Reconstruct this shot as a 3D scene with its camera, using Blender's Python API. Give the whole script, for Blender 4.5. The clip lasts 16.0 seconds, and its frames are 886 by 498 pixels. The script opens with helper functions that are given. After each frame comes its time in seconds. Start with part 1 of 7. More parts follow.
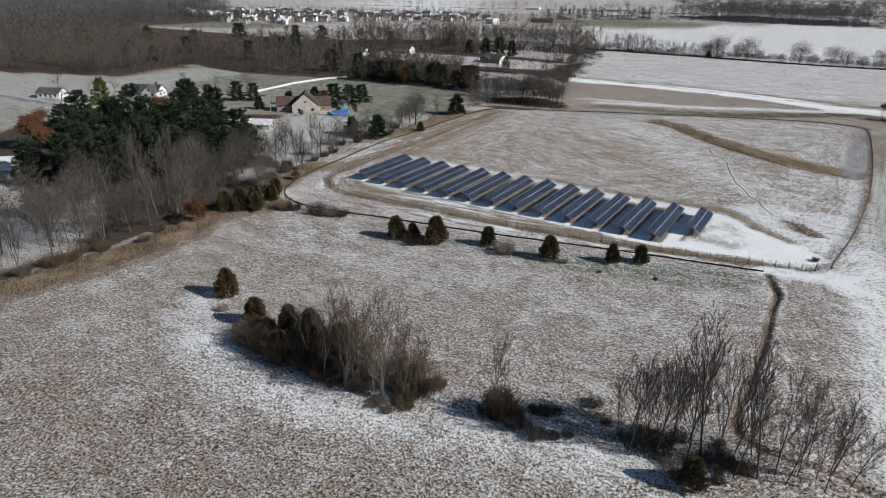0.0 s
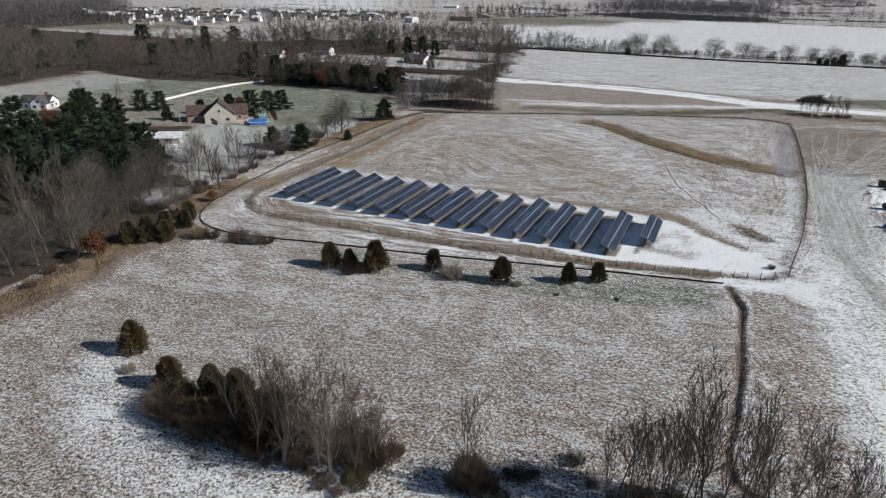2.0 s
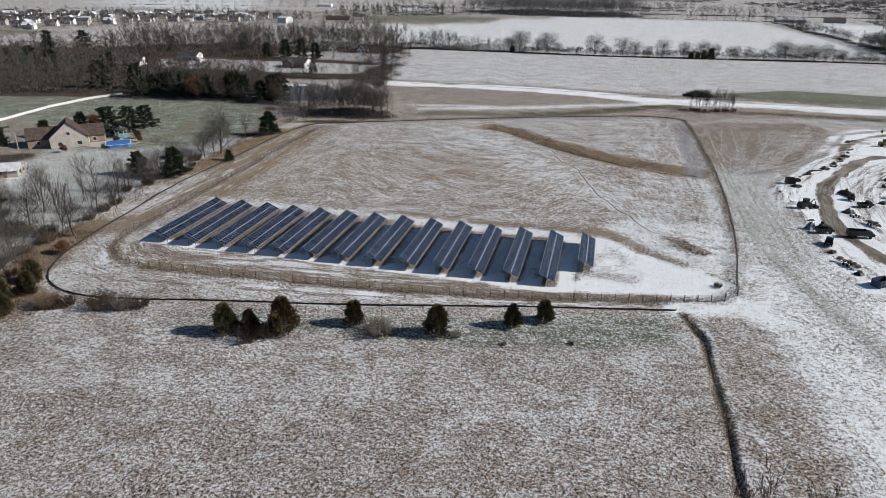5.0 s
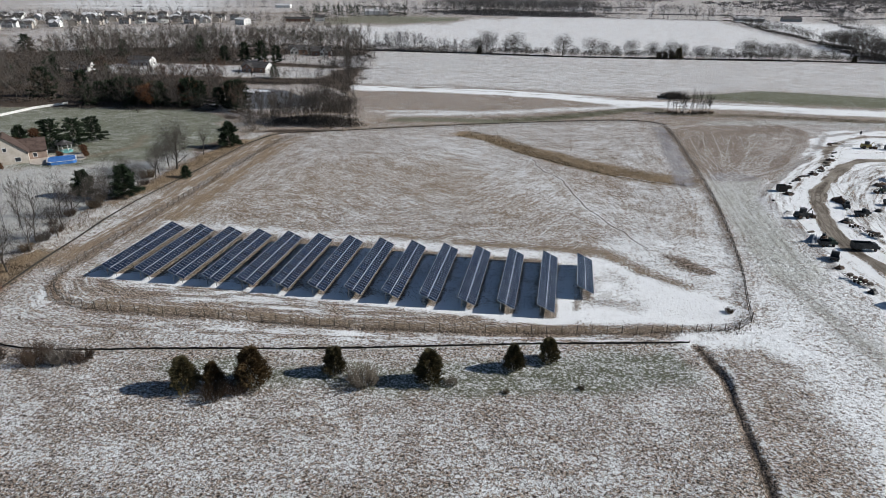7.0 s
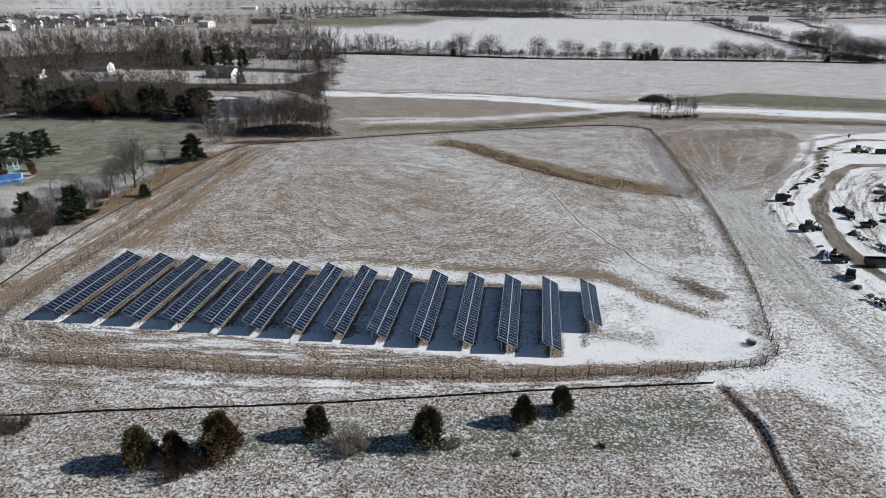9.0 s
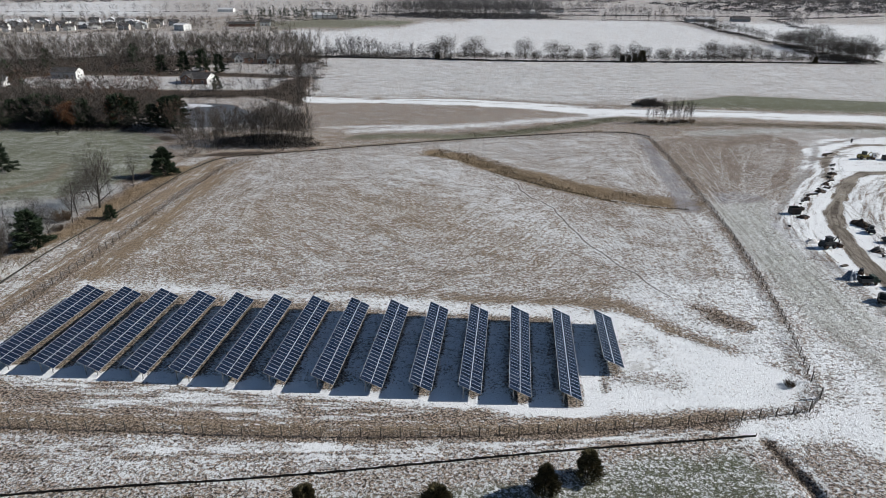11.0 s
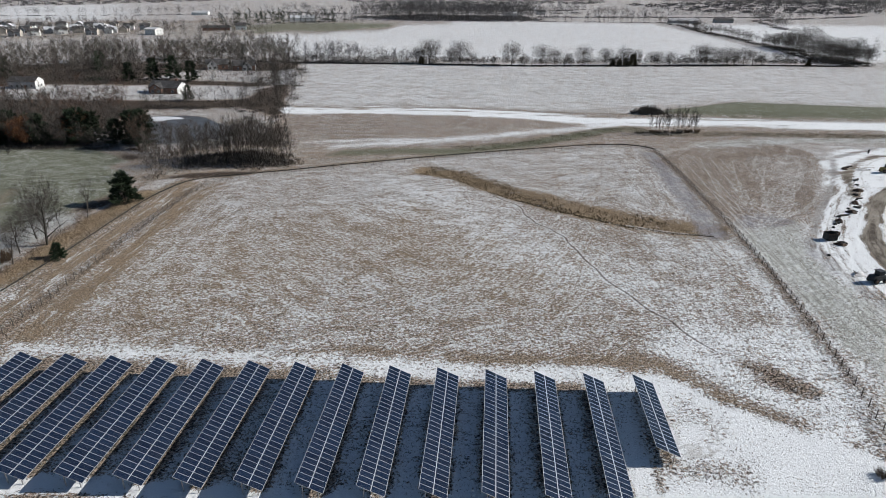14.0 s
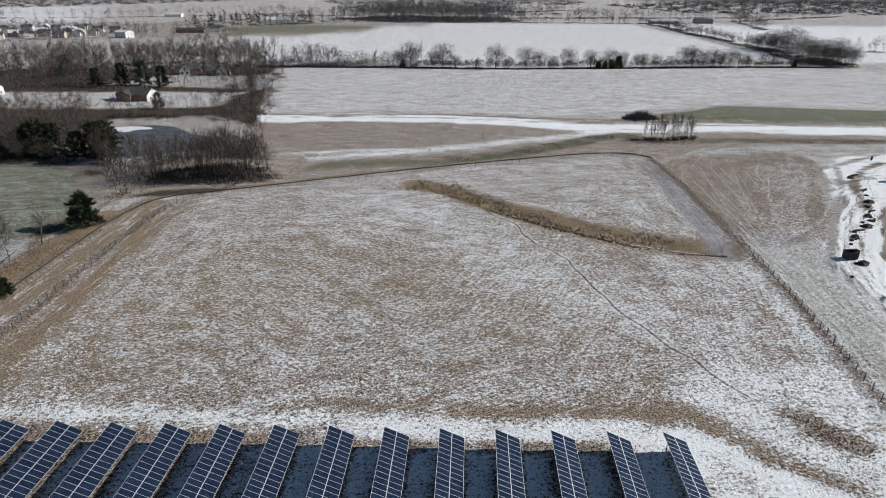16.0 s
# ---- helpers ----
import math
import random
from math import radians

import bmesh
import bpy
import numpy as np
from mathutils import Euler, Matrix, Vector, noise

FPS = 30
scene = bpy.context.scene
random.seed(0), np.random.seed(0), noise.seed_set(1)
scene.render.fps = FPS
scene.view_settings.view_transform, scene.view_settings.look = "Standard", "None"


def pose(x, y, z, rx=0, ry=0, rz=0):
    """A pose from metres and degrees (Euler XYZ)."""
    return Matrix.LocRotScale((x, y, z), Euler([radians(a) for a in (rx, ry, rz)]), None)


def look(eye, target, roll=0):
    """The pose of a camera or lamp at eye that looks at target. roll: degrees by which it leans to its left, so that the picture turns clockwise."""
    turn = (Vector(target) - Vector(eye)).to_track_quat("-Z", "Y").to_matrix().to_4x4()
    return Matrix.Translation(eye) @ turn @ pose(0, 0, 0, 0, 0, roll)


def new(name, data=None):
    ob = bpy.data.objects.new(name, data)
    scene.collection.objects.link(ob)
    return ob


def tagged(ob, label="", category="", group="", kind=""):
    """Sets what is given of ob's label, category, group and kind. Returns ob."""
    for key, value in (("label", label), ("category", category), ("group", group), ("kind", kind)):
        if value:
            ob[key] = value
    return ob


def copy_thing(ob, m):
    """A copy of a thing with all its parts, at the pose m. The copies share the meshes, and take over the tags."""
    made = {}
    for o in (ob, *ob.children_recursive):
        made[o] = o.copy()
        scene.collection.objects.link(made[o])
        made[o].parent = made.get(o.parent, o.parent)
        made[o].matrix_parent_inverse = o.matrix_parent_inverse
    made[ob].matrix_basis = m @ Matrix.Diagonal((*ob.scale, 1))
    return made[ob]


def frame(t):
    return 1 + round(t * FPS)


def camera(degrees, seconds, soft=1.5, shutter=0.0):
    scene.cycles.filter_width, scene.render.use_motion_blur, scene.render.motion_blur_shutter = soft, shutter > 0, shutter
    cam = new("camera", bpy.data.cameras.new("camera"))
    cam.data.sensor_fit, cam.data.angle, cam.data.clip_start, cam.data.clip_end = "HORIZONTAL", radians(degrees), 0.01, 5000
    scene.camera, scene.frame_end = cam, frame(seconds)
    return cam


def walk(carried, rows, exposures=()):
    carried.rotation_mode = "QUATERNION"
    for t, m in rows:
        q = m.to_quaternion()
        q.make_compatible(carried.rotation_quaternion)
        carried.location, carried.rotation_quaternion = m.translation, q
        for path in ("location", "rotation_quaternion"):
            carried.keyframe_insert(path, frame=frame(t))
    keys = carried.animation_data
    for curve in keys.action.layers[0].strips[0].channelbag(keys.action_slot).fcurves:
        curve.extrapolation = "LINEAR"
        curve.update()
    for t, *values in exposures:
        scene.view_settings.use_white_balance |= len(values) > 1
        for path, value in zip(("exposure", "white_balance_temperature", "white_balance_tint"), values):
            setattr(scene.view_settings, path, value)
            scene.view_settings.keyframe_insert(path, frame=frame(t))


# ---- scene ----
cam = camera(70.6, 16.0, 0.8)
METRES, EYE, TILT, LEAN, TURN = 130.0, 65.0, 0.0, 0.0, 32.1
ROWS = [
    (0.0, 0.0, 0.0, 0.0, 0.35, -23.68, -0.79),
    (0.5, -0.0061, 0.0311, -0.0002, -1.27, -23.68, -0.82),
    (1.0, -0.0118, 0.0632, -0.0004, -2.95, -23.7, -0.81),
    (1.5, -0.0174, 0.0954, -0.0007, -4.61, -23.71, -0.8),
    (2.0, -0.0229, 0.1282, -0.0012, -6.84, -23.73, -0.8),
    (2.5, -0.0279, 0.1612, -0.0015, -9.03, -23.75, -0.8),
    (3.0, -0.032, 0.1942, -0.0016, -11.18, -23.76, -0.8),
    (3.5, -0.0352, 0.2273, -0.0018, -13.12, -23.77, -0.8),
    (4.0, -0.0377, 0.2603, -0.0019, -14.78, -23.78, -0.77),
    (4.5, -0.0396, 0.2932, -0.0023, -16.37, -23.78, -0.77),
    (7.0, -0.0339, 0.4521, -0.0039, -21.19, -23.74, -0.71),
    (7.5, -0.0301, 0.4827, -0.0045, -21.78, -23.72, -0.68),
    (8.0, -0.0263, 0.5131, -0.0048, -22.74, -23.7, -0.66),
    (8.5, -0.0217, 0.5432, -0.0051, -23.36, -23.67, -0.64),
    (9.0, -0.0165, 0.5733, -0.0057, -23.96, -23.64, -0.61),
    (11.5, 0.0168, 0.7196, -0.0081, -25.96, -23.5, -0.46),
    (12.0, 0.0241, 0.7488, -0.0082, -26.16, -23.47, -0.44),
    (12.5, 0.032, 0.7779, -0.0083, -26.32, -23.44, -0.43),
    (13.0, 0.0398, 0.807, -0.0083, -26.44, -23.42, -0.42),
    (13.5, 0.0478, 0.8359, -0.0082, -26.93, -23.4, -0.4),
    (14.0, 0.0563, 0.8651, -0.0081, -27.58, -23.38, -0.37),
    (14.5, 0.0649, 0.8941, -0.0079, -28.44, -23.36, -0.36),
    (15.0, 0.0738, 0.9231, -0.0078, -28.99, -23.34, -0.34),
    (15.5, 0.0828, 0.9521, -0.0076, -29.32, -23.33, -0.32),
    (16.0, 0.0916, 0.9813, -0.0075, -29.5, -23.31, -0.32),
]
walk(cam, [(t, pose(0, 0, EYE, TILT, LEAN, TURN) @ pose(METRES * x, METRES * y, METRES * z, 90 + pitch, roll, yaw)) for t, x, y, z, yaw, pitch, roll in ROWS])

# ---- light ----
SUN_AZ, SUN_EL = 13.0, 31.0
world = bpy.data.worlds.new("winter_sky")
scene.world = world
world.use_nodes = True
wn = world.node_tree.nodes
sky = wn.new("ShaderNodeTexSky")
sky.sky_type, sky.sun_disc = "NISHITA", False
sky.sun_elevation, sky.sun_rotation = radians(SUN_EL), radians(90 - SUN_AZ)
sky.air_density, sky.dust_density, sky.ozone_density = 1.0, 0.3, 3.0
wn["Background"].inputs["Strength"].default_value = 0.061
world.node_tree.links.new(sky.outputs[0], wn["Background"].inputs["Color"])
sun = new("sun", bpy.data.lights.new("sun", "SUN"))
sun.data.energy, sun.data.angle, sun.data.color = 5.0, radians(0.53), (1.0, 0.975, 0.935)
sun.matrix_world = look((math.cos(radians(SUN_AZ)) * 100, math.sin(radians(SUN_AZ)) * 100, math.tan(radians(SUN_EL)) * 100), (0, 0, 0))
scene.view_settings.exposure = 0.04

# ---- materials ----


class Nodes:
    """Short hand for building a material."""

    def __init__(self, name):
        self.mat = bpy.data.materials.new(name)
        self.mat.use_nodes = True
        self.tree = self.mat.node_tree
        self.bsdf = self.tree.nodes["Principled BSDF"]
        self.place = self.add("ShaderNodeTexCoord").outputs["Object"]

    def add(self, kind):
        return self.tree.nodes.new(kind)

    def link(self, a, b):
        self.tree.links.new(a, b)

    def put(self, socket, value):
        if isinstance(value, bpy.types.NodeSocket):
            self.link(value, socket)
        else:
            socket.default_value = value

    def noise(self, scale, detail=4.0, rough=0.6, stretch=(1, 1, 1), turn=0.0, at=None, distortion=0.0):
        m = self.add("ShaderNodeMapping")
        m.inputs["Scale"].default_value = stretch
        m.inputs["Rotation"].default_value = (0, 0, radians(turn))
        self.link(at or self.place, m.inputs["Vector"])
        n = self.add("ShaderNodeTexNoise")
        n.inputs["Scale"].default_value, n.inputs["Detail"].default_value = scale, detail
        n.inputs["Roughness"].default_value, n.inputs["Distortion"].default_value = rough, distortion
        self.link(m.outputs[0], n.inputs["Vector"])
        return n.outputs[0]

    def math(self, op, a, b=0.0, c=0.0):
        n = self.add("ShaderNodeMath")
        n.operation = op
        for s, v in zip(n.inputs, (a, b, c)):
            self.put(s, v)
        return n.outputs[0]

    def span(self, value, lo, hi, to_lo=0.0, to_hi=1.0, smooth=True):
        n = self.add("ShaderNodeMapRange")
        n.interpolation_type = "SMOOTHSTEP" if smooth else "LINEAR"
        for k, v in (("Value", value), ("From Min", lo), ("From Max", hi), ("To Min", to_lo), ("To Max", to_hi)):
            self.put(n.inputs[k], v)
        return n.outputs[0]

    def mix(self, fac, a, b, blend="MIX"):
        n = self.add("ShaderNodeMix")
        n.data_type, n.blend_type = "RGBA", blend
        self.put(n.inputs[0], fac)
        for s, v in ((n.inputs[6], a), (n.inputs[7], b)):
            self.put(s, v if isinstance(v, bpy.types.NodeSocket) else (*v, 1.0))
        return n.outputs[2]

    def bump(self, height, strength=0.3, distance=0.05):
        n = self.add("ShaderNodeBump")
        n.inputs["Strength"].default_value, n.inputs["Distance"].default_value = strength, distance
        self.link(height, n.inputs["Height"])
        self.link(n.outputs[0], self.bsdf.inputs["Normal"])

    def done(self, color, rough=0.8, metal=0.0, spec=0.3):
        self.put(self.bsdf.inputs["Base Color"], color if isinstance(color, bpy.types.NodeSocket) else (*color, 1.0))
        self.put(self.bsdf.inputs["Roughness"], rough)
        self.bsdf.inputs["Metallic"].default_value = metal
        self.bsdf.inputs["Specular IOR Level"].default_value = spec
        return self.mat


def surface(name, dark, light, scale=3.0, fine=30.0, rough=0.8, metal=0.0, bump=0.2, wear=None, spec=0.3, vary=0.0):
    """A plain material with grain at two scales; wear: a third colour in worn patches; vary: spread of brightness from object to object."""
    n = Nodes(name)
    big, small = n.noise(scale, 3), n.noise(fine, 4, 0.7)
    col = n.mix(n.span(n.math("ADD", n.math("MULTIPLY", big, 0.6), n.math("MULTIPLY", small, 0.4)), 0.32, 0.68), dark, light)
    if wear:
        col = n.mix(n.span(n.noise(scale * 1.7, 5, 0.7), 0.56, 0.66), col, wear)
    if vary:
        info = n.add("ShaderNodeObjectInfo")
        tone = n.span(info.outputs["Random"], 0, 1, 1 - vary, 1 + vary, False)
        h = n.add("ShaderNodeHueSaturation")
        n.put(h.inputs["Value"], tone)
        n.put(h.inputs["Color"], col)
        col = h.outputs[0]
    n.bump(small, bump, 0.02)
    return n.done(col, rough, metal, spec)


def foliage(name, colours, rough=0.75, vary=0.25):
    """Leaves or twigs: the colour goes from piece to piece and from plant to plant."""
    n = Nodes(name)
    geo, info = n.add("ShaderNodeNewGeometry"), n.add("ShaderNodeObjectInfo")
    ramp = n.add("ShaderNodeValToRGB")
    els = ramp.color_ramp.elements
    while len(els) < len(colours):
        els.new(0.5)
    for i, c in enumerate(colours):
        els[i].position, els[i].color = i / (len(colours) - 1), (*c, 1.0)
    clump = n.noise(0.8, 2)
    f = n.math("ADD", n.math("MULTIPLY", geo.outputs["Random Per Island"], 0.55), n.span(clump, 0.3, 0.7, 0.0, 0.45, False))
    n.link(f, ramp.inputs[0])
    h = n.add("ShaderNodeHueSaturation")
    n.link(n.span(info.outputs["Random"], 0, 1, 1 - vary, 1 + vary, False), h.inputs["Value"])
    n.link(ramp.outputs[0], h.inputs["Color"])
    return n.done(h.outputs[0], rough, 0.0, 0.2)


def ground_material():
    """Thin snow on dead grass: the zones come from the sheet, the ragged edges from noise."""
    n = Nodes("snowy_ground")
    sep = []
    for nm in ("zone_a", "zone_b", "zone_c", "zone_d", "zone_e"):
        a, z = n.add("ShaderNodeAttribute"), n.add("ShaderNodeSeparateColor")
        a.attribute_name = nm
        n.link(a.outputs["Color"], z.inputs[0])
        sep.append(z.outputs)
    (snow, tan, green), (dirt, mud, streak), (frost, litter, wheel), (flow, rut, trail), sides = [tuple(z)[:3] for z in sep]
    # a line stays thin between the corners of the sheet: its side changes sign there
    rut, trail, wheel = [n.math("MAXIMUM", n.math("ABSOLUTE", side), n.math("SUBTRACT", away, 0.9)) for side, away in zip(sides, (rut, trail, wheel))]
    tuft = n.noise(2.3, 4, 0.76, distortion=0.8)
    clump = n.noise(0.75, 4, 0.7, distortion=1.6)
    patch = n.noise(0.13, 5, 0.65, (1, 1.6, 1), 12.0, distortion=1.0)
    grain = n.noise(5.5, 3, 0.7)
    xyz, rows = n.add("ShaderNodeSeparateXYZ"), n.add("ShaderNodeCombineXYZ")
    n.link(n.place, xyz.inputs[0])
    n.put(rows.inputs[0], n.math("ADD", flow, n.math("MULTIPLY", clump, 0.8)))
    n.put(rows.inputs[1], n.math("MULTIPLY", xyz.outputs[0], 0.11))
    n.put(rows.inputs[2], n.math("MULTIPLY", xyz.outputs[1], 0.11))
    lines = n.math("ADD", n.math("MULTIPLY", n.noise(0.85, 4, 0.72, at=rows.outputs[0]), 0.74), n.math("MULTIPLY", n.noise(0.26, 3, 0.6, at=rows.outputs[0]), 0.26))
    base = n.math("ADD", n.math("MULTIPLY", tuft, 0.66), n.math("ADD", n.math("MULTIPLY", clump, 0.2), n.math("MULTIPLY", patch, 0.14)))
    fleck = n.noise(1.25, 3, 0.62, (1, 1.5, 1), -28.0, distortion=0.9)
    lined = n.math("ADD", n.math("MULTIPLY", lines, 0.2), n.math("ADD", n.math("MULTIPLY", tuft, 0.3), n.math("ADD", n.math("MULTIPLY", fleck, 0.38), n.math("MULTIPLY", patch, 0.12))))
    mown = n.math("ADD", n.math("MULTIPLY", lines, 0.48), n.math("ADD", n.math("MULTIPLY", tuft, 0.38), n.math("MULTIPLY", patch, 0.14)))
    f = n.add("ShaderNodeMix")
    f.data_type = "FLOAT"
    n.put(f.inputs[0], streak), n.put(f.inputs[2], base), n.put(f.inputs[3], lined)
    ring = n.add("ShaderNodeMix")
    ring.data_type = "FLOAT"
    n.put(ring.inputs[0], n.span(streak, 0.88, 1.0)), n.put(ring.inputs[2], f.outputs[0]), n.put(ring.inputs[3], mown)
    field = ring.outputs[0]
    limit = n.span(snow, 0, 1, 0.67, 0.33, False)
    cover = n.span(n.math("SUBTRACT", field, limit), -0.022, 0.024)
    # dark specks: soil gaps, and the shade of tufts put into the colour
    grass = n.mix(n.span(n.noise(2.5, 4, 0.75), 0.44, 0.58), (0.033, 0.027, 0.024), (0.59, 0.475, 0.38))
    grass = n.mix(n.span(clump, 0.5, 0.8, 0.0, 0.5), grass, (0.3, 0.232, 0.188))
    straw = n.mix(n.span(grain, 0.35, 0.65), (0.085, 0.06, 0.037), (0.5, 0.375, 0.245))
    turf = n.mix(n.span(grain, 0.3, 0.7), (0.065, 0.072, 0.046), (0.25, 0.255, 0.18))
    soil = n.mix(n.span(n.math("ADD", n.math("MULTIPLY", grain, 0.5), n.math("MULTIPLY", lines, 0.5)), 0.36, 0.62), (0.1, 0.08, 0.066), (0.33, 0.27, 0.225))
    wet = n.mix(n.span(lines, 0.36, 0.62), (0.1, 0.08, 0.063), (0.34, 0.3, 0.25))
    rag = n.math("SUBTRACT", n.math("ADD", n.math("MULTIPLY", tuft, 0.6), n.math("MULTIPLY", clump, 0.4)), 0.5)
    col = n.mix(n.span(n.math("ADD", tan, n.math("MULTIPLY", rag, 1.5)), 0.3, 0.7), grass, straw)
    col = n.mix(n.span(n.math("ADD", green, n.math("MULTIPLY", rag, 1.5)), 0.25, 0.8), col, turf)
    col = n.mix(n.span(n.math("ADD", dirt, n.math("MULTIPLY", rag, 2.0)), 0.3, 0.7), col, soil)
    col = n.mix(n.span(n.math("ADD", mud, n.math("MULTIPLY", n.math("SUBTRACT", lines, 0.5), 0.9)), 0.35, 0.65), col, wet)
    leaves = n.mix(n.span(n.math("ADD", n.math("MULTIPLY", grain, 0.6), n.math("MULTIPLY", clump, 0.4)), 0.4, 0.62), (0.03, 0.023, 0.018), (0.125, 0.095, 0.072))
    col = n.mix(n.span(n.math("ADD", litter, n.math("MULTIPLY", rag, 1.5)), 0.3, 0.7), col, leaves)
    white = n.mix(n.span(grain, 0.3, 0.7), (0.8, 0.816, 0.822), (0.925, 0.936, 0.94))
    col = n.mix(cover, col, white)
    # a thin even frost over short grass or bare soil
    rime = n.mix(n.span(green, 0.1, 0.6), (0.27, 0.255, 0.28), (0.53, 0.535, 0.49))
    rime = n.mix(n.span(n.math("ADD", n.math("MULTIPLY", lines, 0.6), n.math("MULTIPLY", grain, 0.4)), 0.4, 0.62, 0.0, 0.42), rime, (0.68, 0.685, 0.69))
    rime = n.mix(n.span(n.math("ADD", n.math("MULTIPLY", clump, 0.5), n.math("MULTIPLY", grain, 0.5)), 0.53, 0.64, 0.0, 0.55), rime, (0.16, 0.145, 0.125))
    col = n.mix(n.span(n.math("ADD", frost, n.math("ADD", n.math("MULTIPLY", rag, 2.2), n.math("MULTIPLY", n.math("SUBTRACT", patch, 0.5), 1.2))), 0.2, 0.85), col, rime)
    # narrow washed-out runnels: bottom shade painted on as dark, snow on the lip
    wob = n.math("ADD", rut, n.math("MULTIPLY", n.math("SUBTRACT", fleck, 0.5), 0.5))
    lip = n.math("MULTIPLY", n.math("MULTIPLY", n.span(wob, 0.26, 0.4), n.span(wob, 0.95, 0.6)), n.span(fleck, 0.38, 0.52, 0.0, 0.8))
    col = n.mix(lip, col, white)
    col = n.mix(n.math("MULTIPLY", n.span(wob, 0.36, 0.14), n.span(tuft, 0.36, 0.56, 0.1, 0.85)), col, (0.05, 0.04, 0.034))
    ragged = n.math("MULTIPLY", n.math("SUBTRACT", clump, 0.5), 1.3)
    track = n.math("MULTIPLY", n.span(n.math("ADD", trail, n.math("MULTIPLY", ragged, 0.4)), 0.33, 0.08), n.span(fleck, 0.44, 0.57, 0.0, 0.65))
    col = n.mix(track, col, white)
    press = n.math("MULTIPLY", n.span(n.math("ADD", wheel, n.math("MULTIPLY", ragged, 0.7)), 0.4, 0.1), n.span(patch, 0.38, 0.6, 0.0, 0.45))
    col = n.mix(press, col, wet)
    rise = n.math("ADD", tuft, n.math("ADD", n.math("MULTIPLY", grain, 0.2), n.math("MULTIPLY", n.math("MULTIPLY", lines, streak), 0.5)))
    n.bump(n.math("MULTIPLY", rise, n.span(cover, 0, 1, 1.0, 0.5, False)), 1.0, 0.55)
    return n.done(col, 0.9, 0.0, 0.15)


M_GROUND = ground_material()
M_FRAME = surface("panel_aluminium", (0.55, 0.56, 0.58), (0.7, 0.71, 0.73), 2, 40, 0.4, 0.6, 0.05)
M_STEEL = surface("galvanised_steel", (0.3, 0.3, 0.3), (0.45, 0.45, 0.45), 3, 50, 0.5, 0.7, 0.1)
M_POST = surface("weathered_post", (0.09, 0.08, 0.07), (0.2, 0.18, 0.16), 6, 60, 0.85, 0.0, 0.3)
M_WIRE = surface("dull_wire", (0.06, 0.057, 0.054), (0.12, 0.114, 0.108), 3, 50, 0.65, 0.3, 0.1)
M_SILT = surface("black_silt_fabric", (0.008, 0.008, 0.008), (0.03, 0.028, 0.025), 2, 25, 0.8, 0.0, 0.3, (0.06, 0.05, 0.04))
M_BARK = surface("grey_bark", (0.045, 0.039, 0.034), (0.13, 0.115, 0.1), 4, 30, 0.9, 0.0, 0.4, None, 0.2, 0.3)
M_PALEBARK = surface("pale_bark", (0.13, 0.113, 0.093), (0.3, 0.272, 0.23), 3, 25, 0.85, 0.0, 0.3, None, 0.2, 0.2)
M_TWIG = foliage("bare_twigs", [(0.028, 0.024, 0.021), (0.072, 0.062, 0.054), (0.155, 0.137, 0.12)])
M_PALETWIG = foliage("pale_twigs", [(0.1, 0.08, 0.065), (0.2, 0.17, 0.135), (0.3, 0.265, 0.22)])
M_WARMTWIG = foliage("reddish_twigs", [(0.035, 0.024, 0.018), (0.08, 0.056, 0.042), (0.14, 0.105, 0.078)])
M_CEDAR = foliage("cedar_green", [(0.018, 0.018, 0.01), (0.055, 0.05, 0.025), (0.105, 0.085, 0.042), (0.18, 0.128, 0.065)])
M_RUSTCEDAR = foliage("winter_cedar", [(0.03, 0.022, 0.011), (0.085, 0.056, 0.025), (0.15, 0.095, 0.043)])
M_PINE = foliage("pine_needles", [(0.007, 0.012, 0.008), (0.017, 0.028, 0.016), (0.034, 0.05, 0.027), (0.06, 0.082, 0.042)])
M_YELLOWPINE = foliage("yellowing_pine", [(0.03, 0.036, 0.012), (0.08, 0.085, 0.025), (0.14, 0.13, 0.04)])
M_OAKLEAF = foliage("brown_oak_leaves", [(0.05, 0.024, 0.013), (0.11, 0.05, 0.025), (0.17, 0.085, 0.042)])
M_GREYTWIG = foliage("weathered_twigs", [(0.05, 0.045, 0.04), (0.105, 0.095, 0.085), (0.18, 0.165, 0.148)])
M_STRAW = foliage("dead_grass", [(0.1, 0.075, 0.045), (0.2, 0.155, 0.1), (0.33, 0.27, 0.18)])
M_OLIVE = foliage("olive_brush", [(0.035, 0.03, 0.016), (0.08, 0.068, 0.034), (0.14, 0.118, 0.062)])
M_BRUSH = foliage("brown_brush", [(0.06, 0.04, 0.026), (0.12, 0.085, 0.055), (0.2, 0.15, 0.1)])


def cell_material():
    """Dark blue cells with fine bus lines under glass."""
    n = Nodes("solar_cells")
    big = n.noise(0.7, 2)
    info = n.add("ShaderNodeObjectInfo")
    tone = n.span(info.outputs["Random"], 0, 1, 0.0, 1.0, False)
    col = n.mix(tone, (0.0045, 0.0105, 0.027), (0.008, 0.018, 0.042))
    brick = n.add("ShaderNodeTexBrick")
    brick.offset, brick.inputs["Scale"].default_value = 0.0, 1.0
    for k, v in (("Mortar Size", 0.004), ("Brick Width", 0.158), ("Row Height", 0.158), ("Mortar Smooth", 0.2)):
        brick.inputs[k].default_value = v
    n.link(n.place, brick.inputs["Vector"])
    col = n.mix(n.math("MULTIPLY", brick.outputs["Fac"], 0.35), col, (0.25, 0.27, 0.3))
    return n.done(col, n.span(big, 0.3, 0.7, 0.1, 0.2), 0.0, 0.24)


M_CELL = cell_material()

# ---- building helpers ----


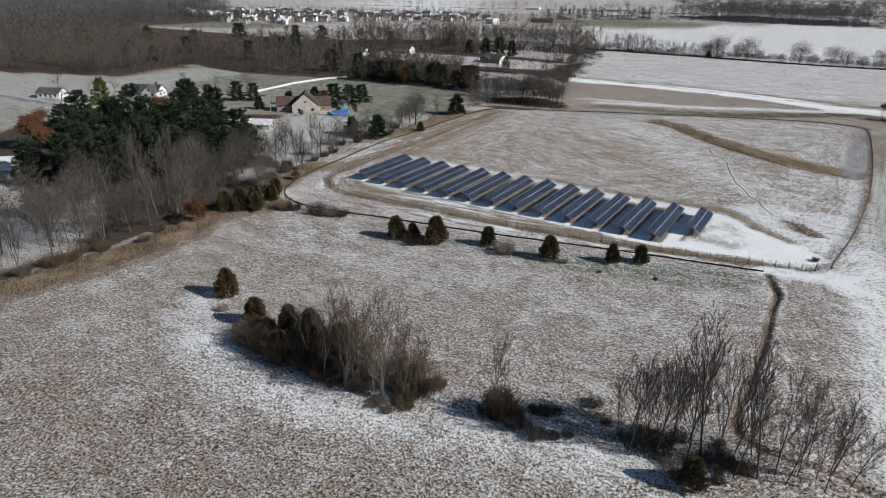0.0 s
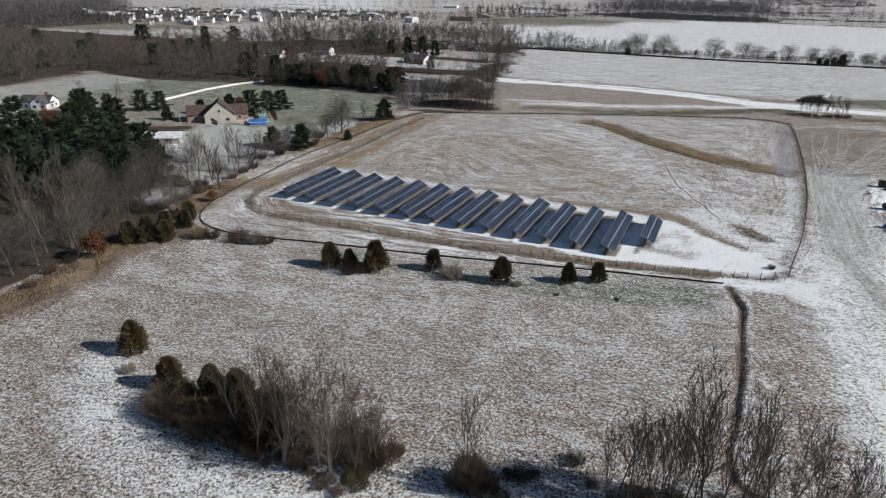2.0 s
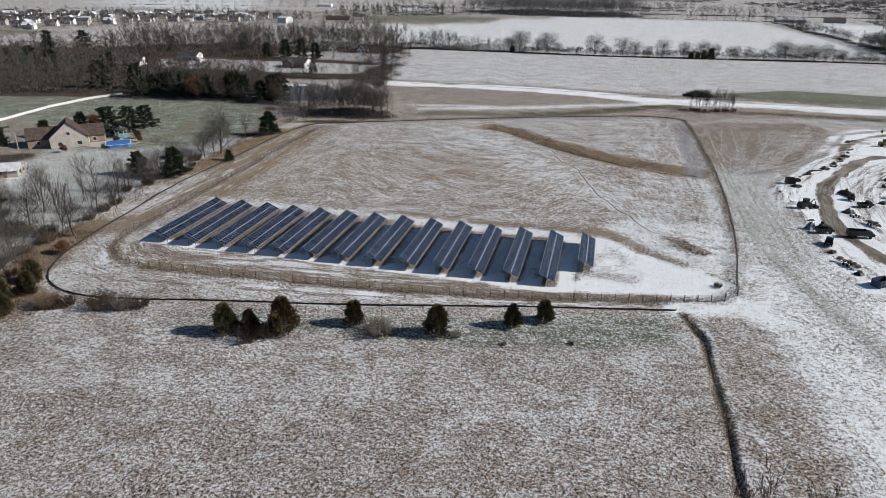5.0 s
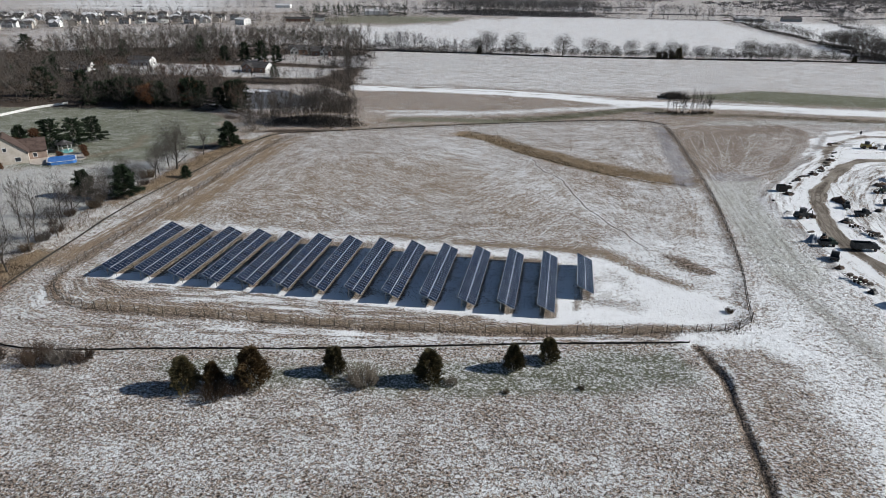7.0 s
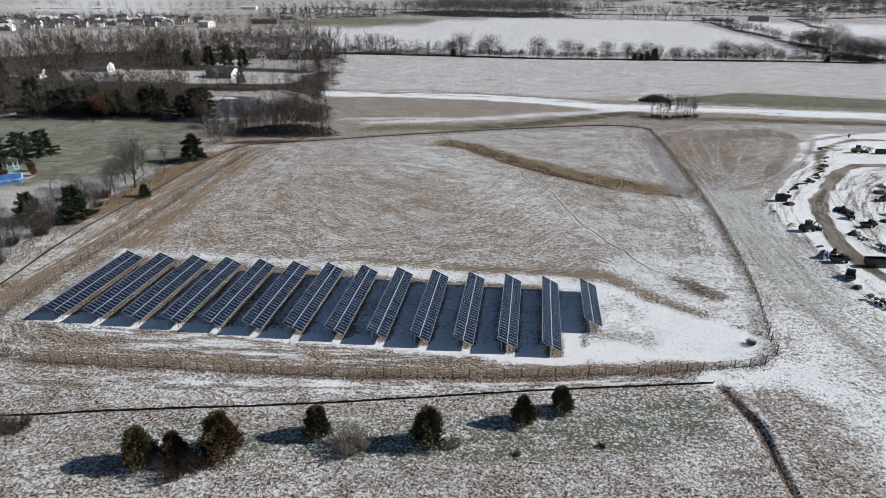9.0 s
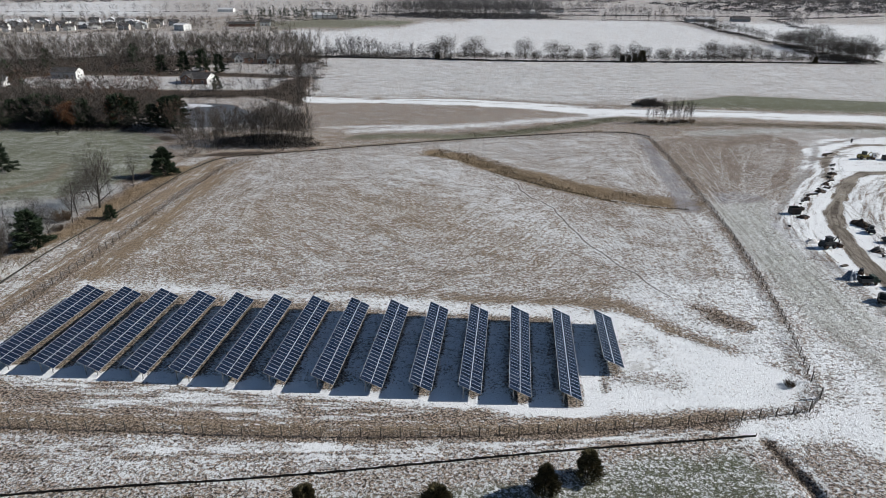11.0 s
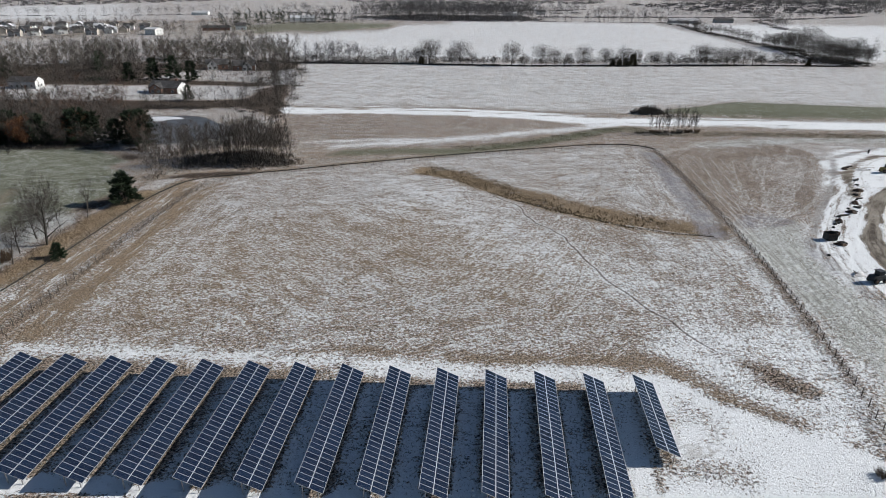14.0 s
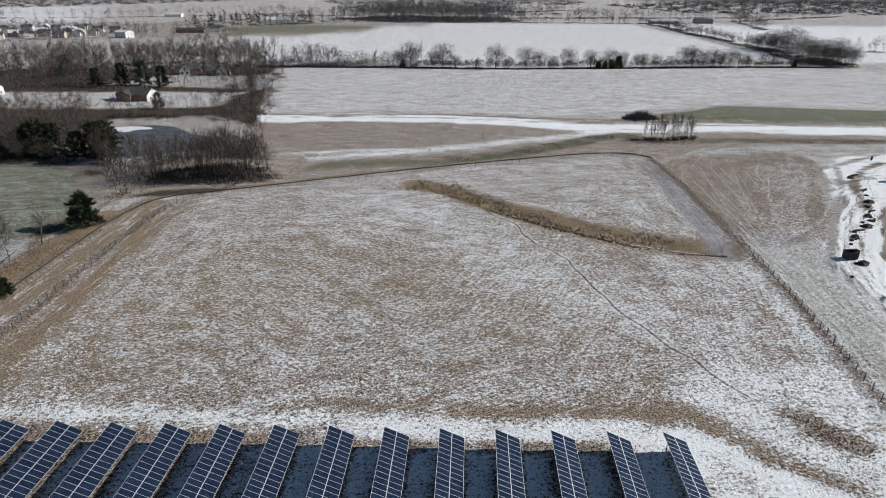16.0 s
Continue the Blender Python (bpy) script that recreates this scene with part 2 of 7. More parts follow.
class Shape:
    """Gathers corners and faces of one mesh."""

    def __init__(self):
        self.v, self.f, self.m = [], [], []

    def face(self, pts, mat=0):
        k = len(self.v)
        self.v += [tuple(p) for p in pts]
        self.f.append(tuple(range(k, k + len(pts))))
        self.m.append(mat)
        return self

    def box(self, x0, y0, z0, x1, y1, z1, mat=0, at=None, chamfer=0.0):
        c = min(chamfer, (x1 - x0) * 0.4, (y1 - y0) * 0.4)
        k = len(self.v)
        ring = [(x0 + c, y0), (x1 - c, y0), (x1, y0 + c), (x1, y1 - c), (x1 - c, y1), (x0 + c, y1), (x0, y1 - c), (x0, y0 + c)] if c else [(x0, y0), (x1, y0), (x1, y1), (x0, y1)]
        n = len(ring)
        pts = [(x, y, z0) for x, y in ring] + [(x, y, z1) for x, y in ring]
        if at is not None:
            pts = [tuple(at @ Vector(p)) for p in pts]
        self.v += pts
        fs = [tuple(k + i for i in reversed(range(n))), tuple(k + n + i for i in range(n))]
        fs += [(k + i, k + (i + 1) % n, k + n + (i + 1) % n, k + n + i) for i in range(n)]
        self.f += fs
        self.m += [mat] * len(fs)
        return self

    def tube(self, pts, radii, sides=5, mat=0, cap=True):
        """A tapering tube along pts."""
        k0 = len(self.v)
        for i, p in enumerate(pts):
            p = Vector(p)
            d = (Vector(pts[min(i + 1, len(pts) - 1)]) - Vector(pts[max(i - 1, 0)])).normalized()
            a = d.orthogonal().normalized()
            b = d.cross(a)
            r = radii[i] if hasattr(radii, "__len__") else radii
            for s in range(sides):
                w = 2 * math.pi * s / sides
                self.v.append(tuple(p + a * (math.cos(w) * r) + b * (math.sin(w) * r)))
        for i in range(len(pts) - 1):
            for s in range(sides):
                q = k0 + i * sides
                self.f.append((q + s, q + (s + 1) % sides, q + sides + (s + 1) % sides, q + sides + s))
                self.m.append(mat)
        if cap:
            self.f.append(tuple(k0 + s for s in reversed(range(sides))))
            self.f.append(tuple(k0 + (len(pts) - 1) * sides + s for s in range(sides)))
            self.m += [mat, mat]
        return self

    def prism(self, outline, x0, x1, mat=0, at=None):
        """An outline in y and z drawn out along x."""
        k, n = len(self.v), len(outline)
        pts = [(x0, y, z) for y, z in outline] + [(x1, y, z) for y, z in outline]
        if at is not None:
            pts = [tuple(at @ Vector(p)) for p in pts]
        self.v += pts
        fs = [tuple(k + i for i in range(n)), tuple(k + n + i for i in reversed(range(n)))]
        fs += [(k + i, k + n + i, k + n + (i + 1) % n, k + (i + 1) % n) for i in range(n)]
        self.f += fs
        self.m += [mat] * len(fs)
        return self

    def mesh(self, name, *mats, smooth=False):
        me = bpy.data.meshes.new(name)
        me.from_pydata(self.v, [], self.f)
        for m in mats:
            me.materials.append(m)
        if len(mats) > 1:
            me.polygons.foreach_set("material_index", self.m)
        if smooth:
            me.polygons.foreach_set("use_smooth", [True] * len(me.polygons))
        me.update()
        return me


def piece(name, data, parent=None, m=None, label=""):
    """One object on the given mesh, a part of parent where there is one."""
    ob = new(name, data)
    if parent:
        ob.parent = parent
    if m is not None:
        ob.matrix_basis = m
    if label:
        ob["label"] = label
    return ob


def thing(name, label, category, m=None, group="", kind="", data=None):
    ob = new(name, data)
    if m is not None:
        ob.matrix_basis = m
    return tagged(ob, label, category, group, kind)


def bulk(name, verts, faces, mats, index=None):
    """A mesh from arrays of corners and triangles."""
    me = bpy.data.meshes.new(name)
    verts, faces = np.asarray(verts, np.float32), np.asarray(faces, np.int32)
    n, w = len(faces), faces.shape[1]
    me.vertices.add(len(verts))
    me.vertices.foreach_set("co", verts.ravel())
    me.loops.add(n * w)
    me.loops.foreach_set("vertex_index", faces.ravel())
    me.polygons.add(n)
    me.polygons.foreach_set("loop_start", np.arange(0, n * w, w, dtype=np.int32))
    me.polygons.foreach_set("loop_total", np.full(n, w, np.int32))
    for m in mats:
        me.materials.append(m)
    if index is not None:
        me.polygons.foreach_set("material_index", np.asarray(index, np.int32))
    me.update(calc_edges=True)
    me.validate()
    return me


# ---- the lie of the land: the plan is drawn in units of UNIT metres ----
UNIT = 1.1818
FENCE_LINE = [(3, 139.6), (-7, 136.6), (-35, 130), (-63, 126.4), (-93, 124.3), (-109, 123), (-116, 125), (-121, 129.6), (-123.4, 136), (-124, 160), (-125.4, 200), (-127, 243), (-122, 255), (-93, 268), (-54, 286), (-17, 300), (-4, 304), (7.5, 304.6), (11.2, 299.5), (12.6, 255), (12.3, 205), (9.4, 167), (6.2, 147)]
SILT_LINE = [(-6, 133.6), (-17, 131), (-35, 126.6), (-53, 122), (-70, 118), (-87, 114.4), (-99, 111.4), (-109, 109.6), (-116.5, 110.3), (-122.4, 113.6), (-126, 118.5), (-129, 126), (-131.2, 140), (-132.3, 150), (-134.6, 166), (-135.2, 180), (-134.6, 198), (-135, 216), (-135.2, 235), (-133.6, 247), (-130.8, 253.4), (-120, 258.6), (-104, 266), (-80, 278), (-54, 290), (-17, 304.6), (-5, 308), (6, 308.4), (12, 302.5)]
DITCH_LINE = [(-5, 133), (-2.4, 125), (-2.2, 114), (-1.9, 101), (-2.2, 93), (-2.9, 83), (-2, 77.4), (1.4, 75.6), (6, 75.4), (9.5, 75.6), (14.2, 74.2), (24, 70), (40, 66)]
SWALE_LINE = [(-65, 268.5), (-53.5, 263), (-38.6, 247.5), (-25.6, 238), (-13.6, 231), (-2.5, 226), (7, 225)]
BROWN_EDGE = [(-124, 0), (-124, 43), (-122.5, 53), (-121, 62), (-120, 70), (-121, 80), (-125, 90), (-123, 97), (-122, 104), (-127, 112), (-131.5, 121), (-134.5, 135), (-136.5, 150), (-138.5, 168), (-138.6, 190), (-138.8, 215), (-138, 238)]
YARD_EDGE = [(29.8, 150), (28.4, 163.4), (29, 174.4), (27.3, 186.8), (25.4, 197.5), (24.5, 212.4), (25, 217.3), (31, 229), (41, 243), (52, 266), (67, 299), (80, 310), (140, 322), (200, 330), (200, 150)]
TRACK_LINE = [(120, 267), (90, 266.5), (78.4, 265.2), (69, 263.3), (63.4, 258.3), (56.1, 247.9), (48.8, 235.1), (42.6, 223.7), (39.3, 213.9), (37.6, 205.2), (35.8, 195.2), (35, 187.3), (35.1, 182.1), (37.6, 175), (40, 166), (45, 148), (50, 130)]
TRACK_TWO = [(140, 305), (94.5, 302), (84.5, 301.3), (74.5, 292.7), (64, 278.8), (59.1, 267.1), (55, 256)]


def smooth_line(line, rounds=2):
    """Cuts the corners of a broken line."""
    for _ in range(rounds):
        out = [line[0]]
        for (ax, ay), (bx, by) in zip(line, line[1:]):
            out += [(ax * 0.75 + bx * 0.25, ay * 0.75 + by * 0.25), (ax * 0.25 + bx * 0.75, ay * 0.25 + by * 0.75)]
        line = out + [line[-1]]
    return line


def to_line(x, y, line):
    """Distance of points from a broken line."""
    best = np.full(np.shape(x), 1e9)
    for (ax, ay), (bx, by) in zip(line, line[1:]):
        dx, dy = bx - ax, by - ay
        k = np.clip(((x - ax) * dx + (y - ay) * dy) / (dx * dx + dy * dy), 0, 1)
        best = np.minimum(best, np.hypot(x - ax - k * dx, y - ay - k * dy))
    return best


def within(x, y, poly):
    """Signed distance into a closed outline: positive inside."""
    odd = np.zeros(np.shape(x), bool)
    for (ax, ay), (bx, by) in zip(poly, poly[1:] + poly[:1]):
        cross = (ay > y) != (by > y)
        odd ^= cross & (x < (bx - ax) * (y - ay) / (by - ay + 1e-12) + ax)
    d = to_line(x, y, poly + poly[:1])
    return np.where(odd, d, -d)


def ease(v, lo, hi):
    k = np.clip((np.asarray(v, float) - lo) / (hi - lo), 0, 1)
    return k * k * (3 - 2 * k)


def wavy(x, y, size, seed=0.0):
    """Slow smooth waves between -1 and 1."""
    a, b = x / size + seed, y / size - seed * 1.7
    return (np.sin(a * 1.3 + 1.7 * np.sin(b * 0.7)) + np.sin(b * 1.1 + 1.3 * np.sin(a * 0.9 + 2)) + np.sin((a + b) * 0.8 + seed)) / 3


def ground_height(x, y):
    x, y = np.asarray(x, float), np.asarray(y, float)
    z = 0.1 * wavy(x, y, 9.0, 0.3) + 0.04 * wavy(x, y, 2.3, 1.1)
    near = ease(np.hypot(x + 60, y - 160), 320, 200)
    z = z * near
    z -= (0.6 + 0.2 * wavy(x, y, 3, 1.2)) * ease(to_line(x, y, DITCH_LINE) + 0.25 * wavy(x, y, 2.0, 0.8), 0.9, 0.15)
    z -= 0.7 * ease(to_line(x, y, SWALE_LINE) + 0.8 * wavy(x, y, 4, 0.4), 4.5, 0.5) + 0.35 * ease(to_line(x, y - 0.0, [(p, q - 2.2) for p, q in SWALE_LINE]) + 0.3 * wavy(x, y, 2, 0.1), 1.4, 0.2)
    z += 0.45 * ease(to_line(x, y, BROWN_EDGE), 6.0, 1.0)
    z += 1.6 * ease(within(x, y, [(21, 370), (44, 382), (69, 398), (87, 397), (138, 391), (220, 388), (220, 372), (62, 366)]), -2, 6)
    return z


def gz(x, y):
    """The ground's height at a place in metres."""
    return float(ground_height(x / UNIT, y / UNIT))


def spread(line):
    """A line of the plan, in metres."""
    return [(x * UNIT, y * UNIT) for x, y in line]


def steps(stops):
    """Grid lines: (from, to, step) stretches joined, then widening out to the horizon on both sides."""
    out = []
    for a, b, s in stops:
        out += list(np.arange(a, b, s))
    out.append(stops[-1][1])
    lo, hi, s = out[0], out[-1], 3.0
    left, right = [], []
    while lo > -4500 or hi < 4500:
        s *= 1.14
        lo, hi = lo - s, hi + s
        left.append(max(lo, -4500)), right.append(min(hi, 4500))
    return np.unique(np.array(left + out + right))


GX = steps([(-260, -150, 2.2), (-150, -6, 1.0), (-6, 2, 0.4), (2, 70, 1.0), (70, 140, 2.2)])
GY = steps([(20, 72, 1.0), (72, 79, 0.4), (79, 330, 1.0), (330, 420, 2.2)])
PX, PY = [a.ravel() for a in np.meshgrid(GX, GY)]


def zones(x, y):
    snow, tan, green, dirt, mud, streak, frost, litter = [np.zeros(len(x)) for _ in range(8)]

    def lay(mask, **kw):
        for k, v in kw.items():
            a = {"snow": snow, "tan": tan, "green": green, "dirt": dirt, "mud": mud, "streak": streak, "frost": frost, "litter": litter}[k]
            a += (v - a) * mask

    def area(poly, soft=3.0):
        return ease(within(x, y, poly) + 1.6 * wavy(x, y, 4, 0.7) + 0.9 * wavy(x, y, 1.5, 1.9), -soft, soft)

    def band(line, wide, soft=2.0):
        return ease(to_line(x, y, line) + (0.3 + 0.12 * wide) * (wavy(x, y, 5, 0.2) + 0.6 * wavy(x, y, 1.7, 2.2)), wide + soft, wide - soft)

    everywhere = np.ones(len(x))
    lay(everywhere, snow=0.49, tan=0.1, green=0.1, streak=0.3)
    # the near meadow
    lay(area([(-126, -200), (-126, 100), (-118, 112), (-80, 116), (-5, 133), (12, 130), (12, -200)]), snow=0.46, tan=0.1, green=0.05, streak=0.3)
    lay(band([(-90, 60), (-83, 53), (-71, 51), (-60, 49.5), (-52, 50.5), (-41, 54), (-30, 59), (-20, 62), (-10, 63)], 3.0, 5), snow=0.6)
    lay(band([(-110, 30), (-60, 28), (-20, 40)], 8, 8), snow=0.41)
    lay(area([(-112, 84), (-8, 92), (-5, 128), (-60, 112), (-108, 106)], 6), snow=0.495, streak=0.5)
    lay(area([(-88, 112), (-68, 115), (-51, 118), (-25, 125), (-8, 132), (-5, 122), (-26, 114), (-51, 110), (-85, 106)]), snow=0.46, green=0.9, dirt=0.0, streak=0.6)
    lay(area([(-1, 130), (2, 131), (6, 121), (7.5, 113), (10, 95), (13, 70), (6, 60), (-1, 80)]), snow=0.45, tan=0.15, green=0.1, streak=0.75)
    # the snowy lane beside it
    lay(area([(2, 142), (8, 132), (10, 120), (11, 105), (14, 85), (18, 20), (70, 20), (60, 130), (29, 152), (27, 190), (24, 215), (14, 200), (10, 160)], 4), snow=0.6, green=0.35, streak=0.75)
    lay(band([(16, 205), (17, 180), (17, 160), (22, 140), (30, 110)], 3, 4), snow=0.55, green=0.5, frost=0.65)
    lay(area([(13, 165), (13, 232), (22, 238), (32, 236), (26, 218), (26, 190), (25, 160)], 4), snow=0.57, green=0.6, tan=0.0, dirt=0.0, streak=0.75, frost=0.6)
    # the fenced field
    lay(area(FENCE_LINE, 2), snow=0.48, tan=0.42, green=0.0, streak=0.8, dirt=0.05)
    lay(area([(-110, 260), (-54, 284), (-5, 300), (5, 290), (0, 240), (-40, 250)], 4), snow=0.5, dirt=0.1)
    lay(band([(-10, 175), (-2, 200), (0, 220)], 7, 6), snow=0.52, green=0.3)
    lay(band([(-110, 190), (-70, 215), (-40, 205)], 22, 18), snow=0.465, tan=0.55, dirt=0.05)
    lay(band([(-75, 255), (-55, 240), (-40, 215), (-20, 195)], 9, 9), snow=0.53)
    lay(band([(-119, 166), (-120, 184), (-121.5, 205), (-124, 231), (-122, 248)], 2.4, 2.8), snow=0.34, tan=0.55, green=0.15, streak=1.0)
    lay(area([(-18, 172), (-8, 178), (7, 182), (8, 160), (4, 150), (-4, 154), (-10, 160)], 4), snow=0.6, dirt=0.0, tan=0.15)
    lay(band([(-49, 165.4), (-31, 167), (-19, 167.8), (-14, 163.4), (-9.5, 157.5), (-3, 153.6)], 1.3, 2.0), snow=0.33, tan=0.5, dirt=0.1, streak=0.9)
    lay(area([(-118, 127), (-93, 127), (-56, 129), (-30, 133), (-30, 137), (-118, 137)], 1.5), snow=0.47, tan=0.3, streak=1.0)
    lay(area([(-26, 134.2), (-16, 136.8), (1.7, 140.6), (5, 147), (-4.5, 155.4), (-11.7, 159.8), (-17, 164), (-24, 164), (-60, 163), (-60, 136.5), (-41, 136)], 1.6), snow=0.77, tan=0.1, streak=0.3, dirt=0.0)
    lay(band([(-116, 135.5), (-90, 136.4), (-50, 136.2), (-26, 136)], 1.2, 1.0), snow=0.9, streak=0.3)
    lay(area([(-118, 137), (-33, 139), (-28, 162), (-117, 160)], 1.0), snow=0.56, dirt=0.1, streak=0.6)
    lay(area([(-70, 138), (-33, 139), (-22, 162), (-70, 161)], 3.0), snow=0.63)
    # weeds and dark grass strips; their colour also deepens the panels' shade
    for row in range(1, 15):
        low = -31.05 + 6.93 * (row - 13) + 1.5
        lay(band([(low + 0.55, 137.8 if row < 14 else 146), (low + 0.55, 159.6)], 1.15, 0.7), snow=0.24, tan=0.3, green=0.35, litter=0.35)
        lay(band([(low - 1.4, 141), (low - 1.6, 150), (low - 1.3, 158)], 0.5, 0.9), snow=0.38, litter=0.3)
    lay(band([(-117, 158.6), (-70, 159.4), (-32, 160)], 0.7, 1.1), snow=0.3, litter=0.4, green=0.3)
    lay(band([(-118, 163.4), (-70, 163.6), (-26, 164.4)], 1.0, 2.0), snow=0.64, streak=0.8)
    lay(band([(-70, 167.4), (-40, 167.6), (-24, 168)], 0.8, 1.6), snow=0.4, tan=0.45, streak=1.0)
    lay(area([(-5.6, 169), (-1, 166.6), (3, 162), (1, 160), (-4, 164)], 2.0), snow=0.38, dirt=0.2, tan=0.3)
    lay(band([(-20, 154), (-17, 158), (-15, 152)], 2, 3), snow=0.55, dirt=0.3, streak=0.8)
    lay(band([(-22, 145), (-14, 144.5)], 1.5, 2.4), snow=0.42, tan=0.35)
    lay(band([(8.6, 297), (8.2, 280), (8.0, 252), (6.8, 232), (7.2, 222)], 3.2, 2.0), snow=0.52, dirt=0.4, frost=0.62, green=0.0)
    lay(band([(11.2, 298), (12.0, 270), (12.0, 240), (11.9, 205), (9.2, 167)], 0.5, 0.8), snow=0.25, dirt=0.3, litter=0.5, frost=0.0)
    lay(band([(14.4, 290), (15.4, 262), (15.4, 240)], 0.9, 1.4), snow=0.62, frost=0.0)
    lay(band([(7, 220), (8.4, 200), (7.6, 168)], 1.8, 2.0), snow=0.58, dirt=0.4)
    lay(band([(p, q + 0.5) for p, q in SWALE_LINE[:5]], 3.5, 2.8), snow=0.22, tan=0.75, dirt=0.25, streak=0.9)
    lay(band([(p, q + 0.8) for p, q in SWALE_LINE[2:]], 4.8, 3.4), snow=0.27, tan=0.7, dirt=0.25, streak=0.9)
    # verges inside and outside the fence
    lay(band([(-3, 135.6), (-35, 128.4), (-63, 124), (-93, 120), (-110, 117), (-117, 120), (-121, 130)], 3.0, 2.5), snow=0.5, tan=0.25, streak=1.0)
    lay(band([(-7, 138), (-35, 131.4), (-63, 128), (-93, 126), (-108, 125)], 1.2, 1.2), snow=0.33, tan=0.5)
    lay(band([(-127, 140), (-129, 160), (-129.6, 180), (-131, 220), (-130, 248)], 3.6, 2.0), snow=0.365, tan=0.5, green=0.1, streak=1.0)
    lay(band([(p - 0.8, q + 1.0) for p, q in SILT_LINE[10:27]], 1.4, 1.4), snow=0.2, tan=0.45, green=0.4)
    lay(band([(p + 0.6, q) for p, q in BROWN_EDGE[:9]], 5.0, 1.8), snow=0.0, tan=0.45, dirt=0.55)
    lay(band([(p - 0.8, q) for p, q in BROWN_EDGE], 3.0, 1.8), snow=0.04, tan=0.75, dirt=0.15)
    lay(band(FENCE_LINE[:11], 0.45, 0.8), snow=0.15, tan=0.4, dirt=0.4)
    lay(band([(-5, 134.6), (6, 138), (10, 134)], 2.5, 2), snow=0.7)
    # behind the field
    lay(area([(-140, 262), (-103, 270), (-54, 293), (-5, 310), (10, 300), (30, 312), (200, 330), (200, 362), (-135, 362)], 3), snow=0.4, tan=0.25, green=0.15, streak=0.5, dirt=0.15)
    lay(band([(-113, 283), (-84, 290), (-58, 293), (-36, 303.5), (-15, 319), (0, 332), (10, 335)], 4.2, 4), snow=0.27, green=0.7, tan=0.3)
    lay(band([(8, 333), (18, 326), (50, 331), (110, 331)], 2.6, 4), snow=0.25, green=0.5, tan=0.3)
    lay(band([(-99, 295), (-88, 300), (-74, 303.5), (-55, 312), (-35, 322), (-13, 332), (2, 341)], 2.6, 5.0), snow=0.65, streak=0.9)
    lay(band([(-112, 300), (-90, 306), (-70, 309)], 1.5, 3), snow=0.6, streak=0.9)
    lay(band([(-134, 356), (-100, 362), (-57, 361), (-29, 357), (0, 348), (25, 349.5), (50, 353), (84, 350), (220, 352)], 7.5, 3.0), snow=0.74, tan=0.0, green=0.0, mud=0.1, streak=1.0)
    lay(band([(-134, 359), (-100, 364), (-57, 362.6), (-25, 359), (10, 355), (60, 357), (220, 358)], 0.7, 0.8), snow=0.4, mud=0.55, streak=1.0)
    lay(band([(0, 344), (25, 345), (60, 347), (220, 346)], 0.6, 0.8), snow=0.42, mud=0.5, streak=1.0)
    # a shaded ditch along the lane, painted flat as a darker band
    lay(band([(-134, 364.5), (-60, 370), (-15, 365), (60, 362), (130, 364), (220, 366)], 1.2, 1.0), snow=0.35, green=0.5, mud=0.3)
    lay(area([(21, 368), (44, 381), (69, 398), (87, 397), (138, 391), (260, 388), (260, 367), (62, 364)], 4), snow=0.3, green=0.75, tan=0.3, streak=0.5)
    lay(area([(10, 293), (30, 311), (58, 315), (66, 303), (53, 273), (41, 246), (27, 231), (17, 222), (13, 240)], 2), snow=0.36, dirt=0.45, tan=0.15, green=0.0, streak=0.6)
    lay(area([(38, 296), (60, 300), (58, 280), (46, 262), (36, 268)], 4), snow=0.43)
    lay(band([(14, 232), (25, 232), (31, 240)], 2, 4), snow=0.45, streak=0.9)
    lay(band([(31, 311), (70, 322), (140, 326)], 4.5, 3.5), snow=0.5, green=0.6)
    lay(area([(13, 205), (13.5, 226), (20, 229), (28, 229), (26, 205)], 3), snow=0.57, green=0.6, dirt=0.0, tan=0.0, frost=0.6, streak=0.75)
    # the equipment yard
    lay(area(YARD_EDGE, 1.5), snow=0.7, dirt=0.0, green=0.1, tan=0.0, mud=0.15, streak=1.0)
    for k in (-9.5, -6.5, 6.5, 9.0, 14.0, 19.0, 23.0):
        lay(band([(px + k, py) for px, py in TRACK_LINE[2:]], 0.5, 0.7), snow=0.55, mud=0.45)
    lay(band([(60, 240), (58, 215), (64, 190)], 5, 6), snow=0.55, mud=0.35)
    lay(band([(89.7, 312), (68.5, 297), (58.6, 275), (51, 260.6), (41.5, 245.6), (32.4, 229), (27.6, 219.5), (26.4, 208), (28, 190), (28.5, 170)], 1.2, 1.0), snow=0.5, mud=0.3, green=0.3, frost=0.5)
    lay(area([(40, 232), (54, 252), (60, 250), (52, 232), (44, 216), (41, 205), (44, 195), (52, 200), (60, 225), (70, 250), (76, 258), (62, 250)], 3), snow=0.58, mud=0.4)
    lay(band(TRACK_LINE, 1.7, 0.9), snow=0.2, mud=0.9, streak=1.0)
    for k in (-0.9, 0.9):
        lay(band([(px + k, py) for px, py in TRACK_LINE], 0.5, 0.6), snow=0.0, mud=1.0)
    lay(band(TRACK_TWO, 1.2, 1.2), snow=0.3, mud=0.7)
    # wide fields
    lay(area([(-137, 368), (-89, 379), (-44, 374), (-15, 370), (28, 385), (52, 395), (74, 406), (129, 400), (420, 400), (520, 556), (200, 541), (52, 531), (-116, 529), (-174, 516)], 2), snow=0.54, tan=0.0, green=0.0, streak=0.75)
    lay(area([(-190, 548), (50, 556), (196, 590), (182, 690), (178, 850), (162, 985), (-92, 975), (-145, 915), (-200, 835), (-290, 750)], 4), snow=0.59, tan=0.0, green=0.0, streak=0.4)
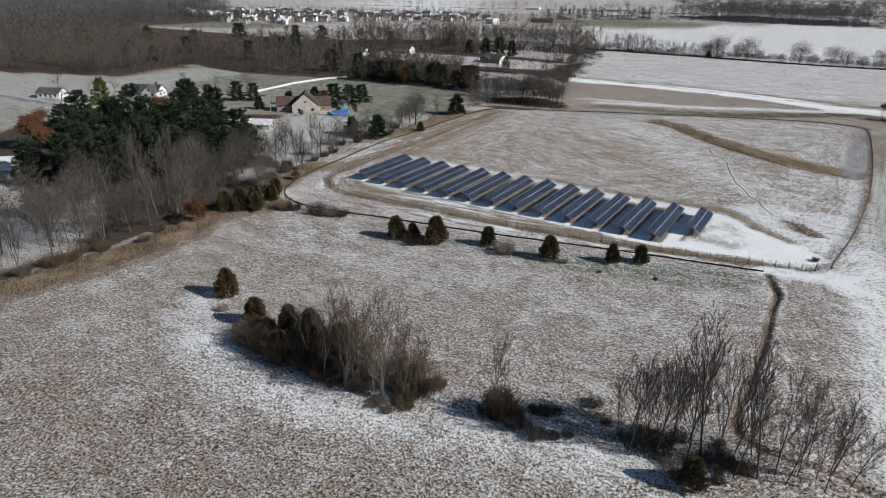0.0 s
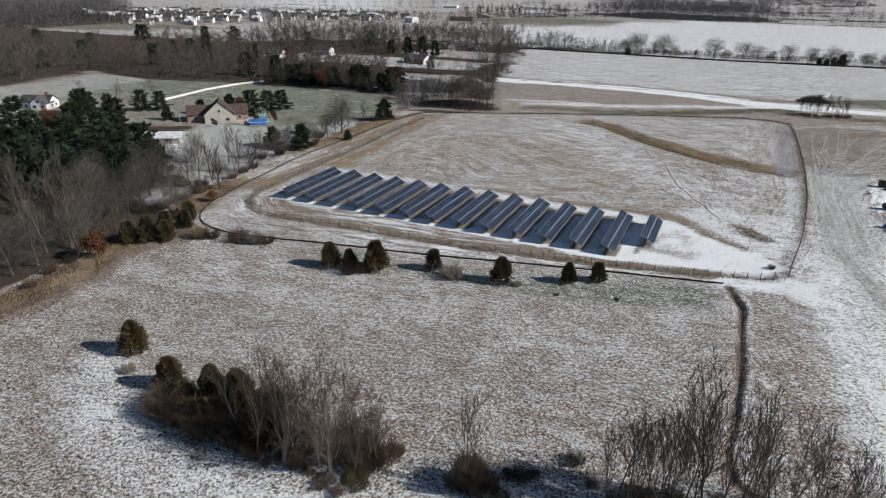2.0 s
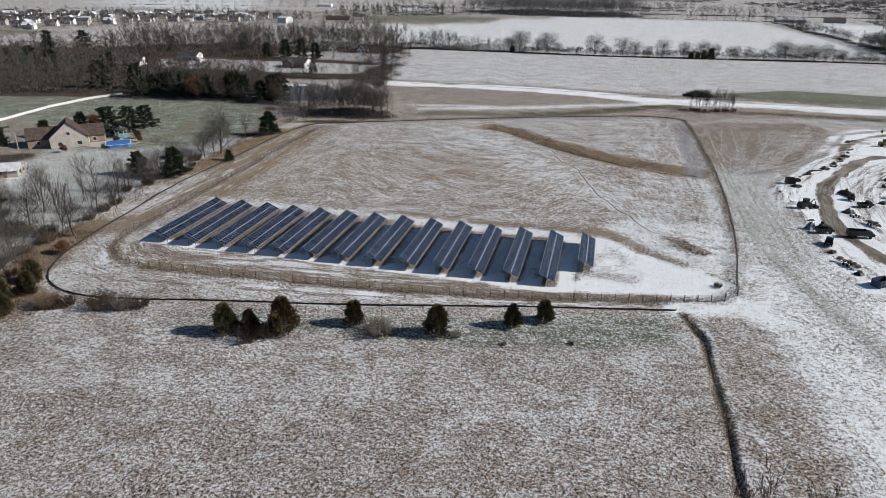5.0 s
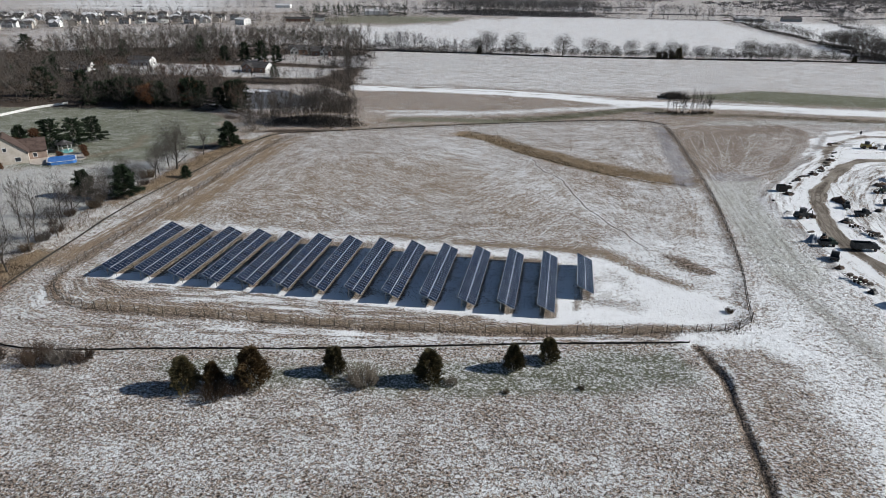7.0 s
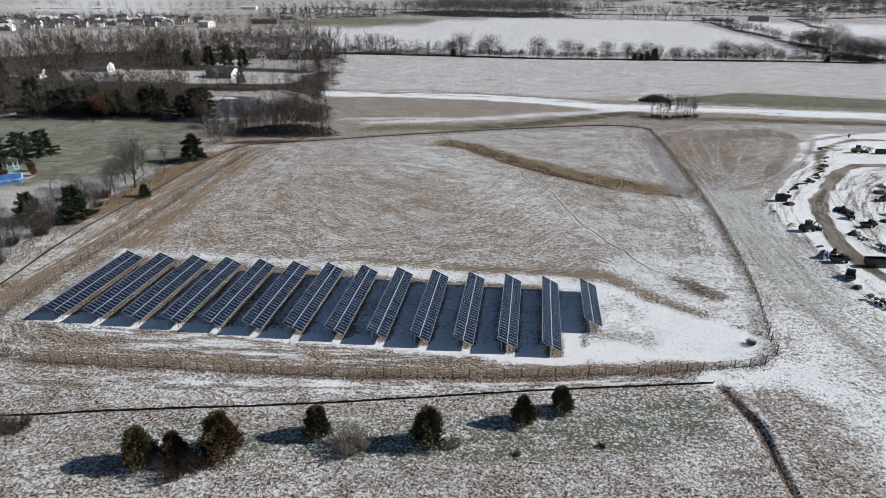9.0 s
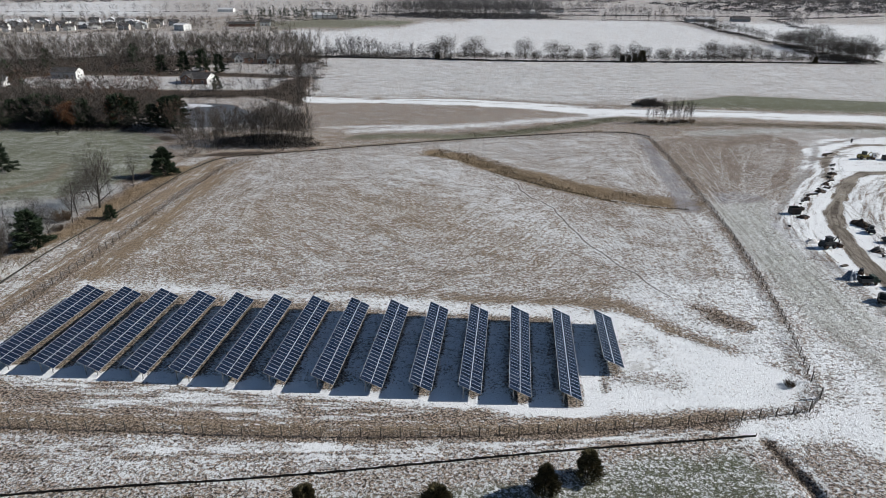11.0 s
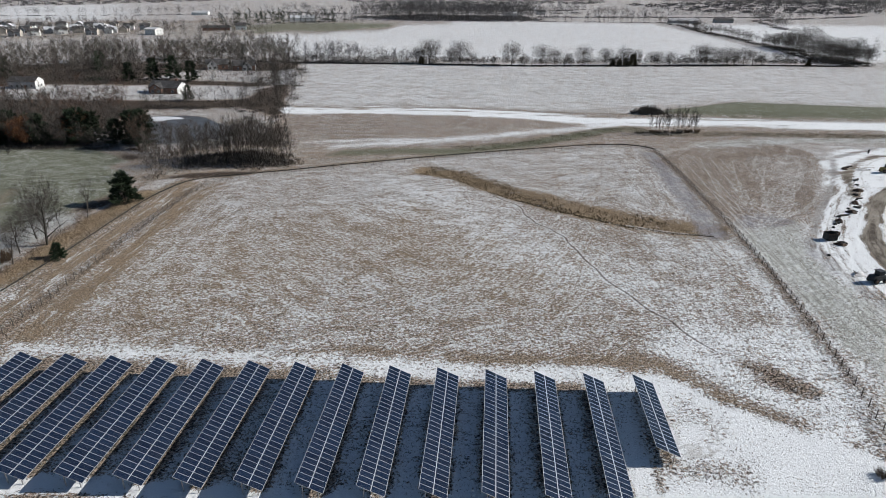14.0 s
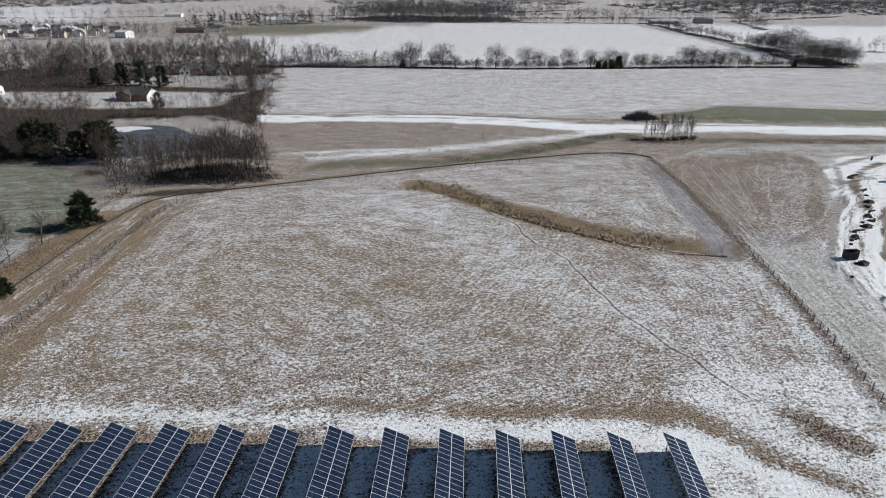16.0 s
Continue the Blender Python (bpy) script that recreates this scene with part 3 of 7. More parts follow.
    lay(area([(215, 570), (205, 700), (190, 1000), (1200, 1000), (1200, 660)], 4), snow=0.62, streak=0.5)
    lay(area([(-290, 756), (-200, 845), (-145, 925), (-92, 990), (165, 1012), (165, 1040), (-300, 960), (-520, 800)], 6), snow=0.45, green=0.4)
    lay(area([(-830, 590), (-640, 515), (-570, 505), (-520, 620), (-395, 715), (-250, 745), (-170, 830), (-300, 1000), (-560, 930), (-820, 700)], 8), snow=0.44, green=0.4, dirt=0.4, streak=0.7, litter=0.0)
    for ln in ([(-820, 650), (-640, 640), (-520, 700), (-400, 770)], [(-700, 570), (-600, 640), (-560, 760), (-560, 860)], [(-600, 930), (-420, 840), (-250, 870)], [(-900, 760), (-600, 860), (-380, 1000)]):
        lay(band(ln, 3, 3), snow=0.3, mud=0.6)
    lay(area([(-300, 770), (-190, 845), (-160, 930), (-250, 960), (-370, 850)], 8), snow=0.3, green=0.8, tan=0.3)
    lay(area([(-660, 900), (-570, 960), (-600, 1100), (-830, 1400), (-1000, 1300), (-900, 1000)], 10), snow=0.58, streak=0.4)
    lay(area([(-660, 420), (-640, 530), (-520, 540), (-540, 480)], 10), snow=0.35, green=0.8, litter=0.0)
    # west of the hedge: lawns, wood floor, gardens
    lay(area([(-128, 0), (-128, 100), (-134, 112), (-142, 140), (-143, 160), (-143, 250), (-120, 258), (-110, 268), (-140, 362), (-180, 520), (-330, 500), (-420, 430), (-700, 420), (-700, 0)], 2), snow=0.2, tan=0.15, green=0.1, dirt=0.2, litter=0.9)
    lay(area([(-640, 200), (-660, 430), (-650, 540), (-760, 640), (-1000, 760), (-1400, 700), (-1400, 200)], 20), snow=0.2, dirt=0.2, litter=0.9, green=0.1)
    lay(area([(-196, 70), (-174, 92), (-158, 84), (-140, 74), (-132, 60), (-134, 20), (-196, 10)], 4), snow=0.52, dirt=0.2, green=0.3, litter=0.0)
    lay(area([(-152, 118), (-143, 138), (-138, 130), (-142, 114)], 3), snow=0.55, green=0.3, litter=0.0)
    lay(area([(-195, 190), (-176, 195), (-150, 210), (-145, 250), (-160, 270), (-180, 286), (-243, 276), (-303, 258), (-320, 200)], 4), snow=0.36, green=0.85, tan=0.3, dirt=0.0, frost=0.3, litter=0.0)
    lay(area([(-262, 150), (-225, 172), (-196, 188), (-200, 215), (-245, 232), (-300, 210)], 4), snow=0.36, green=0.5, tan=0.3, dirt=0.1, frost=0.3, litter=0.0)
    lay(area([(-420, 125), (-262, 140), (-262, 112), (-240, 80), (-420, 60)], 4), snow=0.45, green=0.5, frost=0.4, dirt=0.1, litter=0.0)
    lay(band([(-176, 210), (-170, 224), (-176, 238)], 1.2, 3.5), snow=0.2, tan=0.6, green=0.3, frost=0.1, litter=0.0)
    lay(area([(-420, 175), (-351, 206), (-354, 264), (-303, 257), (-290, 200), (-255, 160), (-265, 136), (-420, 120)], 4), snow=0.5, green=0.6, dirt=0.0, frost=0.42, litter=0.0)
    lay(area([(-172, 160), (-150, 164), (-139, 172), (-136, 190), (-128, 155), (-138, 132), (-170, 145)], 3), snow=0.54, green=0.3, dirt=0.1, litter=0.0)
    lay(area([(-330, 375), (-300, 412), (-200, 420), (-165, 420), (-165, 380), (-210, 372), (-300, 365)], 5), snow=0.54, green=0.3, dirt=0.2, frost=0.2, litter=0.0)
    lay(area([(-196, 300), (-198, 352), (-160, 362), (-132, 340), (-130, 300), (-150, 268), (-175, 282)], 4), snow=0.46, tan=0.25, dirt=0.2, green=0.1, litter=0.0)
    lay(area([(-190, 450), (-190, 480), (-168, 500), (-150, 430), (-165, 425)], 5), snow=0.5)
    lay(area([(-250, 440), (-236, 480), (-180, 480), (-172, 430)], 5), snow=0.5, green=0.3, litter=0.2)
    lay(area([(-196, 152), (-172, 138), (-152, 134), (-141, 140), (-140, 170), (-143, 200), (-146, 225), (-156, 212), (-178, 196), (-196, 192)], 4), snow=0.56, green=0.5, dirt=0.1, frost=0.55, tan=0.0, litter=0.0)
    lay(band([(-206, 170), (-194, 172), (-178, 162), (-172, 156)], 3, 1.5), snow=0.7, mud=0.3, dirt=0.0, litter=0.0)
    lay(area([(-146, 238), (-137, 258), (-100, 268), (-98, 292), (-126, 294), (-150, 288), (-162, 264), (-150, 250)], 2.5), snow=0.42, tan=0.5, green=0.2, dirt=0.1, litter=0.1)
    # trench beside the meadow
    lay(band([(p + 1.3, q) for p, q in DITCH_LINE[:7]], 0.5, 0.9), snow=0.52)
    lay(band(DITCH_LINE, 0.55, 0.6), snow=0.2, dirt=0.5, tan=0.1, litter=0.5)
    return (snow, tan, green), (dirt, mud, streak), (frost, litter, np.abs(nearest(x, y, WHEELS))), flows(x, y), tuple(nearest(x, y, ls) for ls in (RUNNELS, TRAILS, WHEELS))




def winding(line, seed, far=0.7):
    """A line that strays to both sides on its way."""
    rng, out = random.Random(seed), [line[0]]
    for (ax, ay), (bx, by) in zip(line, line[1:]):
        long = math.hypot(bx - ax, by - ay)
        for k in range(1, max(2, round(long / 3.5)) + 1):
            u, off = k / max(2, round(long / 3.5)), rng.gauss(0, far * 0.6)
            out.append((ax + (bx - ax) * u - (by - ay) / long * off, ay + (by - ay) * u + (bx - ax) / long * off))
    return smooth_line(out)


RUNNELS = [winding([(-44, 246), (-38, 240.4), (-34.4, 229), (-28, 218), (-25, 207.7), (-20.5, 194.4), (-15.6, 184), (-9, 172.5)], 5), winding([(-46.5, 250), (-30, 238.6), (-14, 228.5), (6, 223)], 6)]
LANE_LINE = [(18, 240), (16, 200), (16, 160), (22, 140), (34, 100), (50, 30)]

# crossing wheel tracks that hold snow in the bare field, and muddy ones in lane and yard
TRAILS = []
for k in range(14):
    head, tail = (15.5 + 0.9 * k, 224.5 + 0.8 * k), (18 + 3.1 * k, 296 - 1.2 * k)
    TRAILS.append(smooth_line([head, ((head[0] + tail[0]) / 2 + 3.5 * math.sin(2.2 * k), (head[1] + tail[1]) / 2 - 6 + 4 * math.cos(1.7 * k)), tail]))
for k in range(6):
    TRAILS.append(smooth_line([(20 + 2 * k, 228 + 3 * k), (28 + 4 * k, 252 + 4 * k + 3 * math.sin(k)), (46 + 2 * k, 268 + 5 * k)]))
WHEELS = [[(px + k, py) for px, py in TRACK_LINE[2:]] for k in (-10.5, -8.8, 7.5, 9.3, 12, 14, 17.5, 19.2, 23, 25)]
WHEELS += [[(56 + k, 256), (52 + k, 236), (49 + 1.3 * k, 218), (52 + 1.6 * k, 200), (60 + 1.8 * k, 180)] for k in (-3, -1, 2, 4.5, 7, 9)]
WHEELS += [[(-18.5 + r * math.cos(0.35 * k + r), 152.5 + 1.4 * r * math.sin(0.35 * k + r)) for k in range(8)] for r in (1.0, 1.7, 2.4, 3.2, 4.0)]
WHEELS += [[(p + k, q) for p, q in TRACK_TWO] for k in (-1.2, 1.0, 4.0)]
WHEELS += [[(k, 232), (k - 1, 200), (k, 165), (k + 5, 140), (k + 16, 100), (k + 33, 40)] for k in (15, 17, 20.5, 22.5)]
WHEELS += [[(-134, 357 + k), (-100, 362 + k), (-57, 361 + k), (-29, 357 + k), (0, 349 + k), (25, 350 + k), (60, 352 + k), (220, 352 + k)] for k in (-3, 3)]


def nearest(x, y, lines):
    """Distance in metres from the nearest of some lines, negative on their left."""
    far, side = np.full(len(x), 9.0), np.ones(len(x))
    for ln in lines:
        for (ax, ay), (bx, by) in zip(ln, ln[1:]):
            dx, dy = bx - ax, by - ay
            k = np.clip(((x - ax) * dx + (y - ay) * dy) / (dx * dx + dy * dy), 0, 1)
            d = np.hypot(x - ax - k * dx, y - ay - k * dy)
            closer = d < far
            side = np.where(closer, np.where(dx * (y - ay) - dy * (x - ax) > 0, -1.0, 1.0), side)
            far = np.where(closer, d, far)
    return far * side * UNIT


def flows(x, y):
    """How far each place lies across the way that mowers and wheels went there, and from the nearest runnel."""
    across = y - 0.015 * x + 1.5 * wavy(x, y, 30, 0.5)
    meadow = (x < -1) & (y < 134)
    across = np.where(meadow, to_line(x, y, SILT_LINE) + 2.0 * wavy(x, y, 14, 0.6), across)
    inside = within(x, y, FENCE_LINE)
    across = np.where((x < 13) & (y > 108) & (y < 310) & (x > -140), np.abs(inside) + np.where(inside > 14, (0.55 * (y - 0.9 * x - 290) + 2.0 * wavy(x, y, 16, 0.9)) * ease(inside, 14, 34), 0), across)
    across = np.where(((x >= 13) & (x < 60) & (y < 240)) | ((x > -1) & (x < 60) & (y < 136)), to_line(x, y, LANE_LINE), across)
    triangle = within(x, y, [(10, 293), (30, 311), (58, 315), (66, 303), (53, 273), (41, 246), (27, 231), (17, 222), (13, 240)]) > 0
    across = np.where(triangle, 0.9 * x - 0.35 * y + 2.5 * wavy(x, y, 9, 0.2), across)
    across = np.where(within(x, y, YARD_EDGE) > 0, to_line(x, y, TRACK_LINE) + 0.8 * wavy(x, y, 9, 0.4), across)
    return across * UNIT, np.abs(nearest(x, y, RUNNELS)), np.abs(nearest(x, y, TRAILS))


def build_ground():
    nx, ny = len(GX), len(GY)
    i = (np.arange(ny - 1)[:, None] * nx + np.arange(nx - 1)[None, :]).ravel()
    faces = np.stack([i, i + 1, i + nx + 1, i + nx], 1)
    me = bulk("ground", np.stack([PX * UNIT, PY * UNIT, ground_height(PX, PY)], 1), faces, [M_GROUND])
    for nm, cols in zip(("zone_a", "zone_b", "zone_c", "zone_d", "zone_e"), zones(PX, PY)):
        a = me.attributes.new(nm, "FLOAT_COLOR", "POINT")
        a.data.foreach_set("color", np.stack([*cols, np.ones(len(PX))], 1).astype(np.float32).ravel())
    me.polygons.foreach_set("use_smooth", [True] * len(me.polygons))
    return thing("ground", "flat farmland of dead grass under thin patchy snow", "ground", kind="structure", data=me)


build_ground()

# ---- solar array ----
PANEL_W, PANEL_H, PITCH = 0.98, 2.042, 0.994
LOW_Z, RUN, RISE = 1.36, 3.74, 1.72
SLANT = math.hypot(RUN, RISE)
TIP = math.degrees(math.atan2(RISE, RUN))


def panel_meshes():
    f, w, h, d = Shape(), PANEL_W / 2, PANEL_H / 2, 0.04
    b, e = 0.026, 0.055
    f.box(-w, -h, 0, -w + b, h, d).box(w - b, -h, 0, w, h, d).box(-w + b, -h, 0, w - b, -h + e, d).box(-w + b, h - e, 0, w - b, h, d)
    g = Shape().box(-w + b, -h + e, 0.008, w - b, h - e, 0.034)
    return f.mesh("panel", M_FRAME), g.mesh("cell_sheet", M_CELL)


PANEL_MESH, CELL_MESH = panel_meshes()


def solar_table(count, x, y_back):
    """One tilted row of two panels over one another; x: the high edge, rows run away in y."""
    length = count * PITCH
    y0 = y_back - length
    base = thing("solar_table", "tilted row of dark blue solar panels on steel posts over snow", "solar panels", Matrix.Translation((x, y0, gz(x + 1.8, y0 + length / 2))), "rows of the solar array")
    slope = Matrix.Translation((RUN, 0, LOW_Z)) @ Matrix.Rotation(radians(TIP), 4, "Y") @ Matrix.Rotation(radians(90), 4, "Z")
    for i in range(count):
        for k in range(2):
            m = slope @ Matrix.Translation((PITCH * (i + 0.5), SLANT * (0.25 + 0.5 * k), random.uniform(-0.004, 0.004)))
            p = piece("panel", PANEL_MESH, base, m)
            piece("cell_sheet", CELL_MESH, p)
    for k in (0.12, 0.4, 0.6, 0.88):
        r = Shape().box(-0.03, 0.05, -0.1, 0.03, length - 0.05, -0.01)
        piece("rail", r.mesh("rail", M_STEEL), base, Matrix.Translation((RUN * (1 - k), 0, LOW_Z + RISE * k)))
    n = max(3, round(length / 3.3))
    post_hi = Shape().box(-0.06, -0.05, -0.2, 0.06, 0.05, LOW_Z + RISE * 0.78 - 0.16).mesh("post", M_STEEL)
    post_lo = Shape().box(-0.05, -0.05, -0.2, 0.05, 0.05, LOW_Z + RISE * 0.22 - 0.16).mesh("post", M_STEEL)
    rafter = Shape().box(0.08, -0.035, -0.17, SLANT - 0.08, 0.035, -0.1).mesh("rafter", M_STEEL)
    for i in range(n):
        y = 0.6 + (length - 1.2) * i / (n - 1)
        piece("post", post_hi, base, Matrix.Translation((RUN * 0.22, y, 0)))
        piece("post", post_lo, base, Matrix.Translation((RUN * 0.78, y, 0)))
        piece("rafter", rafter, base, Matrix.Translation((RUN, y, LOW_Z)) @ Matrix.Rotation(radians(TIP), 4, "Y") @ Matrix.Rotation(radians(180), 4, "Z"))
    return base


for row in range(1, 15):
    solar_table(18 if row == 14 else 28, -36.7 + 8.19 * (row - 13), 189.45 + 0.19 * (row - 13))

# ---- fences ----


def along(line, gap, close=False):
    """Even steps along a broken line: (x, y, direction)."""
    pts = line + line[:1] if close else line
    out, rest = [], 0.0
    for (ax, ay), (bx, by) in zip(pts, pts[1:]):
        L = math.hypot(bx - ax, by - ay)
        s = rest
        while s < L:
            out.append((ax + (bx - ax) * s / L, ay + (by - ay) * s / L, math.atan2(by - ay, bx - ax)))
            s += gap
        rest = s - L
    return out


def field_fence(line, label, height=1.75, gap=3.0):
    rng = random.Random(5)
    base = thing("wire_fence", label, "fence", Matrix.Identity(4))
    meshes = []
    for k in range(4):
        post = Shape().tube([(0, 0, -0.3), (rng.uniform(-0.03, 0.03), 0, height * 0.5), (rng.uniform(-0.05, 0.05), rng.uniform(-0.03, 0.03), height + rng.uniform(0, 0.12))], [0.085, 0.08, 0.075], 6)
        meshes.append(post.mesh("post", M_POST))
    spots = along(line, gap)
    for i, (x, y, a) in enumerate(spots):
        piece("post", meshes[i % 4], base, pose(x, y, gz(x, y), 0, 0, math.degrees(a) + rng.uniform(-8, 8)))
    wires = Shape()
    levels = [0.12, 0.35, 0.6, 0.85, 1.1, 1.35, 1.6]
    for (ax, ay, _), (bx, by, _) in zip(spots, spots[1:]):
        za, zb = gz(ax, ay), gz(bx, by)
        for h in levels:
            wires.tube([(ax, ay, za + h), ((ax + bx) / 2, (ay + by) / 2, (za + zb) / 2 + h - 0.02), (bx, by, zb + h)], 0.011, 3, 0, False)
        for k in range(10):
            t = (k + 0.5) / 10
            x, y, z = ax + (bx - ax) * t, ay + (by - ay) * t, za + (zb - za) * t
            wires.tube([(x, y, z + 0.1), (x, y, z + 1.6)], 0.01, 3, 0, False)
    tagged(piece("wire_mesh", wires.mesh("wire_mesh", M_WIRE), base), kind="stuff")
    return base


field_fence(smooth_line(spread(FENCE_LINE)), "wire mesh field fence on weathered posts round the array")


def silt_fence(line, label):
    rng = random.Random(9)
    base = thing("silt_fence", label, "fence", Matrix.Identity(4))
    cloth = Shape()
    spots = along(line, 1.0)
    for (ax, ay, a), (bx, by, _) in zip(spots, spots[1:]):
        h0, h1 = 0.42 + 0.08 * math.sin(ax * 1.9), 0.42 + 0.08 * math.sin(bx * 1.9)
        nx, ny = -math.sin(a) * 0.02, math.cos(a) * 0.02
        if ay > 295:
            h0, h1 = h0 * 0.6, h1 * 0.6
        za, zb = gz(ax, ay), gz(bx, by)
        p = [(ax, ay, za - 0.1), (bx, by, zb - 0.1), (bx + 3 * nx, by + 3 * ny, zb + h1), (ax + 3 * nx, ay + 3 * ny, za + h0)]
        q = [(x + nx, y + ny, z) for x, y, z in p]
        cloth.face(p).face(q[::-1]).face([p[3], p[2], q[2], q[3]])
    piece("fabric", cloth.mesh("fabric", M_SILT), base)
    stake = Shape().box(-0.025, -0.025, -0.2, 0.025, 0.025, 0.8).mesh("stake", M_POST)
    for x, y, a in along(line, 3.8):
        piece("stake", stake, base, pose(x - 0.06 * math.sin(a), y + 0.06 * math.cos(a), gz(x, y), rng.uniform(-4, 4), rng.uniform(-4, 4), math.degrees(a)))
    return base


silt_fence(smooth_line(spread(SILT_LINE)), "low black fabric silt fence on wooden stakes round the field")


def gate(ax, ay, bx, by, label):
    """A tube-framed gate with wire mesh between two stout posts."""
    (ax, ay), (bx, by) = spread([(ax, ay), (bx, by)])
    L = math.hypot(bx - ax, by - ay)
    base = thing("wire_gate", label, "gate", pose(ax, ay, gz(ax, ay), 0, 0, math.degrees(math.atan2(by - ay, bx - ax))), "gates of the array fence")
    piece("gate_frame", Shape().tube([(0.15, 0, 0.15), (L - 0.15, 0, 0.15), (L - 0.15, 0, 1.7), (0.15, 0, 1.7), (0.15, 0, 0.15), (L - 0.15, 0, 1.7)], 0.035, 5, 0, False).mesh("gate_frame", M_WIRE), base)
    net = Shape()
    for k in range(1, 7):
        net.tube([(0.15, 0, 0.15 + 0.22 * k), (L - 0.15, 0, 0.15 + 0.22 * k)], 0.008, 3, 0, False)
    for k in range(1, int(L / 0.25)):
        net.tube([(0.15 + 0.25 * k, 0, 0.15), (0.15 + 0.25 * k, 0, 1.7)], 0.007, 3, 0, False)
    tagged(piece("wire_mesh", net.mesh("wire_mesh", M_WIRE), base), kind="stuff")
    for x in (0, L):
        piece("post", Shape().tube([(x, 0, -0.3), (x, 0, 2.3)], [0.1, 0.085], 7).mesh("post", M_POST), base)
    return base


gate(3.0, 139.6, 5.7, 142.8, "wire gate between stout posts at the fence corner")
gate(5.75, 142.95, 6.2, 147.0, "wire gate between stout posts at the fence corner")

# ---- plants ----


def limbs(rng, height, girth, spread, levels, splits, lean=0.0, stems=1, upward=0.35, start=0.25):
    """A bare tree as tapering runs: (level, points, radii)."""
    runs = []

    def grow(p, d, length, r, level):
        n = 5 if level < 2 else 3
        pts, rad = [p.copy()], [r]
        for i in range(n):
            d = (d + Vector((rng.gauss(0, 1), rng.gauss(0, 1), rng.gauss(0, 0.6))) * (0.07 + 0.05 * level) + Vector((0, 0, upward * 0.12 * level))).normalized()
            p = p + d * (length / n)
            pts.append(p.copy())
            rad.append(r * (1 - 0.8 * (i + 1) / n))
        runs.append((level, pts, rad))
        if level >= levels:
            return
        for k in range(splits[level]):
            t = (start if level == 0 else 0.2) + (1 - (start if level == 0 else 0.2)) * (k + rng.random()) / splits[level]
            q = min(t, 0.97) * n
            i = int(q)
            at = pts[i].lerp(pts[i + 1], q - i)
            axis = (pts[i + 1] - pts[i]).normalized()
            side = axis.orthogonal().normalized()
            side.rotate(Matrix.Rotation(rng.uniform(0, 2 * math.pi), 3, axis))
            way = (axis * (1 - spread * 0.6) + side * spread * rng.uniform(0.7, 1.2) + Vector((0, 0, upward * 0.4))).normalized()
            grow(at, way, length * (0.62 - 0.28 * t) * rng.uniform(0.75, 1.2), max(0.006, rad[i] * 0.55), level + 1)

    for s in range(stems):
        a = rng.uniform(0, 2 * math.pi)
        tilt = lean + (0.22 * rng.random() if stems > 1 else 0.05)
        grow(Vector((math.cos(a), math.sin(a), 0)) * (0.35 * (stems > 1) * rng.random()) + Vector((0, 0, -0.15)), Vector((math.cos(a) * tilt, math.sin(a) * tilt, 1)).normalized(), height * rng.uniform(0.8, 1.0), girth * rng.uniform(0.7, 1), 0)
    return runs


def bare_tree_meshes(seed, height, girth, spread=0.55, levels=3, splits=(9, 5, 4), bark=None, twig=None, fat=1.0, **kw):
    rng = random.Random(seed)
    wood, fine = Shape(), Shape()
    for level, pts, rad in limbs(rng, height, girth, spread, levels, splits, **kw):
        if level == 0:
            wood.tube(pts, rad, 6)
        elif level == 1:
            wood.tube(pts, rad, 4, 0, False)
        elif level == 3:
            side = (pts[-1] - pts[0]).orthogonal().normalized() * rng.uniform(0.01, 0.018) * fat
            side.rotate(Matrix.Rotation(rng.uniform(0, 6.28), 3, (pts[-1] - pts[0]).normalized()))
            fine.face([pts[0] - side, pts[0] + side, pts[-1]])
        else:
            fine.tube(pts, [max(r, 0.012) * (0.5 + 0.5 * fat) for r in rad], 3, 0, False)
    return wood.mesh("trunk", bark or M_BARK), fine.mesh("crown", twig or M_TWIG)


def blades(rng, at, way, length, width):
    """Leaf-like pointed triangles: arrays of places, directions and sizes."""
    n = len(at)
    way = way / np.maximum(np.linalg.norm(way, axis=1, keepdims=True), 1e-6)
    side = np.cross(way, rng.normal(size=(n, 3)))
    side /= np.maximum(np.linalg.norm(side, axis=1, keepdims=True), 1e-6)
    length, width = np.broadcast_to(length, n)[:, None], np.broadcast_to(width, n)[:, None]
    v = np.stack([at - side * width / 2, at + side * width / 2, at + way * length], 1).reshape(-1, 3)
    return v, np.arange(3 * n).reshape(n, 3)


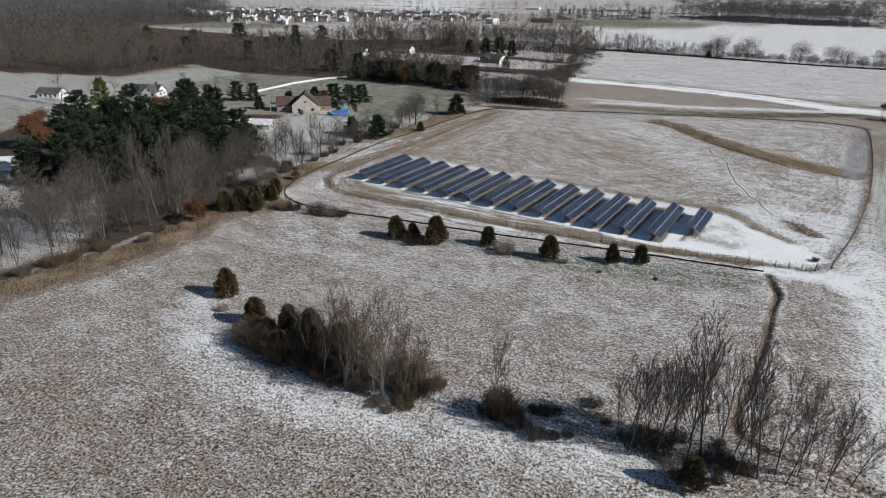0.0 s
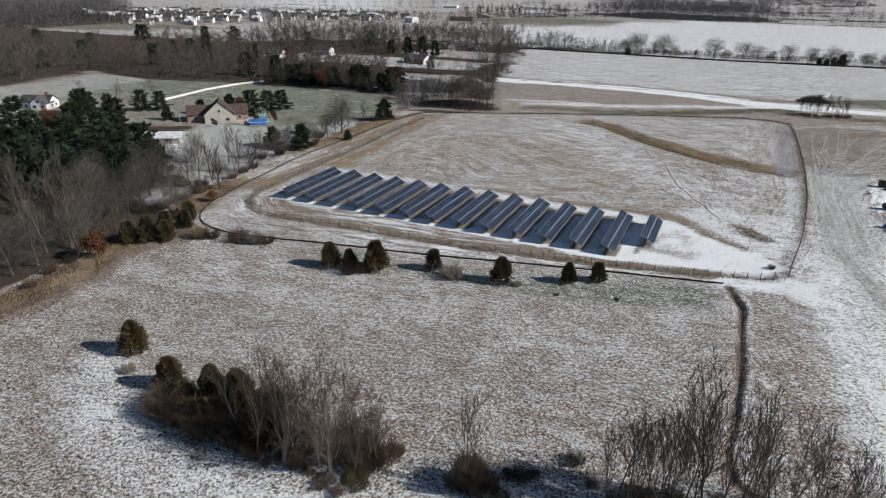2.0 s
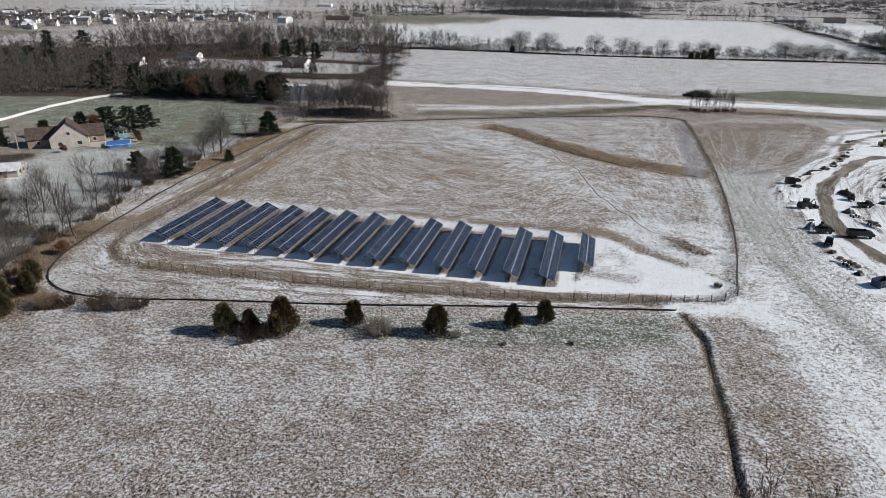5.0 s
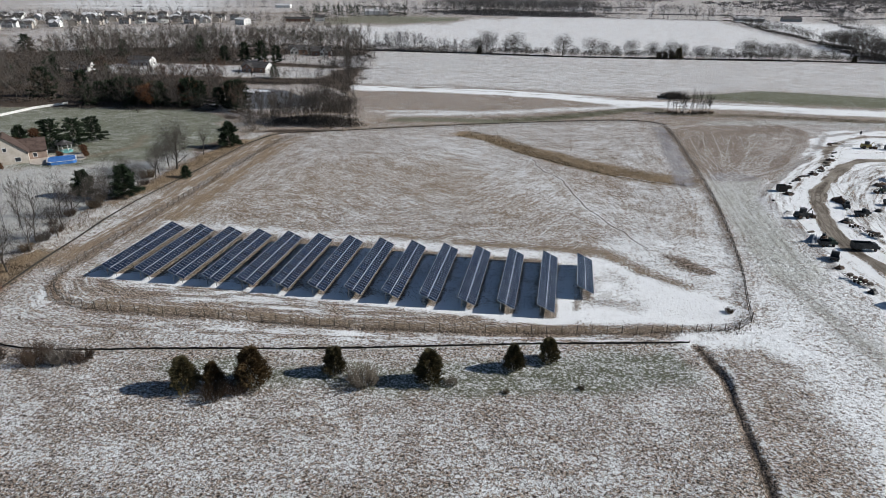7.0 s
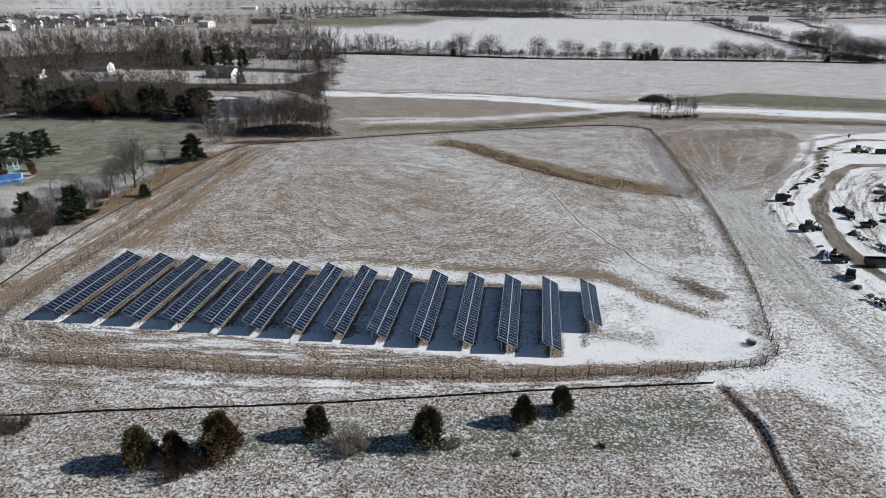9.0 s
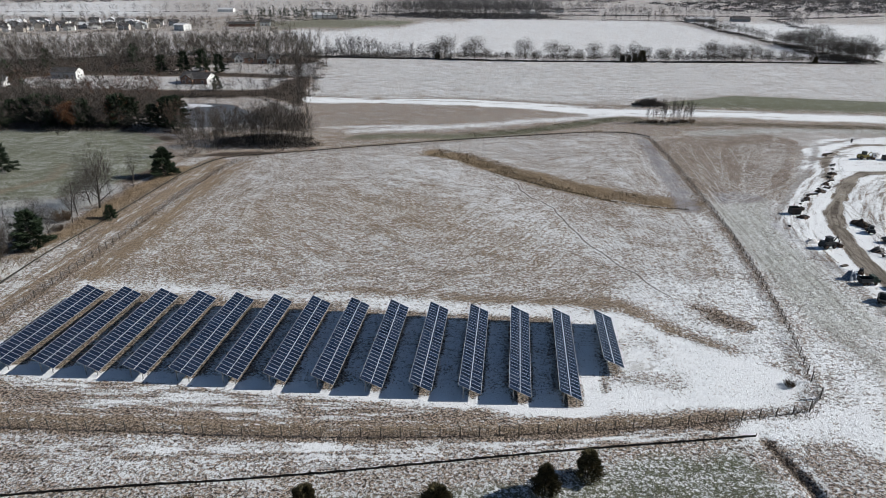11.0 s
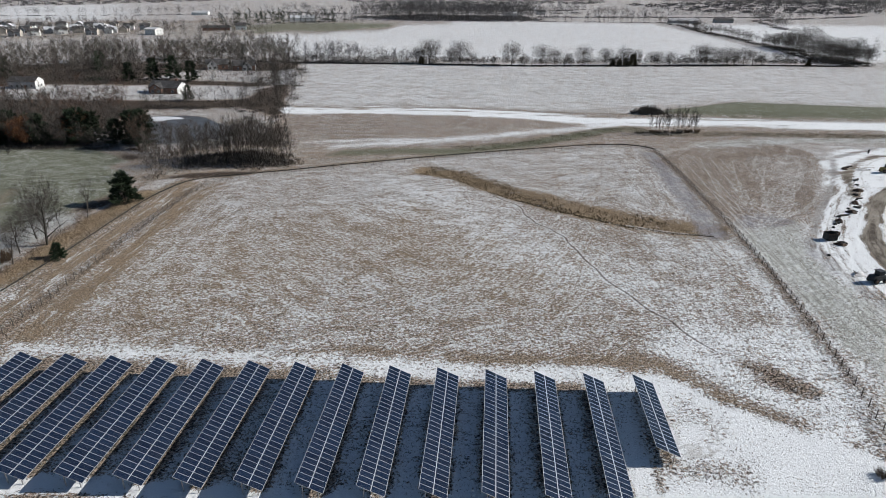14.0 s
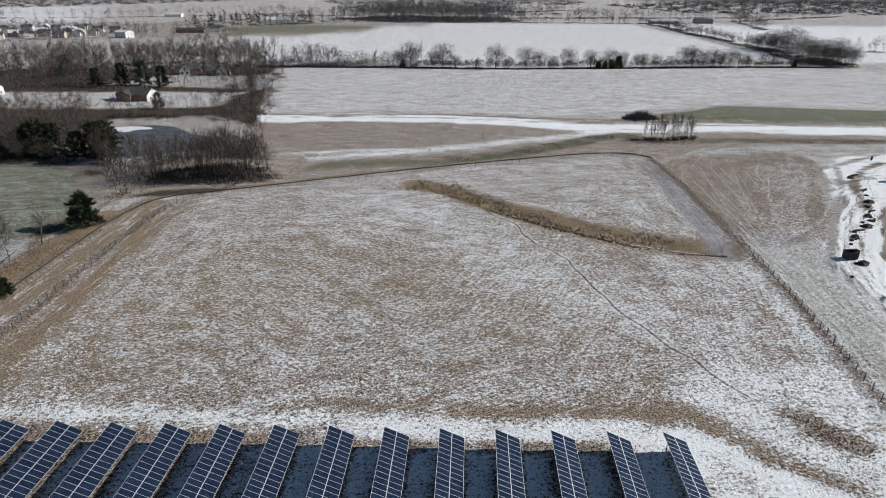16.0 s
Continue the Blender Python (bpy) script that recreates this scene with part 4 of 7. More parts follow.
def cedar_meshes(seed, height, width, mat, count=5200, blunt=0.5):
    """A dense red cedar: sprays of scale leaves round a short trunk, uneven in outline."""
    rng = np.random.default_rng(seed)
    t = rng.random(count) ** 0.85
    a = rng.random(count) * 2 * np.pi
    bulge = 1 + 0.2 * np.sin(3 * a + 5 * t + seed) + 0.2 * np.sin(5 * a - 13 * t + 2 * seed) + 0.14 * np.sin(9 * a + 23 * t)
    prof = width / 2 * np.clip((1 - t) ** blunt, 0, 1) * np.clip(t * 9 + 0.55, 0, 1) * bulge
    r = prof * np.sqrt(rng.uniform(0.25, 1.0, count))
    at = np.stack([np.cos(a) * r, np.sin(a) * r, 0.12 + t * height * 0.94], 1)
    way = np.stack([np.cos(a), np.sin(a), rng.uniform(0.4, 1.6, count)], 1) + rng.normal(0, 0.35, (count, 3))
    v, f = blades(rng, at, way, rng.uniform(0.2, 0.75, count) * (0.5 + 0.08 * height), rng.uniform(0.1, 0.22, count))
    trunk = Shape().tube([(0, 0, -0.15), (0.03, 0, height * 0.4), (0, 0.03, height * 0.85)], [0.13, 0.09, 0.02], 6)
    return trunk.mesh("trunk", M_BARK), bulk("crown", v, f, [mat])


def pine_meshes(seed, height, width, mat, whorls=15, flare=0.75):
    """A pine: separate boughs in uneven tiers, each a flat fan of needle tufts with gaps between the tiers."""
    rng = np.random.default_rng(seed)
    wood, vs, fs, base = Shape(), [], [], 0
    wood.tube([(0, 0, -0.3), (0.1, 0.05, height * 0.5), (0, 0, height)], [0.02 * height * 0.6, 0.013 * height * 0.6, 0.02], 6)
    for k in range(whorls):
        t = 0.1 + 0.89 * k / whorls
        reach = width / 2 * (1 - t) ** flare * (0.75 + 0.25 * min(1, t * 6))
        for j in range(6):
            a = 2 * np.pi * (j + rng.random() * 0.9) / 6 + k * 1.3
            L = reach * rng.choice([0.6, 0.85, 1.0, 1.28]) * rng.uniform(0.85, 1.1) + 0.35
            z0 = t * height + rng.uniform(-0.35, 0.35)
            d = np.array([np.cos(a), np.sin(a), rng.uniform(-0.2, 0.15) + 0.45 * t])
            start = np.array([0, 0, z0])
            wood.tube([(0, 0, z0), tuple(start + d * L)], [0.05, 0.015], 3, 0, False)
            n = int(24 + 19 * L)
            s = rng.uniform(0.22, 1.0, n) ** 0.75
            across = np.array([-np.sin(a), np.cos(a), 0.0])
            fan = rng.normal(0, 1, n) * (0.12 + 0.2 * L * s * (1.15 - s))
            at = start + d * (L * s)[:, None] + across * fan[:, None] + np.array([0, 0, 1.0]) * (rng.normal(0, 0.26, n) - 0.08 * L * s * s)[:, None]
            way = d + across * (fan[:, None] * 0.5) + rng.normal(0, 0.4, (n, 3)) + np.array([0, 0, 0.45])
            v, f = blades(rng, at, way, rng.uniform(0.5, 1.05, n), rng.uniform(0.16, 0.32, n))
            vs.append(v), fs.append(f + base)
            base += len(v)
    return wood.mesh("trunk", M_BARK), bulk("crown", np.concatenate(vs), np.concatenate(fs), [mat])


def leafy_meshes(seed, height, width, mat, count=3800):
    """A broad tree that has kept its dead leaves: limbs inside a ragged crown of small clumps."""
    wood, _ = bare_tree_meshes(seed, height * 0.8, 0.02 * height, 0.6, 1, (8,))
    rng = np.random.default_rng(seed)
    lumps = rng.normal(size=(26, 3))
    lumps /= np.linalg.norm(lumps, axis=1, keepdims=True)
    lumps = lumps * rng.uniform(0.45, 1.0, (26, 1)) * np.array([width / 2, width / 2, height * 0.36]) + np.array([0, 0, height * 0.6])
    at = lumps[rng.integers(0, 26, count)] + rng.normal(0, 0.085 * width, (count, 3))
    v, f = blades(rng, at, rng.normal(size=(count, 3)), rng.uniform(0.25, 0.55, count), rng.uniform(0.2, 0.4, count))
    return wood, bulk("crown", v, f, [mat])


def thicket_mesh(seed, width, height, stems, mat, spread=0.5):
    """Many thin stems from one root, with forks."""
    rng = random.Random(seed)
    s = Shape()
    for _ in range(stems):
        a, r = rng.uniform(0, 2 * math.pi), width / 2 * math.sqrt(rng.random()) * 0.6
        p = Vector((math.cos(a) * r, math.sin(a) * r, -0.1))
        d = Vector((math.cos(a) * spread * rng.random() * 1.3, math.sin(a) * spread * rng.random() * 1.3, 1)).normalized()
        L = height * rng.uniform(0.55, 1.0) * (1 - 0.35 * (r / (width / 2)) ** 2)
        q, e = p + d * L * 0.5, p + d * L + Vector((rng.gauss(0, 0.15), rng.gauss(0, 0.15), 0)) * L
        s.tube([p, q, e], [0.02, 0.014, 0.006], 3, 0, False)
        for _ in range(9):
            b = p.lerp(e, rng.uniform(0.2, 0.9))
            w = (d + Vector((rng.gauss(0, 0.6), rng.gauss(0, 0.6), 0.1))).normalized()
            w, side = w * L * rng.uniform(0.2, 0.4), w.orthogonal().normalized() * rng.uniform(0.012, 0.022)
            s.face([b - side, b + side, b + w])
    return s.mesh("crown", mat)


def plant(name, label, category, meshes, x, y, size=1.0, turn=0.0, group="", tall=1.0):
    x, y, size = x * UNIT, y * UNIT, size * UNIT
    base = thing(name, label, category, Matrix.Translation((x, y, gz(x, y))) @ Matrix.Rotation(radians(turn), 4, "Z") @ Matrix.Diagonal((size, size, size * tall, 1)), group)
    for nm, me in zip(("trunk", "crown"), meshes):
        piece(nm, me, base)
    return base


def shrub(name, label, mesh, x, y, size=1.0, turn=0.0, group="", part_name="crown"):
    x, y, size = x * UNIT, y * UNIT, size * UNIT
    base = thing(name, label, "shrub", Matrix.Translation((x, y, gz(x, y))) @ Matrix.Rotation(radians(turn), 4, "Z") @ Matrix.Scale(size, 4), group)
    tagged(piece(part_name, mesh, base), kind="stuff")
    return base


RND = random.Random(21)
# cedars beside the silt fence and round the meadow's thicket
CEDARS = [cedar_meshes(s, 5.0, 3.7, M_CEDAR, 5600, b) for s, b in ((1, 0.4), (2, 0.5), (3, 0.36))]
RUSTY = [cedar_meshes(s, 6.0, 4.7, M_RUSTCEDAR, 6000, b) for s, b in ((4, 0.42), (5, 0.5))]
GREEN_LABEL = "dark green conical red cedar standing in snowy grass"
RUST_LABEL = "bronze-brown winter red cedar with a ragged outline"
for x, y, h, kind, k in [(-78.9, 105.6, 5.9, 0, 0), (-75.2, 107, 4.6, 1, 1), (-70.0, 108.6, 7.0, 1, 0), (-59.5, 113.8, 4.9, 0, 2), (-45.3, 114.6, 5.9, 0, 0), (-33.5, 120.3, 4.7, 0, 1), (-28.4, 123.4, 4.5, 0, 2),
                         (-88.3, 65.8, 5.8, 1, 1), (-76.0, 61.6, 5.2, 1, 0), (-68.2, 61.8, 6.0, 0, 1), (-64.0, 62.2, 6.2, 0, 2), (-5.0, 63.6, 4.5, 0, 0), (-71.5, 59.5, 3.8, 0, 2), (-66.5, 58.0, 3.6, 0, 0), (-61.5, 60.0, 5.5, 1, 1), (-58.5, 63.0, 5.2, 1, 1)]:
    own = (RUSTY if kind else CEDARS)[k]
    plant("cedar", RUST_LABEL if kind else GREEN_LABEL, "tree", own, x, y, (0.88 if y > 100 else 0.95) * h / (6.0 if kind else 5.0), RND.uniform(0, 360), "cedars of the meadow")

# leafless trees
SAPLINGS = [bare_tree_meshes(s, 12.0, 0.12, 0.42, 3, (12, 7, 9), M_BARK, M_TWIG, 1.5, upward=0.6, start=0.22, lean=0.06) for s in (11, 12, 13)]
PALE = [bare_tree_meshes(s, 15.0, 0.17, 0.62, 3, (8, 6, 8), M_PALEBARK, M_WARMTWIG, 1.4, upward=0.55, start=0.16, stems=3) for s in (14, 15)]
REDDISH = [bare_tree_meshes(s, 12.0, 0.13, 0.5, 3, (12, 7, 8), M_PALEBARK, M_WARMTWIG, 1.5, upward=0.5, start=0.2, lean=0.06) for s in (21, 22)]
BIG = [bare_tree_meshes(s, 17.0, 0.3, 0.65, 3, (13, 8, 11), M_BARK, M_TWIG, upward=0.5, start=0.22) for s in (16, 17, 18)]
WIDE = [bare_tree_meshes(s, 14.0, 0.28, 0.85, 3, (13, 8, 11), M_BARK, M_TWIG, upward=0.35, start=0.15) for s in (19, 20)]
THICKETS = [thicket_mesh(s, 5.0, 2.8, 210, m) for s, m in ((31, M_TWIG), (32, M_WARMTWIG), (33, M_PALETWIG), (34, M_BRUSH), (35, M_GREYTWIG))]
for x, y, h in [(-47.8, 58, 14.2), (-52, 56.5, 12.8), (-49.6, 60, 13.2), (-54.6, 58.6, 12.4), (-45.4, 57.4, 12.2)]:
    plant("bare_tree", "pale-barked leafless tree with several stems in the thicket", "tree", PALE[RND.randrange(2)], x, y, h / 17, RND.uniform(0, 360), "bare trees of the thicket")
for x, y, h in [(-55.6, 56, 10), (-50, 62, 10), (-60, 58, 9), (-57, 62, 9), (-41.5, 61, 8), (-53, 61, 10), (-47, 62, 9), (-44.6, 60.6, 9), (-58, 60, 10), (-51, 57.6, 9), (-62, 61, 8), (-43, 58, 8)]:
    plant("bare_tree", "slender reddish leafless tree among brush", "tree", REDDISH[RND.randrange(2)], x, y, h / 12, RND.uniform(0, 360), "bare trees of the thicket")
for i in range(70):
    t = RND.random()
    low, high, own = ((0.8, 1.5, THICKETS[RND.choice((0, 1, 1, 3))]) if i < 38 else (0.4, 0.75, THICKETS[RND.choice((1, 3, 3))]) if i < 46 else (0.3, 0.6, THICKETS[RND.choice((0, 4, 1, 3))]))
    x = -73 + 17 * t if i < 38 else -46 + 6 * t if i < 46 else -60 + 18 * t
    y = (56 + 6 * RND.random()) if i < 38 else (58.5 + 6 * RND.random()) if i < 46 else (55 + 8 * RND.random())
    shrub("bush", "tangled leafless brush in the meadow thicket", own, x, y, RND.uniform(low, high), RND.uniform(0, 360), "brush of the thicket")
for x, y, h in [(-13, 65.4, 11), (-10, 67.4, 13), (-6.3, 66.8, 15), (-5, 69.5, 15.5), (-1.6, 73, 12.8), (-3.2, 70, 13), (3.2, 71.3, 12.5), (4.5, 70.3, 7.5), (0.3, 73.6, 10.5), (6.3, 77, 9.5), (-8.5, 69, 11), (1.5, 69.5, 11), (-12, 69, 9), (7.5, 73, 8), (-1, 68, 9), (5.5, 72.5, 9), (-11, 71.5, 9), (-15, 67.5, 8), (-14, 70, 9.5), (-9, 72, 10), (-7, 71.5, 12), (9, 75.5, 9), (8.5, 71.5, 10), (-13.5, 72.5, 7.5), (11, 74, 8)]:
    plant("bare_tree", "slender dark leafless tree beside the ditch", "tree", SAPLINGS[RND.randrange(3)], x, y, h / 12, RND.uniform(0, 360), "bare trees by the ditch")
for i in range(26):
    shrub("bush", "low leafless brush beside the ditch", THICKETS[RND.choice((0, 3, 4, 4))], -8.5 + RND.gauss(0, 5.5), 69 + RND.gauss(0, 2.2), RND.uniform(0.3, 0.7), RND.uniform(0, 360), "brush by the ditch")

HAZE = [thicket_mesh(s, 5.0, 4.2, 80, m, 0.45) for s, m in ((36, M_WARMTWIG), (37, M_BRUSH))]
for x, y, sz in [(-52, 58.5, 1.0), (-49.5, 63, 1.15), (-47, 59.5, 0.9), (-44.6, 63.4, 1.2), (-43, 60.6, 1.3), (-42, 63, 1.1), (-54.5, 62.5, 1.1), (-46, 65, 0.9), (-41.2, 61.4, 0.9)]:
    shrub("bush", "hazy reddish-brown leafless brush under pale trees", HAZE[RND.randrange(2)], x, y, sz, RND.uniform(0, 360), "brush of the thicket")
LOW_RND = random.Random(77)
OLIVE = thicket_mesh(38, 5.0, 2.6, 200, M_OLIVE)
for i in range(16):
    x, y = (-60 + 17 * LOW_RND.random(), 55.4 + 2.2 * LOW_RND.random()) if i < 10 else (-43 + LOW_RND.gauss(0, 0.9), 60.5 + LOW_RND.gauss(0, 1.5))
    shrub("bush", "low olive-brown leafless brush at the thicket's edge", OLIVE, x, y, LOW_RND.uniform(0.25, 0.45) if i < 10 else LOW_RND.uniform(0.5, 0.8), LOW_RND.uniform(0, 360), "brush of the thicket")
for i in range(7):
    shrub("bush", "hazy reddish-brown leafless brush under cedars", HAZE[i % 2], -75 + 2 * i + LOW_RND.gauss(0, 0.6), 57 + LOW_RND.gauss(0, 0.9), LOW_RND.uniform(0.6, 0.9), LOW_RND.uniform(0, 360), "brush of the thicket")
for i in range(7):
    shrub("bush", "low dark leafless brush on snow", THICKETS[(0, 4)[i % 2]], -27.6 + 0.7 * i, 65 + 0.5 * i + LOW_RND.gauss(0, 0.7), LOW_RND.uniform(0.25, 0.45), LOW_RND.uniform(0, 360), "low brush on the meadow")
# a column of red-brown twigs standing alone in the snow
for dx, dy, sz in [(0, 0, 1.55), (0.8, 0.5, 1.2), (-0.7, 0.3, 1.1), (1.6, 0.2, 0.8), (2.6, 0.4, 0.55)]:
    shrub("bush", "upright red-brown leafless shrub standing in snow", thicket_mesh(int(70 + 10 * sz), 3.0, 3.4, 230, M_WARMTWIG, 0.25), -29.8 + dx, 62.6 + dy, sz, 60 * dx, "red-brown shrubs")
for i in range(5):
    shrub("bush", "tall tangled grey-brown brush in the meadow thicket", THICKETS[(1, 4, 3, 4)[i % 4]], -64 + 9 * RND.random(), 58 + 4.5 * RND.random(), RND.uniform(1.2, 1.7), RND.uniform(0, 360), "brush of the thicket")

# ---- the wooded west side ----
def round_tree_meshes(seed, height, width, count=1500, thin=0.05, thick=0.12, mat=None):
    """A spreading tree: short trunk, fanned limbs, a round head of fine twigs gathered in sprays."""
    wood, _ = bare_tree_meshes(seed, height * 0.85, 0.023 * height, 0.85, 1, (16,), start=0.14)
    rng = np.random.default_rng(seed)
    q = rng.normal(size=(count, 3))
    q /= np.linalg.norm(q, axis=1, keepdims=True)
    q *= rng.random((count, 1)) ** 0.45 * (1 + 0.16 * np.sin(3 * q[:, :1] + 4 * q[:, 1:2] + seed) + 0.12 * np.sin(7 * q[:, 2:] + 5 * q[:, :1]))
    at = q * np.array([width / 2, width / 2, height * 0.42]) + np.array([0, 0, height * 0.56])
    way = q + rng.normal(0, 0.3, q.shape) + np.array([0, 0, 0.45])
    v, f = blades(rng, at, way, rng.uniform(0.7, 1.7, count), rng.uniform(thin, thick, count))
    return wood, bulk("crown", v, f, [mat or M_TWIG])


FULL = [round_tree_meshes(s, 14.0, 9.0, 3600, 0.025, 0.06, m) for s, m in ((26, M_TWIG), (27, M_TWIG), (28, M_GREYTWIG))]
PINES = [pine_meshes(s, 15.0, 12.5, M_PINE, 15, 0.5) for s in (41, 42, 43)]
FIRS = [pine_meshes(s, 10.0, 7.4, M_PINE, 13, 0.7) for s in (44, 45)]
YELLOW = pine_meshes(46, 16.0, 9.0, M_YELLOWPINE, 15, 0.7)
OAK = leafy_meshes(47, 12.0, 9.0, M_OAKLEAF, 7000)
LOW_OAK = leafy_meshes(48, 6.0, 5.5, M_OAKLEAF, 2200)
PINE_LABEL = "tall dark green pine in a dense stand beside gardens"
for x, y, h in [(-232, 142, 15), (-218, 109, 14), (-203, 108, 14), (-232, 167, 14), (-211, 164, 13), (-203, 129, 15), (-191, 131, 15), (-166, 137, 14), (-152, 128, 13), (-153, 119, 13), (-165, 121, 14), (-167, 94, 15), (-174, 107, 15), (-162, 109, 14), (-178, 86, 14), (-184, 80, 13), (-164, 85, 14), (-183, 118, 15), (-192, 98, 14), (-178, 134, 14), (-212, 122, 15), (-170, 128, 14), (-187, 144, 13), (-217, 152, 13), (-240, 126, 14), (-199, 148, 12)]:
    plant("pine_tree", PINE_LABEL, "tree", PINES[RND.randrange(3)], x, y, h / 15, RND.uniform(0, 360), "pines beside the gardens")
plant("pine_tree", "tall yellow-green pine standing above dark pines", "tree", YELLOW, -247, 139, 1.05, 40)
for x, y, h in [(-206.7, 216.2, 8), (-193.9, 215, 11.7), (-190.5, 221, 10.8), (-188.4, 228, 10), (-139.8, 177, 9.8), (-138.9, 230.6, 9.6), (-238.5, 198, 10.5), (-233, 203, 9.5), (-212, 205, 7), (-215, 190, 6), (-134, 196, 4.2), (-151, 176, 8)]:
    plant("spruce_tree", "dark green spruce on a frosted lawn", "tree", PINES[RND.randrange(3)] if h > 9 and x < -150 else FIRS[RND.randrange(2)], x, y, h / (14.5 if h > 9 and x < -150 else 9.5), RND.uniform(0, 360), "spruces on the lawns", 0.8)
for i in range(15):
    t = i / 17
    x, y = -236 + 82 * t + RND.gauss(0, 2.5), 283 + 8 * t + 4 * math.sin(3 * t) + RND.gauss(0, 3)
    plant("pine_tree", "dark broad evergreen in the row behind the lawn", "tree", PINES[i % 3], x, y, RND.uniform(0.6, 0.85), RND.uniform(0, 360), "evergreens behind the lawn")
for x, y, s in [(-222, 101, 1.1), (-231, 153, 0.8), (-205, 283, 0.9), (-190, 290, 0.95), (-172, 296, 0.9), (-215, 290, 0.85)]:
    plant("oak_tree", "oak that kept its rust-brown dead leaves", "tree", OAK, x, y, s, RND.uniform(0, 360), "brown-leaved oaks")
for x, y, s in [(-157, 67, 1.3), (-158, 73, 0.75), (-123.5, 87, 0.9), (-206, 221, 0.8), (-203, 211, 0.7), (-180, 212, 0.5), (-183, 205, 0.4), (-176, 208, 0.4), (-190, 190, 0.4), (-124, 106, 0.5), (-128, 124, 0.5)]:
    plant("young_oak", "small oak with orange-brown dead leaves", "tree", LOW_OAK, x, y, s, RND.uniform(0, 360), "brown-leaved saplings")
BANK_LABEL = "grey leafless tree on the brushy bank beside the field"
for x, y, h in [(-148, 62, 15), (-137, 60, 14), (-152, 90, 15), (-133, 69, 14), (-131, 79, 13), (-137, 99, 12), (-146, 120, 13), (-134, 118, 11), (-135, 127, 11), (-133, 132, 9.5), (-139, 146, 10), (-141, 156, 9), (-140, 168, 9), (-141, 106, 12), (-139, 90, 14), (-127, 55, 12), (-125.5, 48, 13), (-128, 66, 11), (-140, 122, 12), (-129, 42, 13), (-133, 36, 12), (-144, 78, 13), (-150, 72, 12), (-160, 150, 10), (-148, 135, 11), (-152, 143, 11), (-144, 163, 8), (-145, 185, 9), (-141, 192, 8.5), (-143, 210, 10), (-142, 219, 9),
                (-126, 60, 10), (-130, 50, 12), (-136, 47, 13), (-142, 52, 14), (-131, 74, 12), (-137, 75, 13), (-134, 93, 12), (-130, 97, 10), (-138, 110, 12), (-143, 114, 13), (-134, 104, 10), (-144, 100, 14), (-149, 106, 13), (-130, 112, 9), (-137, 133, 10), (-142, 138, 10), (-136, 141, 9), (-148, 126, 12), (-155, 135, 11), (-156, 112, 13), (-152, 100, 14), (-146, 88, 14), (-158, 80, 13), (-140, 68, 13), (-146, 46, 14), (-140, 38, 13), (-150, 36, 14), (-137, 150, 8.5), (-138, 161, 8), (-143, 174, 9), (-139, 182, 8), (-144, 198, 9), (-146, 206, 9), (-152, 160, 9), (-148, 152, 9.5), (-131, 88, 11)]:
    kind = RND.choice((SAPLINGS, BIG, FULL, FULL))
    own = kind[RND.randrange(len(kind))]
    tall = {id(SAPLINGS): 12.0, id(BIG): 17.0, id(FULL): 14.0}[id(kind)]
    plant("bare_tree", BANK_LABEL, "tree", own, x, y, h / tall, RND.uniform(0, 360), "bare trees of the bank")
for x, y, h in [(-135.5, 84, 16), (-133, 88, 15), (-139, 96, 13)]:
    plant("bare_tree", "pale-barked leafless tree with several stems on the bank", "tree", PALE[RND.randrange(2)], x, y, h / 17, RND.uniform(0, 360), "bare trees of the bank")
plant("bare_tree", "broad grey leafless tree beside the lawn edge", "tree", FULL[0], -141, 202.5, 15.0 / 14, 75)
for x, y, h in [(-124.2, 95.5, 4.6), (-121.4, 98, 5.2), (-118.5, 100, 4.4), (-122.6, 104, 4.2), (-123.4, 111.5, 4.2), (-120.5, 107.5, 4.0)]:
    plant("cedar", GREEN_LABEL, "tree", CEDARS[RND.randrange(3)], x, y, h / 4.6, RND.uniform(0, 360), "cedars of the bank")
for i in range(34):
    x, y, _ = along(BROWN_EDGE, 6.0)[min(i, 33)]
    shrub("bush", "low brown leafless brush along the field bank", THICKETS[RND.choice((0, 1, 3))], x - RND.uniform(1.5, 7), y + RND.uniform(-2, 2), RND.uniform(0.5, 1.1), RND.uniform(0, 360), "brush of the bank")
for x, y, s, k in [(-104.5, 107.4, 1.2, 1), (-101, 108, 1.0, 0), (-98, 109, 0.8, 1), (-114, 105, 1.1, 3), (-111, 106, 0.9, 1), (-54.6, 112, 1.15, 2), (-74, 104.5, 1.0, 3), (-71.5, 106.5, 0.9, 1), (-42, 114.5, 0.5, 2), (-31.5, 62, 0.7, 1), (-27.5, 62, 0.8, 0), (-24, 61.5, 0.7, 0), (-26, 63, 0.5, 4), (-22, 62.6, 0.45, 0), (-20.5, 64, 0.4, 4), (-84.5, 61.5, 0.5, 2), (-23.5, 117, 0.25, 3), (-34, 114, 0.25, 3), (2.6, 145.5, 0.4, 3)]:
    shrub("bush", "leafless twiggy shrub in snowy grass", THICKETS[k], x, y, s, RND.uniform(0, 360), "shrubs of the meadow")
plant("bare_tree", "thin leafless sapling rising from a red-brown shrub", "tree", SAPLINGS[0], -29.5, 62.6, 0.85, 10)


